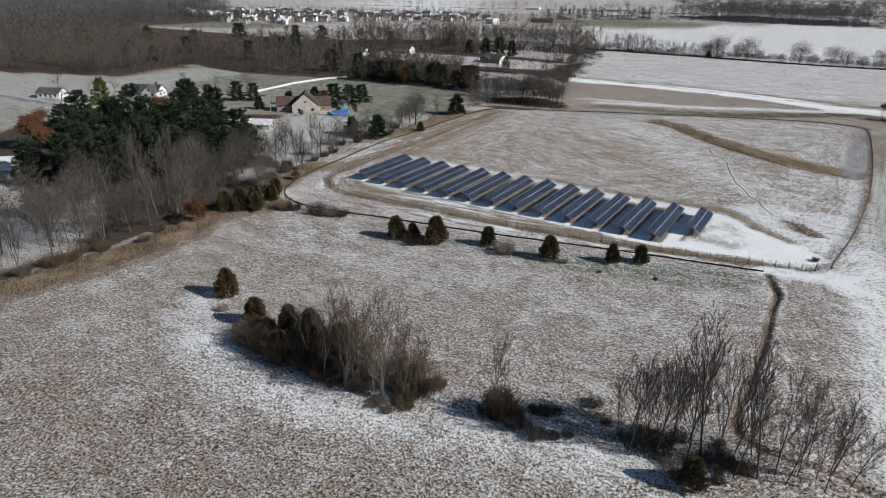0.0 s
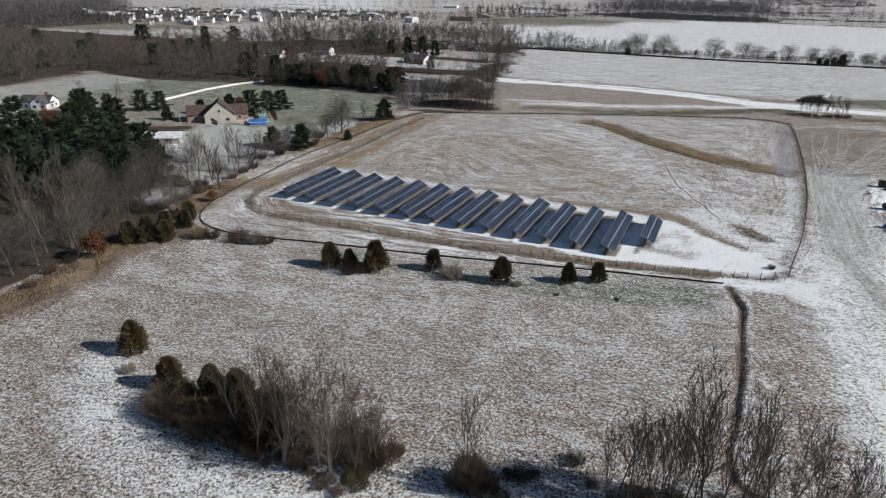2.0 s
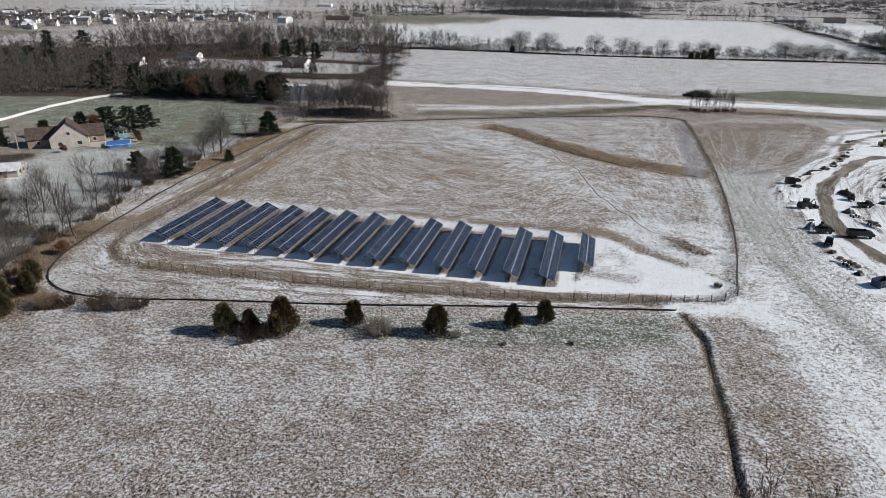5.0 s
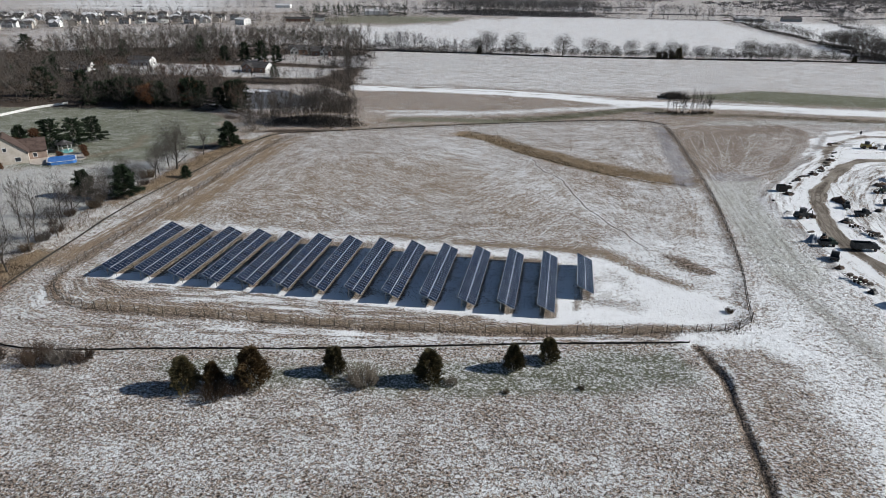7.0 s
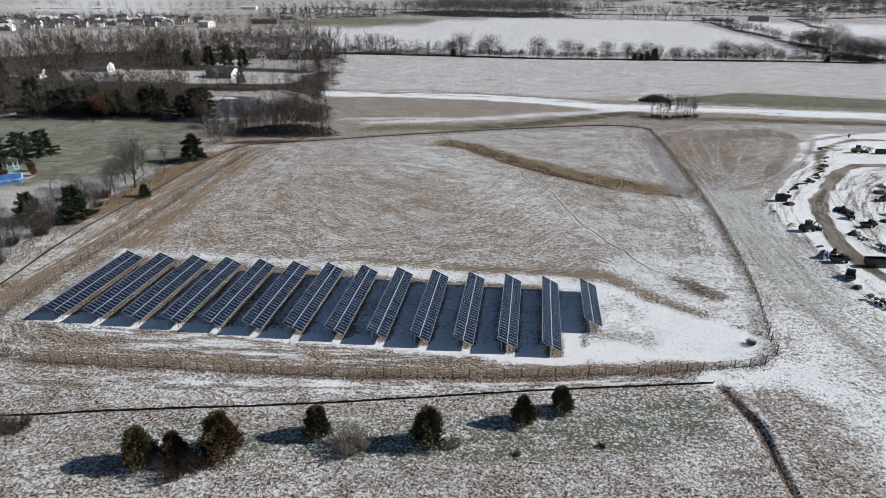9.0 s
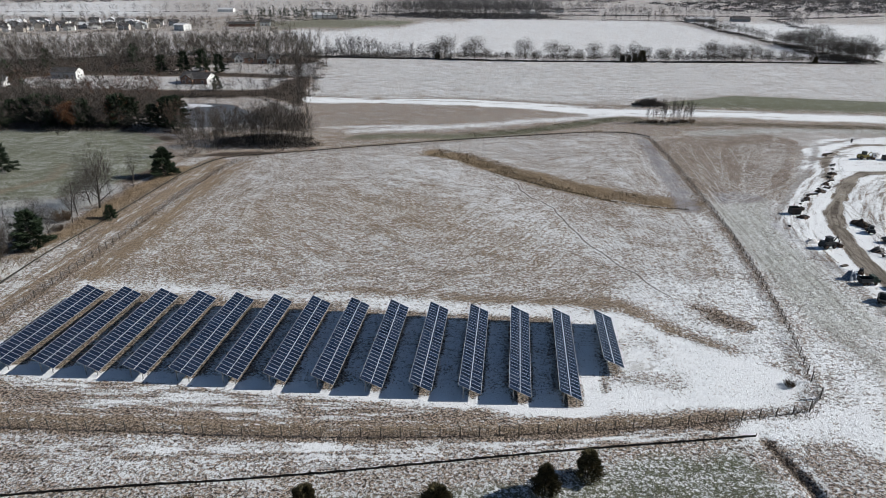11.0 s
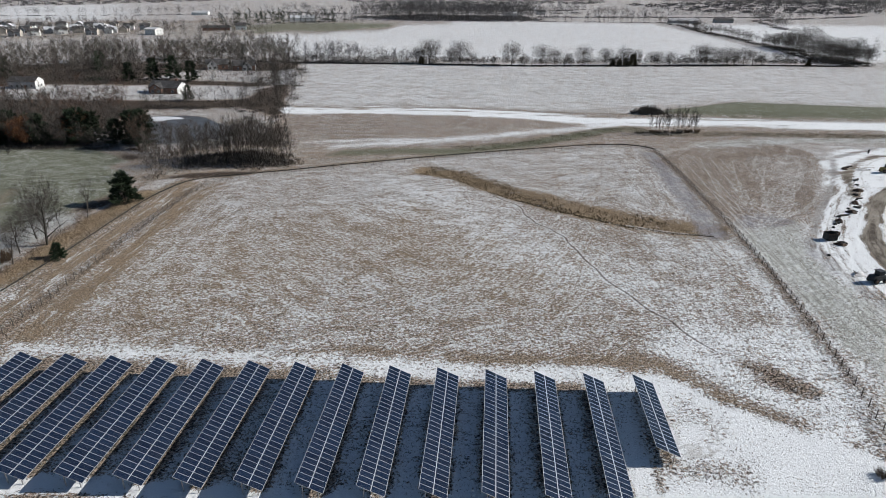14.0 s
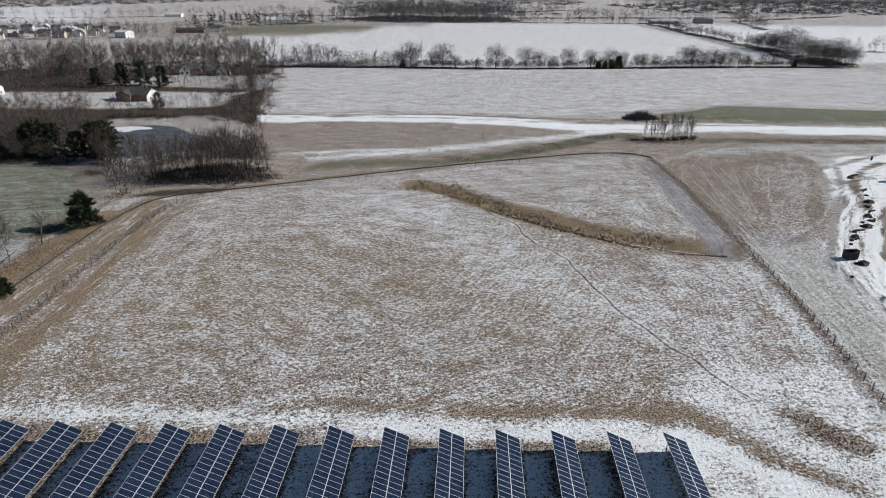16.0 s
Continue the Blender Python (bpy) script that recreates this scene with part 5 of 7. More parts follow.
def wood_mesh(seed, x, y, h, trunk_mat, twig_mat, twigs=120, wide=0.045, crown=0.24, under=26, rise=1.0):
    """Many plain leafless trees in one mesh: a tapering trunk, rising limbs, a haze of twigs."""
    rng = np.random.default_rng(seed)
    n = len(x)
    foot = np.stack([x * UNIT, y * UNIT, ground_height(x, y) - 0.2], 1)
    vs, fs, ms, base = [], [], [], 0

    def add(v, f, m):
        nonlocal base
        vs.append(v), fs.append(f + base), ms.append(np.full(len(f), m))
        base += len(v)

    up = np.array([0, 0, 1.0])
    lean = rng.normal(0, 0.06, (n, 3)) * np.array([1, 1, 0]) + up
    for k in range(3):
        a = np.pi / 3 * k
        side = np.array([np.cos(a), np.sin(a), 0]) * (0.006 * h[:, None] + 0.02)
        v = np.stack([foot - side, foot + side, foot + lean * h[:, None] * 0.9], 1).reshape(-1, 3)
        add(v, np.arange(3 * n).reshape(n, 3), 0)
    limbs_each = 10
    rep = np.repeat(np.arange(n), limbs_each)
    t = np.tile(np.linspace(0.3, 0.92, limbs_each), n) + rng.normal(0, 0.05, len(rep))
    a = rng.uniform(0, 2 * np.pi, len(rep))
    way = np.stack([np.cos(a), np.sin(a), rng.uniform(0.5, 1.5, len(rep)) * rise], 1)
    way /= np.linalg.norm(way, axis=1, keepdims=True)
    root = foot[rep] + lean[rep] * (h[rep] * t)[:, None]
    reach = h[rep] * crown * rng.uniform(0.8, 1.7, len(rep)) * (1.35 - 0.85 * t)
    v, f = blades(rng, root, way, reach, 0.007 * h[rep])
    add(v, f, 0)
    each = max(2, twigs // limbs_each)
    j = np.repeat(np.arange(len(rep)), each)
    s = rng.uniform(0.25, 1.05, len(j))
    mid = root[j] + way[j] * (reach[j] * s)[:, None] + rng.normal(0, 0.022, (len(j), 3)) * h[rep[j]][:, None]
    out = way[j] + rng.normal(0, 0.55, (len(j), 3)) + up * 0.3
    v, f = blades(rng, mid, out, h[rep[j]] * rng.uniform(0.08, 0.2, len(j)), wide * h[rep[j]] / 16 * rng.uniform(0.5, 1.2, len(j)))
    add(v, f, 1)
    rep = np.repeat(np.arange(n), under)
    off = rng.normal(0, 0.2, (len(rep), 3)) * np.array([1, 1, 0]) * h[rep][:, None] + up * rng.uniform(0, 0.1, (len(rep), 1)) * h[rep][:, None]
    v, f = blades(rng, foot[rep] + off, rng.normal(0, 0.7, off.shape) + up * 0.7, h[rep] * rng.uniform(0.04, 0.12, len(rep)), wide * h[rep] / 16 * rng.uniform(0.8, 2.0, len(rep)) * 2.2)
    add(v, f, 1)
    return bulk("woodland", np.concatenate(vs), np.concatenate(fs), [trunk_mat, twig_mat], np.concatenate(ms))


def scatter(seed, poly, gap, holes=(), jitter=0.45):
    """Places strewn over an outline, leaving out the holes."""
    rng = np.random.default_rng(seed)
    xs, ys = [p[0] for p in poly], [p[1] for p in poly]
    x, y = [a.ravel() for a in np.meshgrid(np.arange(min(xs), max(xs), gap), np.arange(min(ys), max(ys), gap))]
    x, y = x + rng.normal(0, jitter * gap, len(x)), y + rng.normal(0, jitter * gap, len(y))
    keep = within(x, y, poly) > 0
    for hole in holes:
        keep &= within(x, y, hole) < 0
    return x[keep], y[keep], rng


def woodland(name, label, seed, poly, gap, low, high, holes=(), trunk=None, twig=None, **kw):
    x, y, rng = scatter(seed, poly, gap, holes)
    low, high = low * UNIT, high * UNIT
    keep = wavy(x, y, 11.0, seed) + rng.normal(0, 0.5, len(x)) > (-0.5 if high < 20 else -4.0)
    x, y = x[keep], y[keep]
    tall = rng.uniform(low, high, len(x)) * (1 + 0.22 * wavy(x, y, 14.0, seed + 3) + 0.1 * wavy(x, y, 5.0, seed))
    return thing(name, label, "woodland", kind="stuff", data=wood_mesh(seed, x, y, tall, trunk or M_BARK, twig or M_TWIG, **kw))


def strip(line, wide):
    """An outline round a broken line."""
    l, r = [], []
    for i, (x, y) in enumerate(line):
        (ax, ay), (bx, by) = line[max(i - 1, 0)], line[min(i + 1, len(line) - 1)]
        d = math.hypot(bx - ax, by - ay)
        nx, ny = -(by - ay) / d * wide / 2, (bx - ax) / d * wide / 2
        l.append((x + nx, y + ny)), r.append((x - nx, y - ny))
    return l + r[::-1]


# twigs of distant woods: haze is put into the colour, paler and greyer
M_HAZEDTWIG = foliage("hazed_far_twigs", [(0.06, 0.058, 0.06), (0.105, 0.1, 0.103), (0.16, 0.152, 0.152)], vary=0.1)
M_RUSTTWIG = foliage("rusty_twigs", [(0.07, 0.03, 0.018), (0.13, 0.06, 0.035), (0.18, 0.1, 0.06)])
CLEARING = [(-335, 372), (-300, 415), (-200, 425), (-160, 425), (-160, 375), (-205, 368), (-300, 360)]
HOUSE_HOLE = [(-250, 432), (-248, 470), (-236, 492), (-190, 492), (-178, 470), (-168, 425)]
FAR_LAWN = [(-665, 435), (-645, 535), (-515, 545), (-535, 475)]
WEST_WOOD = [(-420, 182), (-352, 212), (-356, 270), (-303, 264), (-244, 284), (-235, 300), (-262, 350), (-330, 360), (-340, 380), (-300, 420), (-165, 428), (-182, 532), (-226, 545), (-278, 538), (-322, 514), (-358, 482), (-388, 440), (-388, 388), (-414, 342), (-456, 322), (-520, 310), (-560, 340), (-640, 380), (-700, 300), (-600, 200)]
woodland("woodland", "dark grey-brown leafless woodland behind the lawns", 61, WEST_WOOD, 7.4, 6, 15, [CLEARING, HOUSE_HOLE, FAR_LAWN], M_BARK, M_TWIG, twigs=180, wide=0.17, crown=0.25, under=60)
woodland("woodland", "weathered grey leafless woodland behind the lawns", 57, WEST_WOOD, 10.5, 7, 14, [CLEARING, HOUSE_HOLE, FAR_LAWN], M_PALEBARK, M_GREYTWIG, twigs=150, wide=0.13, crown=0.24, under=10)
woodland("woodland", "reddish leafless woodland behind the lawns", 58, WEST_WOOD, 11.5, 6, 13, [CLEARING, HOUSE_HOLE, FAR_LAWN], M_BARK, M_WARMTWIG, twigs=160, wide=0.15, crown=0.26, under=40)
woodland("woodland", "rust-tinted leafless woodland edge behind the lawn", 62, [(-420, 180), (-352, 208), (-356, 268), (-303, 260), (-300, 275), (-345, 290), (-380, 240), (-440, 215)], 5.0, 10, 16, (), M_BARK, M_WARMTWIG)
woodland("woodland", "russet leafless trees in the grey woodland", 79, [(-420, 230), (-350, 300), (-320, 340), (-380, 350), (-470, 290)], 11, 11, 16, (), M_BARK, M_RUSTTWIG)
woodland("woodland", "pale-barked leafless trees at the back of the grey woodland", 59, [(-172, 480), (-184, 540), (-226, 552), (-280, 545), (-330, 520), (-366, 486), (-392, 440), (-376, 440), (-330, 480), (-262, 506), (-222, 508)], 4.6, 12, 15.5, [CLEARING, HOUSE_HOLE], M_PALEBARK, M_GREYTWIG, twigs=120, wide=0.13, crown=0.26, under=6, rise=2.2)
woodland("woodland", "leafless trees round the dark evergreens behind the lawn", 63, [(-238, 272), (-228, 274), (-190, 282), (-172, 290), (-170, 298), (-180, 316), (-200, 330), (-204, 352), (-255, 345), (-240, 300)], 3.8, 7, 12, (), M_BARK, M_TWIG, twigs=150, wide=0.15, crown=0.28, under=80)
woodland("woodland", "brushy leafless trees along the pond and field corner", 64, [(-140, 262), (-132, 266), (-115, 266), (-107, 270), (-112, 280), (-122, 284), (-134, 284), (-141, 274)], 2.1, 6.5, 11, (), M_BARK, M_TWIG, twigs=150, wide=0.14, crown=0.36, under=80, rise=1.8)
woodland("woodland", "thin leafless trees on the near pond bank", 54, strip([(-168, 284), (-152, 282), (-138, 290), (-130, 303)], 7), 2.6, 6, 10, (), M_BARK, M_WARMTWIG, twigs=150, wide=0.12, crown=0.34, under=40, rise=2.0)
woodland("woodland", "leafless trees lining the field past the pond", 65, [(-137, 312), (-126, 308), (-124, 330), (-134, 358), (-148, 420), (-166, 500), (-184, 512), (-178, 432), (-165, 362), (-146, 340)], 6.6, 7, 12.5, (), M_BARK, M_TWIG, twigs=190, wide=0.085, crown=0.26, under=70)
woodland("woodland", "low dark leafless brush on the pond bank", 66, strip([(-204, 356), (-180, 356), (-160, 357), (-146, 352)], 9), 2.6, 4, 8, (), M_BARK, M_TWIG, twigs=90, wide=0.16, crown=0.32, under=60)
woodland("woodland", "leafless wood on the hill beyond the fields", 67, [(-640, 250), (-660, 430), (-650, 540), (-760, 640), (-1000, 760), (-1300, 700), (-1300, 250), (-800, 190)], 11, 15, 21, (), M_BARK, M_HAZEDTWIG, twigs=70, wide=0.28, crown=0.4, under=24)
woodland("woodland", "brush and leafless trees at the field corner", 68, strip([(-186, 518), (-160, 530), (-120, 534), (-84, 530)], 15), 3.0, 7, 12, (), M_BARK, M_HAZEDTWIG, twigs=130, wide=0.12, crown=0.3, under=40)
woodland("hedgerow", "dark low brush of the hedgerow between snowy fields", 69, strip([(-190, 522), (-110, 526), (-21, 526), (50, 535), (100, 543), (150, 550), (198, 552)], 5), 1.35, 3.0, 5.0, (), M_BARK, M_TWIG, twigs=50, wide=0.75, crown=0.5, under=60)
woodland("hedgerow", "leafless hedgerow running away between snowy fields", 70, strip([(203, 556), (194, 585), (200, 672), (200, 770), (191, 840), (195, 960), (181, 1024)], 13), 3.6, 5, 10, (), M_BARK, M_TWIG, twigs=90, wide=0.25, crown=0.32, under=50)
woodland("hedgerow", "leafless trees of the cross hedgerow", 71, strip([(262, 668), (295, 657), (420, 690), (600, 760)], 9), 4.0, 8, 13, (), M_BARK, M_HAZEDTWIG, twigs=110, wide=0.15, crown=0.3, under=40)
woodland("woodland", "leafless trees and brush where the hedgerows meet", 72, [(196, 548), (214, 550), (222, 566), (216, 620), (210, 680), (198, 690), (204, 600), (190, 566)], 3.4, 7, 12, (), M_BARK, M_TWIG, twigs=120, wide=0.2, crown=0.3, under=60)
woodland("woodland", "distant dark wood beyond the snowy field", 73, [(-150, 990), (-60, 1000), (20, 1030), (0, 1120), (-160, 1150), (-260, 1060)], 8, 15, 22, (), M_BARK, M_HAZEDTWIG, twigs=80, wide=0.3, crown=0.42, under=30)
woodland("woodland", "distant tree line beyond the snowy field", 74, strip([(-90, 996), (40, 1008), (165, 1015)], 18), 6.5, 6, 13, (), M_BARK, M_HAZEDTWIG, wide=0.2)
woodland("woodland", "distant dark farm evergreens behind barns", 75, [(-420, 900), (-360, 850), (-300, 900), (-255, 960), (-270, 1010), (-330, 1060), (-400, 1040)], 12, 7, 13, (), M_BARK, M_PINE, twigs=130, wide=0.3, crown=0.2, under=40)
woodland("woodland", "distant leafless farm trees behind barns", 56, [(-300, 900), (-255, 920), (-140, 1040), (-200, 1090), (-300, 1020)], 10, 7, 13, (), M_BARK, M_HAZEDTWIG, twigs=100, wide=0.2, crown=0.28, under=30)
woodland("woodland", "far dark wood along the horizon", 76, [(330, 1330), (900, 1280), (1500, 1250), (2400, 1700), (2400, 2300), (700, 2100), (250, 1700)], 27, 18, 28, (), M_HAZEDTWIG, M_HAZEDTWIG, twigs=70, wide=0.6, crown=0.8, under=20)
woodland("woodland", "far wood along the horizon", 77, [(-400, 1650), (230, 1700), (260, 2300), (-500, 2200)], 27, 16, 24, (), M_HAZEDTWIG, M_HAZEDTWIG, twigs=70, wide=0.6, crown=0.8, under=20)
woodland("woodland", "far wood west of the houses", 78, [(-1900, 900), (-900, 1350), (-600, 1900), (-1400, 2600), (-2600, 1800)], 27, 16, 24, (), M_HAZEDTWIG, M_HAZEDTWIG, twigs=70, wide=0.6, crown=0.8, under=20)
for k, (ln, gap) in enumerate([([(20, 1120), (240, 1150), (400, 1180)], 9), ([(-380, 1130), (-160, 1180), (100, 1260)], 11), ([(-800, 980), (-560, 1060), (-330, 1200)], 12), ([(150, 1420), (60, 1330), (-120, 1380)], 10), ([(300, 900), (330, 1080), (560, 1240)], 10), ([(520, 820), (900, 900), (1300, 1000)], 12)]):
    woodland("hedgerow", "distant leafless hedgerow between fields", 80 + k, strip(ln, 12), gap * 0.55, 7, 14, (), M_BARK, M_HAZEDTWIG, twigs=80, wide=0.3, crown=0.42, under=30)
HEDGE_TREES = [round_tree_meshes(k, 13.0, 12.5, 2600, 0.05, 0.11) for k in (92, 93, 94)]
HEDGE_LABEL = "broad round-headed leafless tree in the hedgerow"
for x, y, h in [(-68.3, 527.5, 17), (-74, 526.5, 12), (-59.9, 526.5, 9), (-33.3, 526.5, 16), (-24.3, 528.5, 8), (-12.9, 531, 14.5), (-4.1, 531, 12), (5.3, 532.5, 9), (15.6, 535, 13.5), (31.3, 539, 12), (44.1, 539.4, 13), (52.3, 541.2, 11), (63.6, 544, 9), (67.5, 543, 10), (76.6, 545, 9.5), (87.1, 547, 8), (97.5, 549, 14.5), (102.6, 550, 14), (110, 550, 12), (117.6, 551.5, 13), (122.7, 552.5, 10), (129.4, 554, 13), (135.5, 553.5, 10), (141.8, 554.5, 9), (-89.9, 532, 17), (-96.9, 530, 12), (151.1, 554.5, 9), (158.3, 554, 10), (201.9, 683, 13), (204.5, 664, 16), (208.2, 656, 20), (210.5, 638.5, 22), (208.5, 617, 17), (212.4, 606, 16), (214.4, 591.6, 17), (215.4, 577.6, 17), (218, 564.8, 14), (200, 566.7, 12)]:
    plant("bare_tree", HEDGE_LABEL, "tree", HEDGE_TREES[RND.randrange(3)], x, y, h / 13.5, RND.uniform(0, 360), "hedgerow trees")
for x, y, h in [(49.8, 538.5, 7.5), (36, 536.5, 4.6), (40.5, 536.5, 4.6), (45, 537.5, 5), (-95, 528, 5), (172, 551, 4.5)]:
    plant("cedar", "small dark cedar in the hedgerow", "tree", CEDARS[0], x, y, h / 5, RND.uniform(0, 360), "hedgerow cedars")
for x, y, h in [(-268, 296, 13), (-250, 300, 12), (-330, 330, 13), (-300, 340, 12), (-345, 300, 13), (-420, 420, 13), (-400, 432, 13), (-360, 330, 12), (-352, 338, 13), (-410, 300, 12), (-440, 330, 13), (-380, 380, 12), (-472, 400, 13), (-480, 412, 12), (-330, 440, 11), (-290, 470, 12), (-500, 330, 13), (-392, 260, 10), (-275, 345, 11), (-238, 436, 12), (-228, 440, 13), (-215, 434, 11), (-190, 376, 7), (-250, 432, 10)]:
    plant("pine_tree", "dark evergreen among leafless woodland", "tree", PINES[RND.randrange(3)], x, y, h / 15, RND.uniform(0, 360), "evergreens in the woods")
for x, y in [(-308, 168), (-300, 176), (-285, 205), (-275, 215), (-300, 150), (-330, 165), (-262, 225)]:
    plant("bare_tree", "small rounded leafless tree on a snowy lawn", "tree", WIDE[RND.randrange(2)], x, y, RND.uniform(0.45, 0.65), RND.uniform(0, 360), "lawn trees")
for dx, dy, sz in [(-6, 0, 0.55), (-3.6, 0.8, 0.95), (-1, -0.6, 1.35), (1.4, 0.8, 1.5), (3.8, -0.2, 1.15), (6, 0.6, 0.75), (8, 0.3, 0.45)]:
    shrub("bush", "dark rounded leafless bush beside the far lane", THICKETS[(4, 0, 4)[int(sz * 7) % 3]], 22.5 + dx, 366.4 + dy, sz, 70 * dx, "bushes by the far lane")
for x, y, h in [(20.6, 331, 7), (22.2, 330.5, 7.6), (23.4, 331.5, 6.8), (24.8, 331, 8), (28.8, 331.5, 7.4), (31.4, 331.3, 7.8), (33.4, 331, 6.6), (15, 327.5, 6.5), (17.2, 327.5, 7.2), (19, 329, 5.5), (21.5, 327, 6), (25.5, 327.8, 7), (27.5, 328.5, 6.5), (30, 328, 5.5), (32.7, 330.5, 5.5)]:
    plant("bare_tree", "thin leafless sapling in a weedy patch beside the lane", "tree", SAPLINGS[RND.randrange(3)], x, y, h / 12, RND.uniform(0, 360), "lane saplings")
woodland("woodland", "tangled leafless brush and young trees on the field bank", 96, [(-127, 20), (-127, 54), (-125, 70), (-129, 90), (-129, 108), (-137, 130), (-141, 165), (-144, 190), (-148, 190), (-150, 165), (-150, 130), (-158, 112), (-158, 60), (-150, 20)], 5.2, 5, 11, (), M_BARK, M_TWIG, twigs=130, wide=0.042, crown=0.26, under=50)
woodland("woodland", "reddish leafless saplings on the field bank", 97, [(-124, 20), (-124, 54), (-122, 66), (-126, 90), (-127, 112), (-136, 132), (-146, 140), (-146, 60), (-142, 20)], 8.5, 3, 7, (), M_BARK, M_WARMTWIG, twigs=150, wide=0.04, crown=0.3, under=30)
woodland("woodland", "russet leafless trees beside the dark evergreens", 98, [(-262, 300), (-200, 290), (-185, 310), (-200, 345), (-262, 345)], 8, 9, 14, (), M_BARK, M_RUSTTWIG, twigs=110, wide=0.08, crown=0.3)
woodland("woodland", "dark tangled brush at the edge of the lawn", 99, strip([(-240, 277), (-221, 284), (-197, 286), (-172, 284)], 8), 2.4, 4, 7, (), M_BARK, M_TWIG, twigs=90, wide=0.12, crown=0.34, under=50)
woodland("woodland", "leafless garden trees among distant houses", 95, [(-820, 640), (-640, 515), (-570, 505), (-520, 620), (-395, 715), (-280, 770), (-320, 850), (-560, 900), (-820, 700)], 11, 4, 9, (), M_BARK, M_TWIG, twigs=110, wide=0.3, crown=0.3, under=20)
for x, y in [(17, 328.5), (19.5, 329.5), (22, 330), (24.5, 330.5), (27, 330.5), (29.5, 331), (32, 331), (34.5, 331)]:
    shrub("bush", "low dark brush under saplings beside the lane", THICKETS[RND.choice((0, 4, 3))], x + RND.uniform(-0.8, 0.8), y + RND.uniform(-1.2, 1.2), RND.uniform(0.3, 0.75), RND.uniform(0, 360), "brush by the lane")
woodland("woodland", "weathered grey leafless trees on the field bank", 94, [(-129, 20), (-129, 60), (-131, 90), (-132, 112), (-140, 140), (-156, 140), (-160, 60), (-152, 20)], 11.0, 8, 12, (), M_PALEBARK, M_GREYTWIG, twigs=180, wide=0.045, crown=0.26, under=6)
woodland("woodland", "dark evergreens scattered through leafless woodland", 93, WEST_WOOD, 30, 8, 13, [CLEARING, HOUSE_HOLE, FAR_LAWN], M_BARK, M_PINE, twigs=260, wide=0.22, crown=0.2, under=90)
for x, y, h in [(-248.6, 181.5, 9.5), (-242.7, 185.5, 8.5), (-257.3, 181.9, 9)]:
    plant("pine_tree", "dark green pine between house and lawn", "tree", PINES[RND.randrange(3)], x, y, h / 15, RND.uniform(0, 360), "pines between the houses")
woodland("woodland", "grey leafless trees between lawn and pond", 92, [(-141, 247), (-150, 262), (-158, 276), (-152, 282), (-142, 280), (-138, 262)], 2.3, 7, 11, (), M_BARK, M_TWIG, twigs=150, wide=0.12, crown=0.34, under=40, rise=2.0)
woodland("woodland", "small leafless trees round the houses in the clearing", 91, [(-330, 375), (-300, 412), (-250, 418), (-240, 380), (-160, 372), (-165, 366), (-210, 362), (-300, 362)], 8, 5, 11, (), M_BARK, M_TWIG, twigs=150, wide=0.14, crown=0.28, under=50)
woodland("woodland", "leafless trees in front of the gabled house", 53, [(-236, 452), (-228, 474), (-186, 470), (-176, 440), (-210, 436)], 6.0, 7, 11, (), M_BARK, M_TWIG, twigs=150, wide=0.12, crown=0.24, under=10)

# ---- dead grass standing out of the snow ----


def grass(name, label, seed, poly, per, length, width, mat, holes=(), upright=1.0, spine=None):
    """Short dead blades strewn over a part of the plan, per square metre."""
    rng = np.random.default_rng(seed)
    xs, ys = [p[0] for p in poly], [p[1] for p in poly]
    n = int((max(xs) - min(xs)) * (max(ys) - min(ys)) * UNIT * UNIT * per)
    x, y = rng.uniform(min(xs), max(xs), n), rng.uniform(min(ys), max(ys), n)
    keep = within(x, y, poly) > 0
    for hole in holes:
        keep &= within(x, y, hole) < 0
    if spine:
        keep &= rng.random(n) < ease(to_line(x, y, spine) + 1.2 * wavy(x, y, 2.5, 0.4), 7.0, 1.5)
    keep &= wavy(x, y, 2.2, 0.9) + 0.6 * wavy(x, y, 0.9, 2.0) + rng.normal(0, 0.5, n) > -0.25
    x, y = x[keep], y[keep]
    at = np.stack([x * UNIT, y * UNIT, ground_height(x, y) - 0.02], 1)
    way = rng.normal(0, 0.6, (len(x), 3)) * np.array([1, 1, 0.2]) + np.array([0, 0, upright])
    v, f = blades(rng, at, way, rng.uniform(0.5, 1.3, len(x)) * length, rng.uniform(0.6, 1.4, len(x)) * width)
    return thing(name, label, "grass", kind="stuff", data=bulk(name, v, f, [mat]))


M_DARKWEED = foliage("bank_weeds", [(0.03, 0.021, 0.013), (0.07, 0.05, 0.031), (0.12, 0.088, 0.055)])
M_GREYGRASS = foliage("grey_dead_grass", [(0.07, 0.058, 0.047), (0.16, 0.135, 0.11), (0.27, 0.235, 0.195)])
ARRAY_HOLE = [(-119, 134), (-26, 134), (-10, 140), (-8, 160), (-20, 165), (-119, 163)]
grass("dead_grass", "grey-brown dead meadow grass poking through thin snow", 101, [(-121, 26), (-121, 95), (-112, 106), (-70, 114), (-8, 130), (-4, 120), (-4, 80), (14, 66), (14, 26)], 7.0, 0.3, 0.09, M_GREYGRASS)
grass("dead_grass", "tan stubble in the fenced field", 102, FENCE_LINE, 3.2, 0.2, 0.08, M_GREYGRASS, [ARRAY_HOLE])
grass("dead_grass", "tall tan grass filling the drainage swale", 103, strip(SWALE_LINE, 16), 6.0, 0.55, 0.11, M_STRAW, (), 1.0, SWALE_LINE)
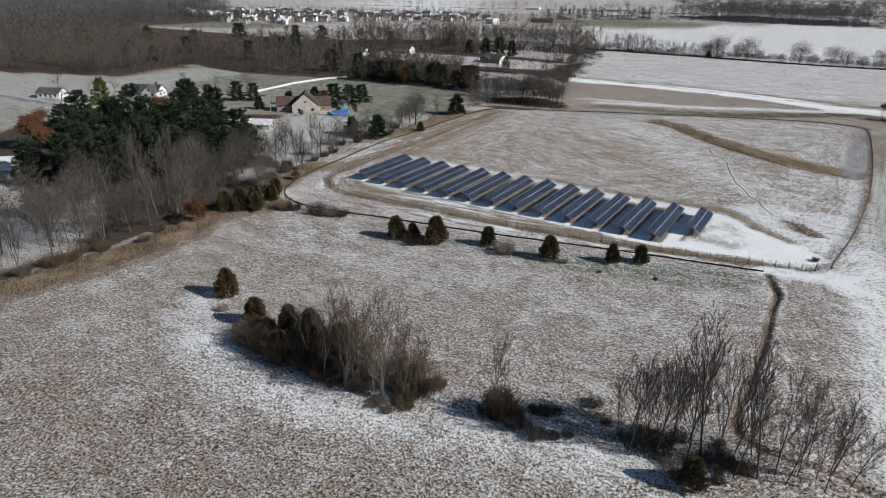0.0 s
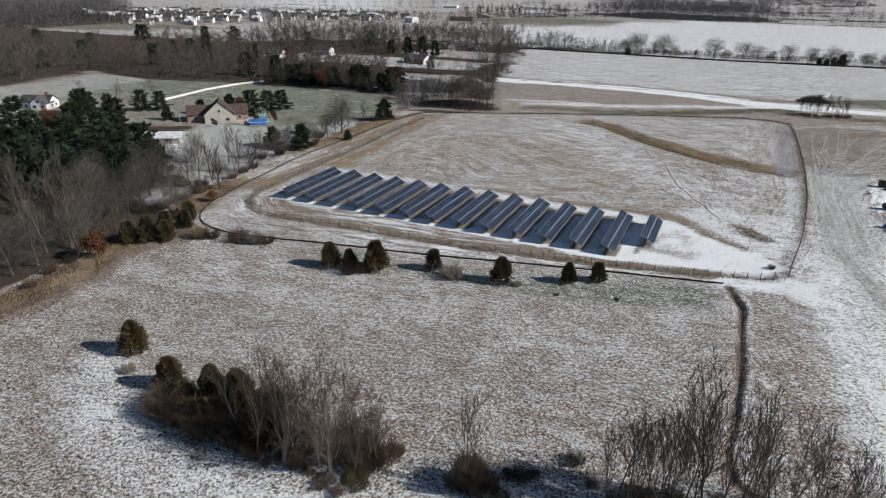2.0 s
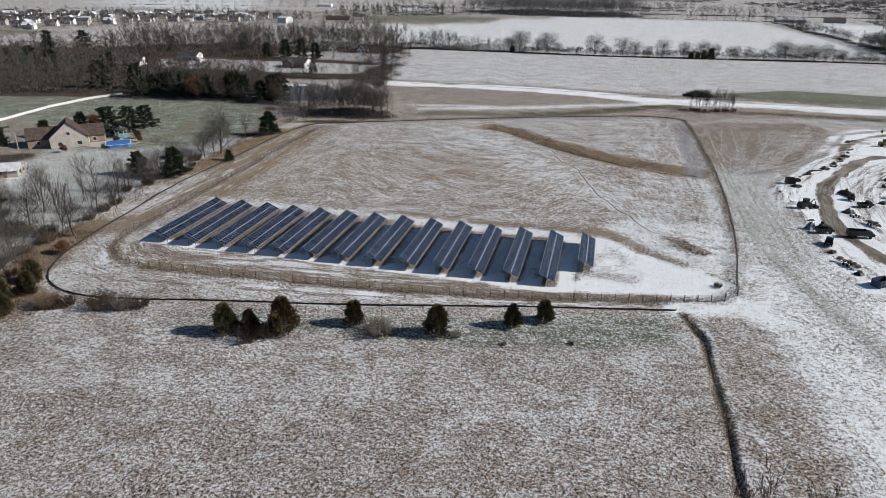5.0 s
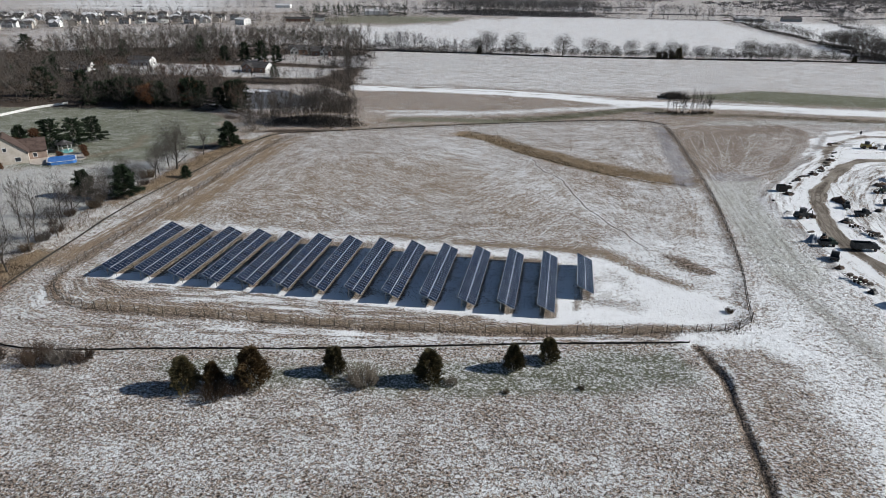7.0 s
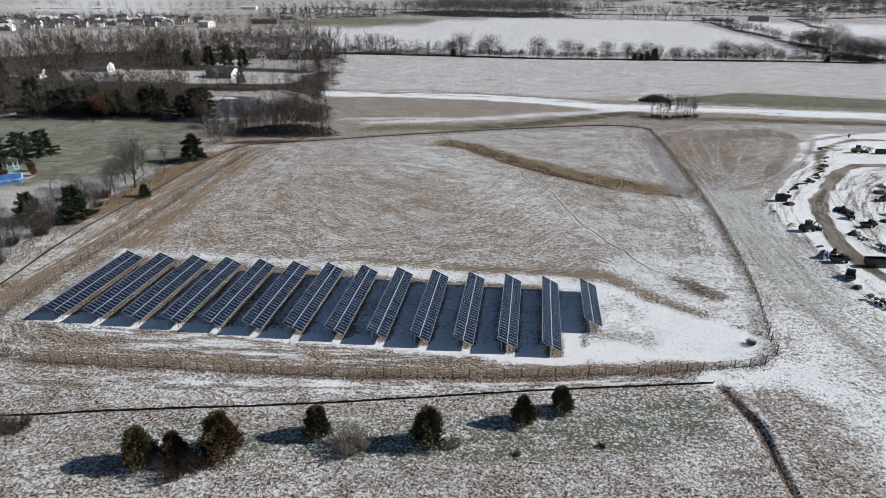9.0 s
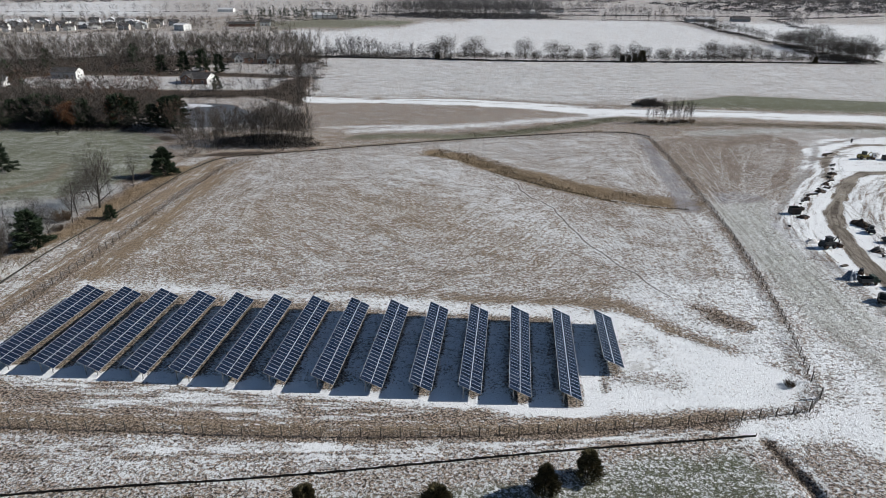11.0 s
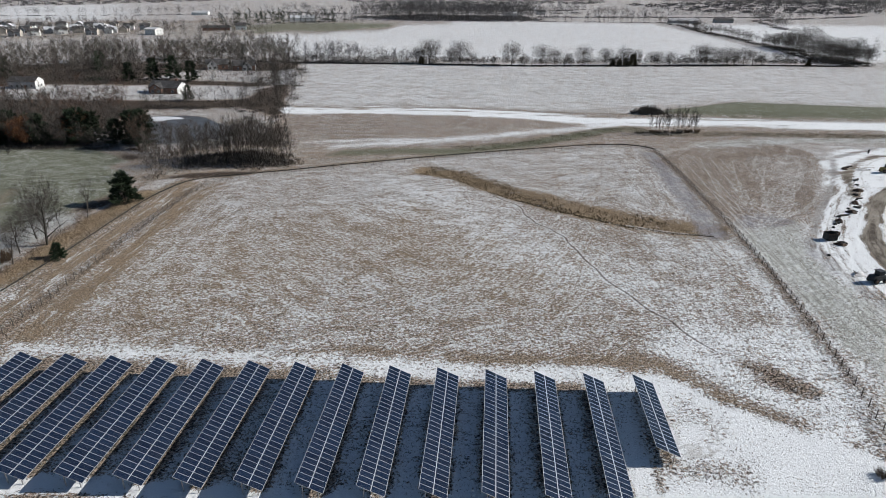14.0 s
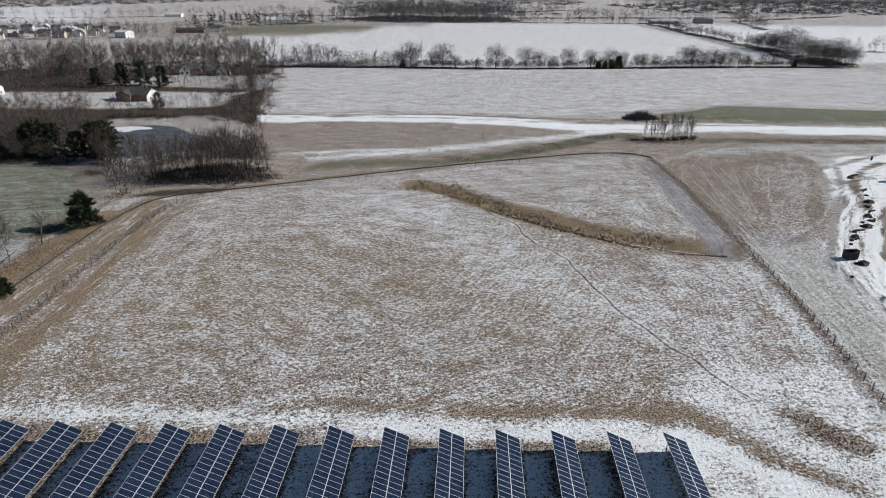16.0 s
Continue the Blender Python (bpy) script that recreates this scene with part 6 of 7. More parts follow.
grass("dead_grass", "coarse golden tufts leaning over the swale", 136, strip([(x, y + 0.8) for x, y in SWALE_LINE[:-1]], 11), 2.0, 1.0, 0.3, M_STRAW, (), 0.7, SWALE_LINE)
# dark blades added to draw the shadow line along the swale's lower edge
grass("dead_grass", "dark weeds drawn as the shadow line low in the swale", 137, strip([(x, y - 2.6) for x, y in SWALE_LINE[2:]], 2.4), 6.0, 0.6, 0.2, M_DARKWEED)
grass("dead_grass", "tall brown grass along the wooded bank", 104, strip([(x + 0.2, y) for x, y in BROWN_EDGE[1:]], 9.0), 9.0, 0.7, 0.09, M_BRUSH)
grass("dead_grass", "dark brown weeds along the wooded bank", 135, strip([(x - 0.6, y) for x, y in BROWN_EDGE[1:12]], 9.0), 7.0, 0.7, 0.12, M_DARKWEED)
grass("dead_grass", "unmown tan grass under the wire fence", 105, strip([(6.2, 146), (5.6, 142.5), (3, 139.3), (-7, 136.6), (-35, 130), (-63, 126.4), (-93, 124.3), (-109, 123), (-116, 125), (-121, 129.6)], 2.6), 9.0, 0.5, 0.08, M_STRAW)
grass("dead_grass", "brown uncut weeds along the fence corner", 141, strip(FENCE_LINE[:12], 1.2), 9.0, 0.55, 0.09, M_BRUSH)
grass("dead_grass", "dark weeds growing in the ditch", 106, strip(DITCH_LINE[:11], 2.2), 5.0, 0.5, 0.1, M_BRUSH)
grass("dead_grass", "dark sodden weeds along the ditch bottom", 138, strip(DITCH_LINE, 1.1), 8.0, 0.4, 0.12, M_DARKWEED)
grass("dead_grass", "thin grey weeds under the wire fence beside the lane", 139, strip(FENCE_LINE[17:], 1.0), 7.0, 0.45, 0.07, M_DARKWEED)
for row in range(1, 15):
    x = -31.15 + 6.93 * (row - 13) + 2.1
    grass("dead_grass", "tan weeds along the low edge of a panel row", 110 + row, strip([(x, 137.6 if row < 14 else 146.2), (x, 160.0)], 1.3), 14.0, 0.42, 0.07, M_GREYGRASS)
M_WEED = foliage("dark_weeds", [(0.045, 0.04, 0.022), (0.1, 0.088, 0.05), (0.17, 0.145, 0.085)])
grass("dead_grass", "dark olive weeds on the berm behind the field", 130, strip([(-58, 296), (-36, 304.5), (-15, 319), (0, 331), (10, 334), (18, 326)], 9), 5.0, 0.55, 0.16, M_WEED)
grass("dead_grass", "dark brown weeds beside the far lane", 131, strip([(10, 326), (33, 327.5), (60, 330), (110, 331)], 7), 5.0, 0.6, 0.16, M_WEED)
grass("dead_grass", "dark flattened weeds in a hollow of the field", 140, [(-5.6, 169), (-2, 168), (2, 164.6), (3.6, 161), (1, 159.6), (-4, 164)], 5.0, 0.5, 0.16, M_DARKWEED)
grass("dead_grass", "tan weeds round the last panel row", 132, [(-22, 143), (-12, 142), (-10, 148), (-19, 151)], 6.0, 0.32, 0.08, M_STRAW)
grass("dead_grass", "dark dead weeds in the snow between the panel rows", 133, [(-119, 138), (-28, 139), (-24, 161), (-118, 160)], 3.5, 0.3, 0.1, M_WEED)
grass("dead_grass", "sparse tan stubble in the snow before the array", 134, [(-60, 131), (-26, 134.5), (1, 141), (4, 146), (-8, 156), (-20, 163), (-22, 145), (-28, 137), (-60, 135.6)], 1.0, 0.25, 0.09, M_GREYGRASS)

# ---- houses and gardens ----
M_SIDING = surface("white_siding", (0.62, 0.62, 0.6), (0.76, 0.76, 0.74), 0.6, 20, 0.6, 0, 0.1, None, 0.3, 0.1)
M_BEIGE = surface("beige_siding", (0.36, 0.32, 0.27), (0.5, 0.46, 0.41), 0.6, 20, 0.7, 0, 0.1, None, 0.3, 0.12)
M_GREY = surface("grey_siding", (0.24, 0.25, 0.26), (0.36, 0.37, 0.38), 0.6, 20, 0.7, 0, 0.1, None, 0.3, 0.15)
M_TAWNY = surface("tan_brick", (0.2, 0.145, 0.115), (0.36, 0.28, 0.23), 1.2, 14, 0.85, 0, 0.2)
M_BRICKY = surface("brown_brick", (0.16, 0.085, 0.06), (0.28, 0.17, 0.13), 1.5, 14, 0.85, 0, 0.2)
M_SHINGLE = surface("dark_shingle", (0.035, 0.033, 0.033), (0.08, 0.075, 0.072), 0.8, 12, 0.9, 0, 0.3, (0.3, 0.3, 0.31), 0.2, 0.2)
M_REDROOF = surface("brown_shingle", (0.055, 0.038, 0.032), (0.11, 0.078, 0.066), 0.8, 12, 0.9, 0, 0.3, None, 0.2, 0.1)
M_SNOWROOF = surface("snowy_roof", (0.45, 0.46, 0.47), (0.74, 0.74, 0.76), 0.5, 10, 0.8, 0, 0.2, (0.16, 0.15, 0.15))
M_PANE = surface("dark_window_glass", (0.02, 0.025, 0.03), (0.04, 0.045, 0.055), 1, 5, 0.08, 0, 0.0, None, 0.6)
M_TRIM = surface("white_trim", (0.66, 0.66, 0.65), (0.8, 0.8, 0.78), 1, 20, 0.5, 0, 0.05)
M_TEAL = surface("teal_paint", (0.1, 0.3, 0.3), (0.16, 0.4, 0.4), 1, 20, 0.5, 0, 0.05)
M_POOL = surface("blue_pool_cover", (0.03, 0.12, 0.38), (0.06, 0.2, 0.52), 0.8, 10, 0.45, 0, 0.1, (0.3, 0.42, 0.6))
M_STONE = surface("pale_paving", (0.32, 0.28, 0.24), (0.5, 0.45, 0.4), 1, 10, 0.85, 0, 0.2)


def house(label, x, y, turn, w, d, h, rise, wall, roof, windows=3, chimney=False, name="house", wing=None, group="", door=True, wing_wall=None, gable=None, plain=False):
    """A gabled house: the ridge runs along its own x; wing: (x, depth, height, rise, width) of a cross gable to the front."""
    base = thing(name, label, "house", pose(x * UNIT, y * UNIT, gz(x * UNIT, y * UNIT) - 0.15, 0, 0, turn) @ Matrix.Scale(1.12, 4), group)
    body = Shape().prism([(-d / 2, 0), (d / 2, 0), (d / 2, h), (0, h + rise), (-d / 2, h)], -w / 2, w / 2)
    piece("wall", body.mesh("wall", wall), base)
    # one gable end gets its own skin, in most houses paler than the walls
    if gable:
        piece("gable_wall", Shape().prism([(-d / 2, 0), (d / 2, 0), (d / 2, h), (0, h + rise), (-d / 2, h)], w / 2, w / 2 + 0.12).mesh("gable_wall", gable), base, None, "pale siding on the gable end")

    def roof_pair(own, length, deep, high, up, m):
        s = math.hypot(deep / 2, up)
        k = math.degrees(math.atan2(up, deep / 2))
        for side in (-1, 1):
            slab = Shape().box(-length / 2 - 0.4, -0.45, 0.02, length / 2 + 0.4, s + 0.06, 0.2)
            q = m @ Matrix.Translation((0, side * deep / 2, high)) @ Matrix.Rotation(0 if side < 0 else math.pi, 4, "Z") @ Matrix.Rotation(radians(k), 4, "X")
            piece("roof", slab.mesh("roof", roof), own, q)

    roof_pair(base, w, d, h, rise, Matrix.Identity(4))

    def window_at(m, ww=1.1, wh=1.3):
        f = Shape().box(-ww / 2 - 0.1, -0.05, -wh / 2 - 0.1, ww / 2 + 0.1, 0.03, -wh / 2).box(-ww / 2 - 0.1, -0.05, wh / 2, ww / 2 + 0.1, 0.03, wh / 2 + 0.1)
        f.box(-ww / 2 - 0.1, -0.05, -wh / 2, -ww / 2, 0.03, wh / 2).box(ww / 2, -0.05, -wh / 2, ww / 2 + 0.1, 0.03, wh / 2)
        o = piece("window", f.mesh("window", M_TRIM), base, m)
        piece("pane", Shape().box(-ww / 2, -0.02, -wh / 2, ww / 2, 0.03, wh / 2).mesh("pane", M_PANE), o)

    floors = 2 if h > 4.5 else 1
    for fl in range(floors):
        z = 1.5 + 2.8 * fl
        for i in range(windows):
            window_at(pose(-w / 2 + w * (i + 0.75) / (windows + 0.5), -d / 2 - 0.02, z))
        for side in () if plain else (-1, 1):
            window_at(pose(side * (w / 2 + 0.13), d * 0.18, z, 0, 0, side * 90))
            window_at(pose(side * (w / 2 + 0.13), -d * 0.2, z, 0, 0, side * 90))
    if door:
        dr = piece("door", Shape().box(-0.5, -0.06, 0, 0.5, 0.02, 2.05).mesh("door", M_BRICKY), base, pose(w * 0.12, -d / 2 - 0.02, 0.15))
        piece("handle", Shape().box(0.36, -0.1, 0.98, 0.42, -0.05, 1.05).mesh("handle", M_STEEL), dr)
    if wing:
        wx, wd, wh, wr, ww = wing
        front = Shape().prism([(-ww / 2, 0), (ww / 2, 0), (ww / 2, wh), (0, wh + wr), (-ww / 2, wh)], 0, d / 2 + wd)
        m = pose(wx, 0, 0, 0, 0, -90)
        piece("wing", front.mesh("wing", wing_wall or wall), base, m)
        roof_pair(base, d / 2 + wd, ww, wh, wr, m @ Matrix.Translation(((d / 2 + wd) / 2, 0, 0)))
        window_at(pose(wx, -d / 2 - wd - 0.02, wh + wr * 0.25), 1.0, 1.1)
        window_at(pose(wx - ww * 0.25, -d / 2 - wd - 0.02, 1.5), 1.5, 1.3)
        window_at(pose(wx + ww * 0.25, -d / 2 - wd - 0.02, 1.5), 1.5, 1.3)
    if chimney:
        piece("chimney", Shape().box(-0.45, -0.45, h + rise * 0.3, 0.45, 0.45, h + rise + 1.1).box(-0.55, -0.55, h + rise + 1.1, 0.55, 0.55, h + rise + 1.25).mesh("chimney", M_BRICKY), base, pose(w * 0.28, d * 0.12, 0))
    return base


house("beige house with brown shingle roof beside a pool", -199, 201, 42, 24, 9, 3.0, 3.0, M_TAWNY, M_REDROOF, 5, False, wing=(1.0, 4.0, 3.6, 5.2, 12), wing_wall=M_BEIGE)
house("long white house with dark roof on a snowy lawn", -313, 153, 30, 11, 7, 2.8, 1.8, M_SIDING, M_SHINGLE, 4)
house("white house with dark shingle roof behind pines", -281, 182, 25, 13, 8, 3.0, 2.6, M_SIDING, M_SHINGLE, 3, True, wing=(3, 2, 3, 3, 7))
house("grey-roofed house among bare trees", -203, 76, 50, 16, 11, 3.2, 2.6, M_GREY, M_SNOWROOF, 3)
house("low garden shed with snowy roof", -187, 165, 30, 9, 7, 2.2, 1.5, M_BEIGE, M_SNOWROOF, 1, name="shed")
house("dark brick house with white gable end by the pond", -210, 397, -8, 17, 10, 3.2, 2.8, M_BRICKY, M_SHINGLE, 4, True, wing=(-3, 2.0, 3.0, 2.2, 7), gable=M_SIDING)
house("long grey house with white gable in woodland clearing", -290, 402, 4, 15, 8, 4.0, 2.0, M_GREY, M_SHINGLE, 5, gable=M_SIDING)
house("small white house in woodland clearing", -309, 373, 12, 12, 8, 3.0, 2.2, M_BEIGE, M_SHINGLE, 3, wing=(3, 2, 3, 2.6, 6), wing_wall=M_SIDING, gable=M_SIDING)
house("dark-roofed house with white gables at wood edge", -222, 486, 22, 14, 8, 3.4, 3.0, M_BRICKY, M_SHINGLE, 3, wing=(-3, 2, 3.2, 3, 6), wing_wall=M_SIDING, gable=M_SIDING)
house("dark-roofed house with white gables at wood edge", -203, 483, 18, 14, 8, 3.4, 3.0, M_BRICKY, M_SHINGLE, 3, wing=(2, 2, 3.2, 3, 6), wing_wall=M_SIDING, gable=M_SIDING)
house("white long barn beside farm trees", -304, 962, 18, 34, 14, 5, 3, M_SIDING, M_SNOWROOF, 4, name="barn", gable=M_SIDING)
house("long dark-roofed barn beside the far field", -352, 794, 20, 30, 10, 3.2, 2.2, M_BRICKY, M_SHINGLE, 4, name="barn", gable=M_SIDING)
house("white gabled farmhouse beside barns", -329, 806, 20, 12, 9, 4.9, 3, M_SIDING, M_SHINGLE, 3)
house("square white house at the suburb edge", -389, 727, -20, 15, 11, 6.0, 1.6, M_SIDING, M_SNOWROOF, 4)
house("low farm building beyond fields", 210, 1015, 0, 40, 12, 4, 2.4, M_GREY, M_SNOWROOF, 4, name="barn")
house("low farm building beyond fields", 270, 1035, 0, 26, 12, 4, 2.4, M_GREY, M_SHINGLE, 4, name="barn")
house("farm building beyond fields", -20, 1165, 5, 30, 12, 4, 2.4, M_SIDING, M_SNOWROOF, 4, name="barn")
house("white farmhouse beyond snowy fields", 30, 1205, 5, 14, 10, 5, 3, M_SIDING, M_SHINGLE, 3)
house("farm building beyond fields", -500, 1085, 5, 26, 12, 4, 2.4, M_SIDING, M_SNOWROOF, 4, name="barn")
PROTO = [house("two-storey house with dark snow-dusted roof in the suburb", -640, 742, 20, 11, 8, 4.4, 2.6, w, r, 2, False, wing=(k, 1.2, 4.3, 2.0, 5), group="suburb houses", gable=g, plain=True) for w, r, k, g in ((M_GREY, M_SHINGLE, -2, M_BEIGE), (M_BEIGE, M_SHINGLE, 2, M_SIDING), (M_SIDING, M_SHINGLE, 0, M_SIDING), (M_GREY, M_SNOWROOF, 2, M_SIDING))]
SUBURB = [(-830, 610), (-760, 585), (-690, 565), (-632, 518), (-588, 512), (-560, 560), (-540, 630), (-470, 700), (-405, 730), (-405, 800), (-520, 830), (-660, 760), (-800, 690)]
hx, hy, hr = scatter(95, SUBURB, 25, (), 0.28)
for i, (x, y) in enumerate(zip(hx, hy)):
    m = pose(float(x) * UNIT, float(y) * UNIT, -0.15, 0, 0, 20 + 90 * int(hr.integers(0, 2)) + float(hr.uniform(-12, 12)))
    if i < 4:
        PROTO[i].matrix_basis = m @ Matrix.Scale(1.12, 4)
    else:
        copy_thing(PROTO[int(hr.integers(0, 4))], m)


def gazebo(x, y):
    base = thing("gazebo", "white and teal octagonal gazebo beside the pool", "gazebo", pose(x * UNIT, y * UNIT, gz(x * UNIT, y * UNIT), 0, 0, 20))
    ring = [(math.cos(math.pi / 4 * k) * 2.4, math.sin(math.pi / 4 * k) * 2.4) for k in range(8)]
    deck = Shape().tube([(0, 0, 0), (0, 0, 0.5)], 2.7, 8)
    piece("deck", deck.mesh("deck", M_TEAL), base)
    for px, py in ring:
        piece("post", Shape().box(-0.09, -0.09, 0.5, 0.09, 0.09, 3.0).mesh("post", M_TRIM), base, pose(px, py, 0))
    piece("rail", Shape().tube([(a, b, 1.4) for a, b in ring + ring[:1]], 0.06, 4).mesh("rail", M_TRIM), base)
    piece("roof", Shape().tube([(0, 0, 3.0), (0, 0, 3.15), (0, 0, 4.3), (0, 0, 4.7)], [3.0, 3.0, 0.6, 0.1], 8).mesh("roof", M_SHINGLE), base)


def pool(x, y, turn):
    base = thing("swimming_pool", "raised swimming pool under a bright blue cover", "pool", pose(x * UNIT, y * UNIT, gz(x * UNIT, y * UNIT), 0, 0, turn))
    piece("wall", Shape().box(-4.6, -4.2, -0.1, 4.6, 4.2, 1.1, 0, None, 1.2).mesh("wall", M_POOL), base)
    piece("coping", Shape().box(-4.75, -4.35, 1.1, 4.75, 4.35, 1.16, 0, None, 1.2).mesh("coping", M_TRIM), base)
    piece("cover", Shape().box(-4.4, -4.0, 1.16, 4.4, 4.0, 1.2, 0, None, 1.2).mesh("cover", M_POOL), base)


thing("utility_pole", "tall slim pale pole on the lawn beside the house", "pole", pose(-206.2 * UNIT, 187.9 * UNIT, gz(-206.2 * UNIT, 187.9 * UNIT)), data=Shape().tube([(0, 0, -0.3), (0, 0, 7.0)], [0.16, 0.11], 8).mesh("utility_pole", M_STONE))
gazebo(-187.5, 213)
pool(-180, 202.5, 40)
patio = thing("patio", "pale stone patio round the pool", "patio", pose(-183 * UNIT, 204.5 * UNIT, gz(-183 * UNIT, 204.5 * UNIT), 0, 0, 40), kind="structure", data=Shape().box(-9, -5, -0.1, 9, 7, 0.12, 0, None, 2).mesh("patio", M_STONE))


def board_fence(label, line, height=1.3):
    base = thing("board_fence", label, "fence")
    spots = along(spread(line), 2.4)
    post = Shape().box(-0.09, -0.09, -0.2, 0.09, 0.09, height + 0.15, 0, None, 0.02).mesh("post", M_TRIM)
    board = Shape().box(0, -0.02, -0.15, 2.4, 0.02, 0.15).mesh("board", M_TRIM)
    for i, (x, y, a) in enumerate(spots):
        piece("post", post, base, pose(x, y, gz(x, y), 0, 0, math.degrees(a)))
        if i + 1 < len(spots):
            for h in (0.35, 0.75, 1.15):
                piece("board", board, base, pose(x, y, gz(x, y) + h, 0, 0, math.degrees(a)))


board_fence("white three-board paddock fence across a snowy lawn", [(-358.2, 135.9), (-333.2, 139.5), (-294.6, 142.4), (-270.9, 142.8)])
board_fence("white three-board paddock fence behind the house", [(-247, 216), (-251, 246), (-249, 268), (-243, 283)])


def pond():
    line = smooth_line([(-190, 327), (-190, 336), (-178, 340), (-166, 339), (-158, 330), (-147, 321), (-139, 312), (-140, 305), (-150, 298), (-161, 290), (-172, 294), (-176, 308), (-182, 318), (-190, 327)], 2)[:-1]
    n = Nodes("pond_water")
    n.bump(n.noise(2.0, 3), 0.05, 0.02)
    mat = n.done(n.mix(n.span(n.noise(0.25, 4), 0.4, 0.6), (0.05, 0.052, 0.055), (0.11, 0.112, 0.118)), 0.35, 0.0, 0.3)
    z = 0.16
    s = Shape()
    s.face([(x * UNIT, y * UNIT, z) for x, y in line])
    thing("pond", "grey pond under thin dull ice", "water", kind="structure", data=s.mesh("pond", mat))
    ice = smooth_line([(-189, 326), (-189.5, 334), (-184, 337.5), (-176, 337), (-171, 333), (-178, 331.5), (-179, 327), (-184, 328.5), (-185, 322), (-189, 326)], 1)[:-1]
    k = Shape()
    k.f.append(tuple(range(len(ice))))
    k.m.append(0)
    k.v = [(x * UNIT, y * UNIT, z + 0.03) for x, y in ice]
    thing("ice_sheet", "white snow-covered ice at the pond edge", "ice", kind="structure", data=k.mesh("ice_sheet", surface("pond_ice", (0.6, 0.62, 0.65), (0.78, 0.78, 0.8), 0.5, 8, 0.6)))


pond()

# ---- the equipment yard ----
M_RUST = surface("rusty_steel", (0.035, 0.024, 0.018), (0.12, 0.07, 0.045), 2, 25, 0.85, 0.2, 0.3, (0.2, 0.2, 0.21))
M_DARKPAINT = surface("dark_machine_paint", (0.012, 0.014, 0.016), (0.045, 0.05, 0.055), 1.5, 25, 0.5, 0.1, 0.15, (0.09, 0.07, 0.055))
M_GREENPAINT = surface("faded_green_paint", (0.02, 0.035, 0.025), (0.05, 0.075, 0.055), 1.5, 25, 0.5, 0.1, 0.15, (0.1, 0.08, 0.06))
M_BLUEPAINT = surface("faded_blue_paint", (0.03, 0.05, 0.09), (0.07, 0.1, 0.16), 1.5, 25, 0.5, 0.1, 0.15)
M_YELLOWPAINT = surface("dull_yellow_paint", (0.2, 0.15, 0.04), (0.34, 0.27, 0.09), 1.5, 25, 0.55, 0.1, 0.15, (0.1, 0.08, 0.06))
M_RUBBER = surface("black_rubber", (0.008, 0.008, 0.008), (0.025, 0.024, 0.023), 3, 30, 0.8, 0, 0.3)
M_TARP = surface("grey_blue_tarp", (0.09, 0.12, 0.17), (0.2, 0.24, 0.3), 1.2, 15, 0.6, 0, 0.3, (0.6, 0.61, 0.63))
M_TIMBER = surface("grey_timber", (0.06, 0.05, 0.04), (0.17, 0.14, 0.115), 3, 30, 0.9, 0, 0.4)
M_HEAPSNOW = surface("dirty_snow_heap", (0.4, 0.39, 0.38), (0.74, 0.74, 0.75), 0.8, 6, 0.9, 0, 0.5, (0.2, 0.17, 0.14))


def yard_thing(name, label, category, x, y, turn, group=""):
    x, y = x * UNIT, y * UNIT
    return thing(name, label, category, pose(x, y, gz(x, y) + 0.02, 0, 0, turn) @ Matrix.Scale(0.82, 4), group)


def wheel_part(parent, x, y, r, w, mat=None):
    """A tyre lying across the thing's own y, with its rim."""
    t = Shape().tube([(0, -w / 2, 0), (0, -w * 0.35, 0), (0, w * 0.35, 0), (0, w / 2, 0)], [r * 0.86, r, r, r * 0.86], 14)
    o = piece("wheel", t.mesh("wheel", mat or M_RUBBER), parent, pose(x, y, r))
    piece("rim", Shape().tube([(0, -w / 2 - 0.02, 0), (0, w / 2 + 0.02, 0)], r * 0.5, 10).mesh("rim", M_RUST), o)


def truck(label, x, y, turn, paint, long=7.0, box_h=1.5):
    b = yard_thing("truck", label, "truck", x, y, turn)
    piece("chassis", Shape().box(-long / 2, -0.5, 0.6, long / 2, 0.5, 0.85).mesh("chassis", M_RUST), b)
    cab = Shape().prism([(long / 2 - 2.3, 0.85), (long / 2, 0.85), (long / 2, 1.6), (long / 2 - 0.9, 1.75), (long / 2 - 1.2, 2.55), (long / 2 - 2.3, 2.6)], -1.05, 1.05, 0, Matrix.Rotation(radians(-90), 4, "Z") @ Matrix.Diagonal((-1, 1, 1, 1)))
    c = piece("cab", cab.mesh("cab", paint), b)
    piece("windscreen", Shape().box(long / 2 - 1.16, -0.9, 1.8, long / 2 - 1.05, 0.9, 2.45).mesh("windscreen", M_PANE), c)
    bed = Shape()
    x1 = long / 2 - 2.5
    bed.box(-long / 2, -1.2, 0.9, x1, 1.2, 1.02).box(-long / 2, -1.2, 1.02, x1, -1.1, 1.02 + box_h).box(-long / 2, 1.1, 1.02, x1, 1.2, 1.02 + box_h).box(x1 - 0.1, -1.1, 1.02, x1, 1.1, 1.1 + box_h).box(-long / 2, -1.1, 1.02, -long / 2 + 0.1, 1.1, 0.9 + box_h)
    piece("bed", bed.mesh("bed", M_DARKPAINT), b)
    for wx in (long / 2 - 1.3, -long / 2 + 1.1, -long / 2 + 2.2):
        for s in (-1, 1):
            wheel_part(b, wx, s * 1.0, 0.5, 0.3)
    return b


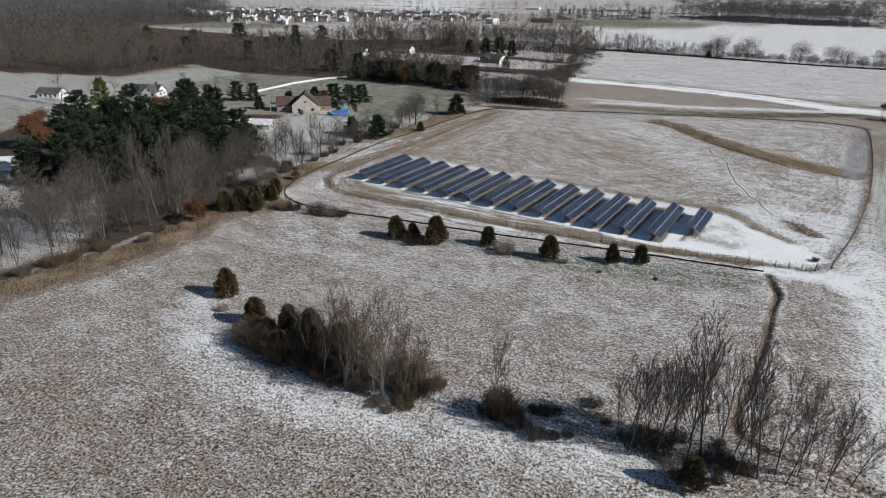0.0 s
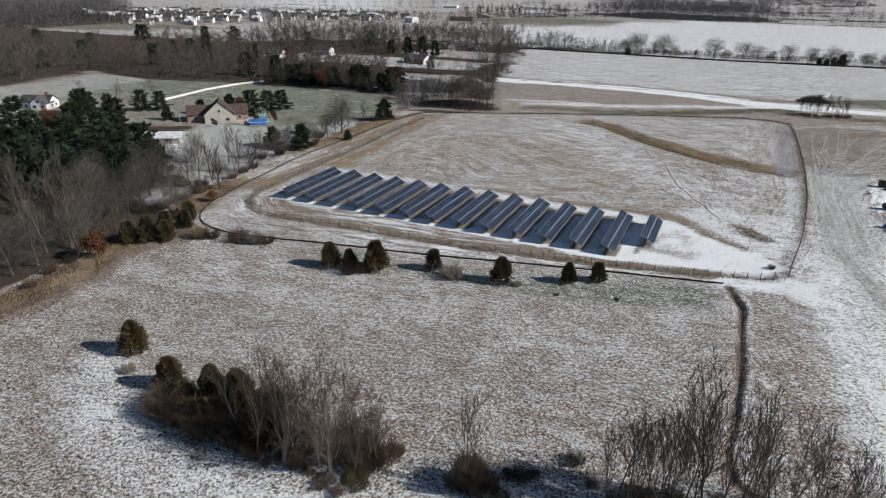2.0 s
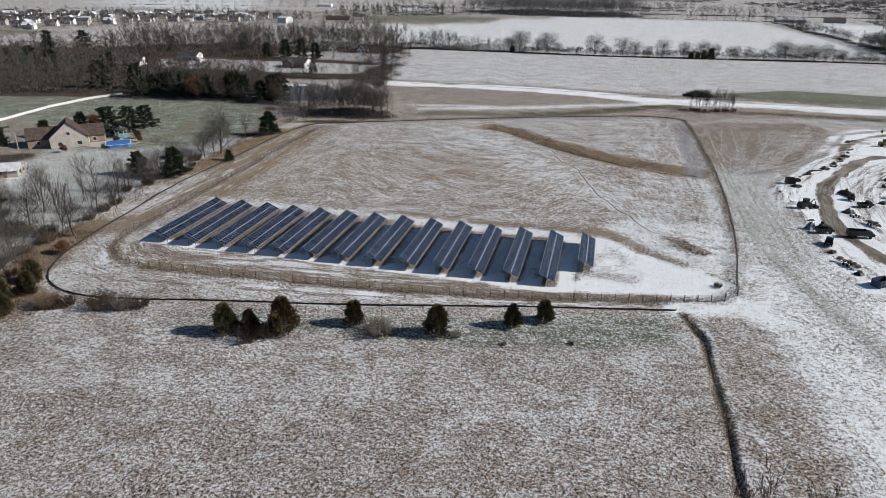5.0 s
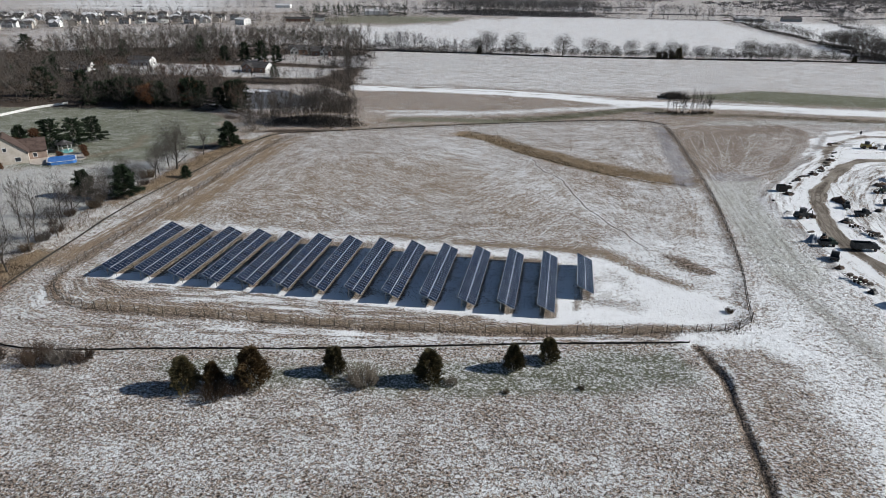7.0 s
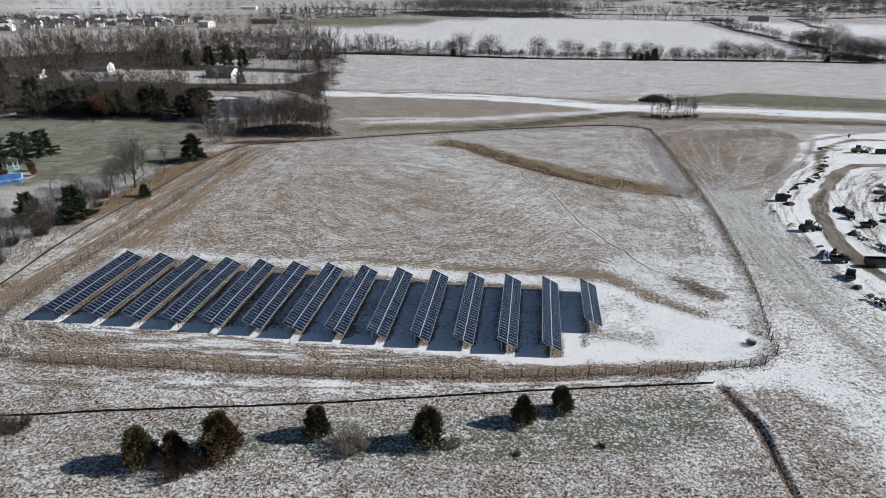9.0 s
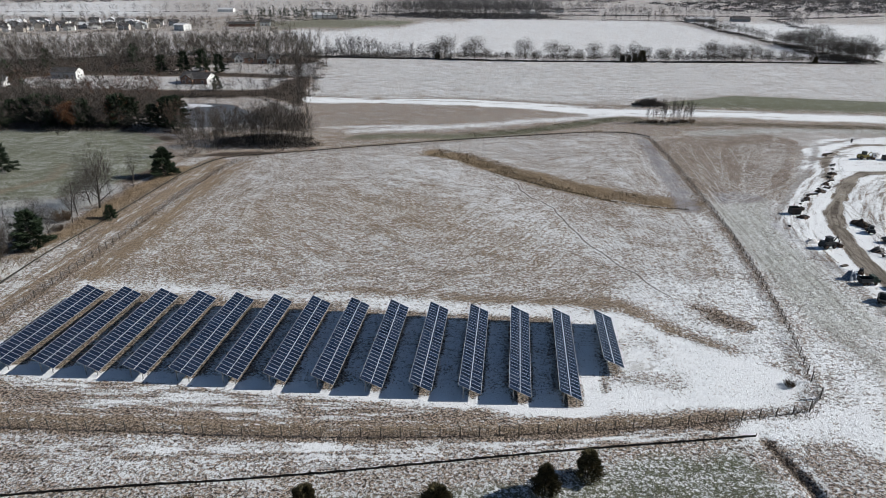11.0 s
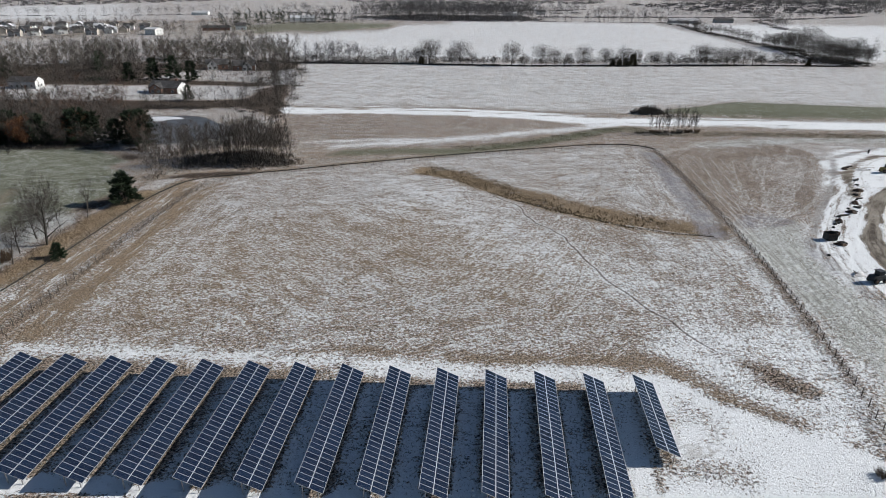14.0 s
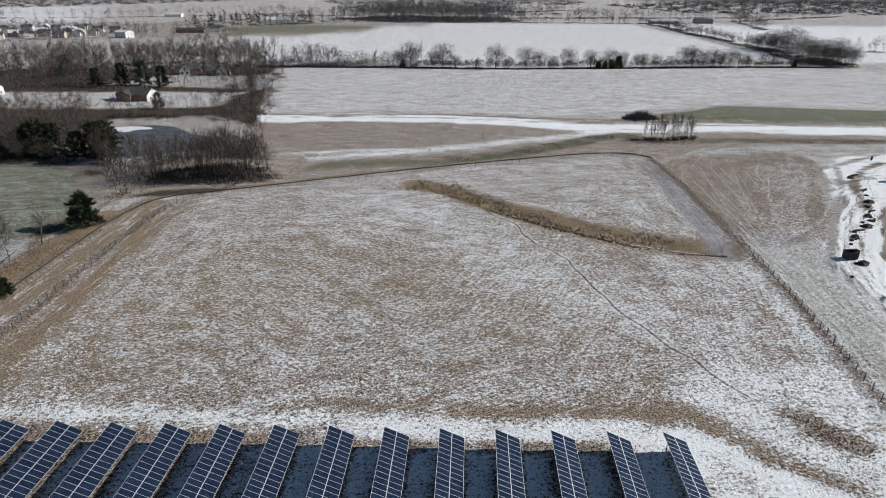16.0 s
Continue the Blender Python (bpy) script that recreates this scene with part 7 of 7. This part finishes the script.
def loader(label, x, y, turn, paint, size=1.0):
    """A wheeled digger: body, cab, folded boom and bucket."""
    b = yard_thing("loader", label, "machine", x, y, turn)
    b.matrix_basis = b.matrix_basis @ Matrix.Scale(size, 4)
    piece("body", Shape().prism([(-2.2, 0.7), (1.6, 0.7), (1.9, 1.2), (1.5, 1.9), (-2.0, 2.0), (-2.3, 1.3)], -0.95, 0.95, 0, pose(0, 0, 0, 0, 0, -90)).mesh("body", paint), b)
    cab = piece("cab", Shape().box(-0.8, -0.75, 1.95, 0.7, 0.75, 3.1, 0, None, 0.12).box(-0.95, -0.85, 3.1, 0.85, 0.85, 3.2).mesh("cab", M_DARKPAINT), b)
    piece("window", Shape().box(0.7, -0.6, 2.2, 0.73, 0.6, 3.0).box(-0.6, -0.78, 2.2, 0.5, -0.75, 3.0).mesh("window", M_PANE), cab)
    piece("boom", Shape().tube([(1.4, 0, 1.7), (2.6, 0, 3.0), (3.5, 0, 1.6), (3.6, 0, 0.8)], [0.2, 0.18, 0.15, 0.12], 5).mesh("boom", paint), b)
    piece("bucket", Shape().prism([(3.0, 0.05), (4.1, 0.05), (4.2, 0.9), (3.5, 1.0), (3.0, 0.6)], -1.1, 1.1, 0, pose(0, 0, 0, 0, 0, -90)).mesh("bucket", M_RUST), b)
    for wx, r in ((1.2, 0.6), (-1.4, 0.78)):
        for s in (-1, 1):
            wheel_part(b, wx, s * 1.05, r, 0.45)
    return b


def trailer(label, x, y, turn, long=6.0, load=True):
    b = yard_thing("trailer", label, "trailer", x, y, turn)
    frame_shape = Shape().box(-long / 2, -1.05, 0.65, long / 2, -0.93, 0.8).box(-long / 2, 0.93, 0.65, long / 2, 1.05, 0.8)
    for k in range(7):
        q = -long / 2 + long * k / 6
        frame_shape.box(q - 0.06, -0.93, 0.66, q + 0.06, 0.93, 0.78)
    piece("frame", frame_shape.mesh("frame", M_RUST), b)
    piece("drawbar", Shape().tube([(long / 2, -0.9, 0.7), (long / 2 + 1.5, 0, 0.6), (long / 2, 0.9, 0.7)], 0.07, 5).mesh("drawbar", M_RUST), b)
    if load:
        rng = random.Random(int(x * 10))
        for k in range(5):
            q = -long / 2 + 0.6 + (long - 1.6) * k / 4
            piece("load", Shape().box(-0.5, -0.7, 0.8, 0.5, 0.7, 0.8 + rng.uniform(0.3, 1.1), 0, None, 0.1).mesh("load", rng.choice((M_DARKPAINT, M_RUST, M_TIMBER))), b, pose(q, rng.uniform(-0.2, 0.2), 0, 0, 0, rng.uniform(-25, 25)))
    for wx in (-0.7, 0.5):
        for s in (-1, 1):
            wheel_part(b, wx, s * 1.2, 0.4, 0.25)
    return b


def skip(label, x, y, turn, w=3.4, d=2.6, h=2.4, mat=None):
    b = yard_thing("skip_container", label, "container", x, y, turn)
    s = Shape().box(-w / 2, -d / 2, 0.1, w / 2, d / 2, 0.25)
    for k in (-1, 1):
        s.box(-w / 2, k * d / 2 - 0.04, 0.25, w / 2, k * d / 2 + 0.04, h).box(k * w / 2 - 0.04, -d / 2 + 0.04, 0.25, k * w / 2 + 0.04, d / 2 - 0.04, h)
    piece("body", s.mesh("body", mat or M_DARKPAINT), b)
    rib = Shape().box(-0.05, -0.06, 0.2, 0.05, 0.06, h - 0.05).mesh("rib", M_RUST)
    for k in range(5):
        for sd in (-1, 1):
            piece("rib", rib, b, pose(-w / 2 + 0.2 + (w - 0.4) * k / 4, sd * (d / 2 + 0.1), 0))
    piece("rim", Shape().box(-w / 2 - 0.1, -d / 2 - 0.1, h, w / 2 + 0.1, -d / 2 + 0.06, h + 0.1).box(-w / 2 - 0.1, d / 2 - 0.06, h, w / 2 + 0.1, d / 2 + 0.1, h + 0.1).mesh("rim", M_RUST), b)
    return b


def heap_mesh(name, seed, w, d, h, mat, rough=0.25):
    """A lumpy mound."""
    rng = np.random.default_rng(seed)
    k = 15
    gx, gy = np.meshgrid(np.linspace(-1, 1, k), np.linspace(-1, 1, k))
    r = np.hypot(gx, gy)
    z = np.clip(1 - r * (1 + 0.2 * np.sin(4 * np.arctan2(gy, gx) + seed)), 0, 1) ** 0.8 * h * (1 + rng.normal(0, rough, gx.shape)) - 0.06
    v = np.stack([gx * w / 2, gy * d / 2, z], 2).reshape(-1, 3)
    i = (np.arange(k - 1)[:, None] * k + np.arange(k - 1)[None, :]).ravel()
    return bulk(name, v, np.stack([i, i + 1, i + k + 1, i + k], 1), [mat])


def heap(label, x, y, turn, w, d, h, seed, mat, bars=7):
    """A scrap heap: a mound with beams and plates sticking out."""
    b = yard_thing("scrap_heap", label, "scrap", x, y, turn, "scrap in the yard")
    piece("mound", heap_mesh("mound", seed, w, d, h, mat), b)
    rng = random.Random(seed)
    for k in range(bars):
        L = rng.uniform(0.8, 2.2)
        bar = Shape().box(-L / 2, -0.08, -0.06, L / 2, 0.08, 0.06) if k % 3 else Shape().box(-L / 3, -L / 4, -0.03, L / 3, L / 4, 0.03)
        piece("beam" if k % 3 else "plate", bar.mesh("beam", rng.choice((M_RUST, M_DARKPAINT, M_TIMBER))), b, pose(rng.uniform(-w, w) * 0.3, rng.uniform(-d, d) * 0.3, h * rng.uniform(0.3, 0.75), rng.uniform(-25, 25), rng.uniform(-30, 30), rng.uniform(0, 180)))
    return b


def tyre(x, y, seed):
    rng = random.Random(seed)
    b = yard_thing("tyre", "old black tyre lying in snow", "tyre", x, y, rng.uniform(0, 180), "tyres in the yard")
    r, w = rng.uniform(0.5, 0.85), 0.32
    s = Shape()
    for k in range(16):
        a0, a1 = 2 * math.pi * k / 16, 2 * math.pi * (k + 1) / 16
        ring = [(r * 0.55, 0.02), (r * 0.9, 0.0), (r, w * 0.3), (r, w * 0.7), (r * 0.9, w), (r * 0.55, w * 0.96)]
        for (ra, za), (rb, zb) in zip(ring, ring[1:] + ring[:1]):
            s.face([(math.cos(a0) * ra, math.sin(a0) * ra, za), (math.cos(a0) * rb, math.sin(a0) * rb, zb), (math.cos(a1) * rb, math.sin(a1) * rb, zb), (math.cos(a1) * ra, math.sin(a1) * ra, za)])
    piece("tread", s.mesh("tread", M_RUBBER), b)
    return b


def timber(x, y, turn, seed):
    rng = random.Random(seed)
    b = yard_thing("timber_stack", "short stack of dark weathered timbers on snow", "timber", x, y, turn, "timber in the yard")
    for k in range(5):
        L = rng.uniform(1.6, 2.6)
        piece("timber", Shape().box(-L / 2, -0.14, 0, L / 2, 0.14, 0.26, 0, None, 0.03).mesh("timber", rng.choice((M_TIMBER, M_DARKPAINT))), b, pose(rng.uniform(-0.2, 0.2), (k % 3 - 1) * 0.34, 0.27 * (k // 3), 0, 0, rng.uniform(-6, 6)))
    return b


skip("dark open-topped steel skip on snow", 32.6, 222.4, 12)
skip("small dark steel bin beside the skip", 35.4, 225.2, 30, 1.5, 1.3, 1.2)
loader("dark wheeled digger parked beside the track", 31.2, 200.4, 20, M_DARKPAINT, 1.15)
heap("snow-dusted tarpaulin heap behind a digger", 29.3, 203.6, 40, 5.5, 3.0, 0.9, 5, M_HEAPSNOW, 2)
truck("dark green truck standing in snow", 31.0, 182.4, 10, M_GREENPAINT, 5.6, 0.9)
heap("peaked grey-blue tarpaulin over machinery", 28.6, 184.4, 20, 3.4, 3.0, 2.6, 8, M_TARP, 0)
loader("rusty small digger beside the track", 31.6, 186.6, 60, M_RUST, 0.6)
truck("long dark truck parked beside the track", 38.2, 181.4, 6, M_DARKPAINT, 8.2, 1.7)
heap("long dark rusty scrap pile on snow", 45.4, 215.6, 115, 8.5, 4.0, 2.0, 19, M_RUST, 14)
loader("black machine beside a container", 45.2, 211.0, 80, M_DARKPAINT, 0.8)
truck("dark pickup truck in the yard", 46.8, 205.4, 15, M_DARKPAINT, 5.2, 0.6)
trailer("long rusty trailer frame on snow", 41.6, 196.4, 120, 7.0, False)
trailer("rusty trailer loaded with dark scrap", 43.8, 191.0, 115, 6.0)
heap("low dark scrap heap beside the trailers", 41.2, 199.5, 10, 5.0, 3.4, 1.5, 11, M_DARKPAINT, 10)
truck("dark old car half covered with snow", 29.8, 174.6, 70, M_DARKPAINT, 4.4, 0.4)
heap("small dark scrap heap on snow", 29.3, 170.2, 30, 3.0, 2.2, 1.0, 12, M_RUST)
trailer("loaded trailer under a blue-grey cover", 30.6, 164.0, 125, 7.5)
heap("dark scrap heap beside a trailer", 31.4, 159.6, 30, 3.0, 2.4, 1.3, 13, M_DARKPAINT)
skip("blue-grey container in the yard", 33.8, 155.0, 35, 5.0, 2.6, 2.2, M_BLUEPAINT)
loader("yellow and dark machine in the snowy yard", 76.5, 280.6, 5, M_YELLOWPAINT, 1.15)
heap("snow-covered scrap heap in the yard", 71.0, 283.0, 10, 7, 3.0, 1.0, 14, M_HEAPSNOW, 8)
heap("snow-covered scrap heap in the yard", 83.0, 286.0, 60, 8, 3.5, 1.2, 15, M_HEAPSNOW, 8)
skip("dark container beside a heap", 84.0, 280.5, 5, 4.5, 2.4, 2.0)
heap("scrap heap dusted with snow", 62.6, 234.0, 20, 6, 4.0, 1.5, 16, M_RUST, 12)
loader("green machine among scrap", 60.4, 227.0, 200, M_GREENPAINT, 0.9)
heap("low scrap heap dusted with snow", 66.0, 240.0, 100, 6, 3, 1.2, 17, M_HEAPSNOW, 9)
heap("dark scrap heap in snow", 52.6, 210.0, 20, 4, 3, 1.1, 18, M_DARKPAINT, 9)
truck("dark truck among scrap", 58.0, 216.0, 15, M_DARKPAINT, 6.0, 1.1)
for i, (x, y) in enumerate([(37.2, 230.4), (38.8, 233), (40.6, 234.8), (42.2, 238.2), (44.4, 239.4), (46.8, 241.6), (47.6, 244.6), (50.2, 245.6), (51.6, 249.2), (53.6, 252.4), (55.4, 256.6), (58.0, 260.4), (60.8, 266.4), (62.4, 271), (65.6, 283.4), (67.4, 285.6), (30.2, 190.4), (33.4, 219.4), (28.0, 213)]):
    if i % 3 == 0:
        tyre(x, y, 200 + i)
    elif i % 3 == 1:
        timber(x, y, 25 + 40 * (i % 4), 200 + i)
    else:
        heap("small snow-dusted scrap pile along the track", x, y, 30 * i, 3.8, 2.6, 1.2, 200 + i, M_RUST, 5)
    if i % 2:
        timber(x + 1.2, y + 0.9, 10 + 50 * (i % 3), 300 + i)
thing("utility_post", "short dark post beside the yard lane", "post", pose(84 * UNIT, 305 * UNIT, 0, 0, 0, 0), data=Shape().box(-0.3, -0.2, -0.2, 0.3, 0.2, 1.5, 0, None, 0.05).mesh("utility_post", M_DARKPAINT))
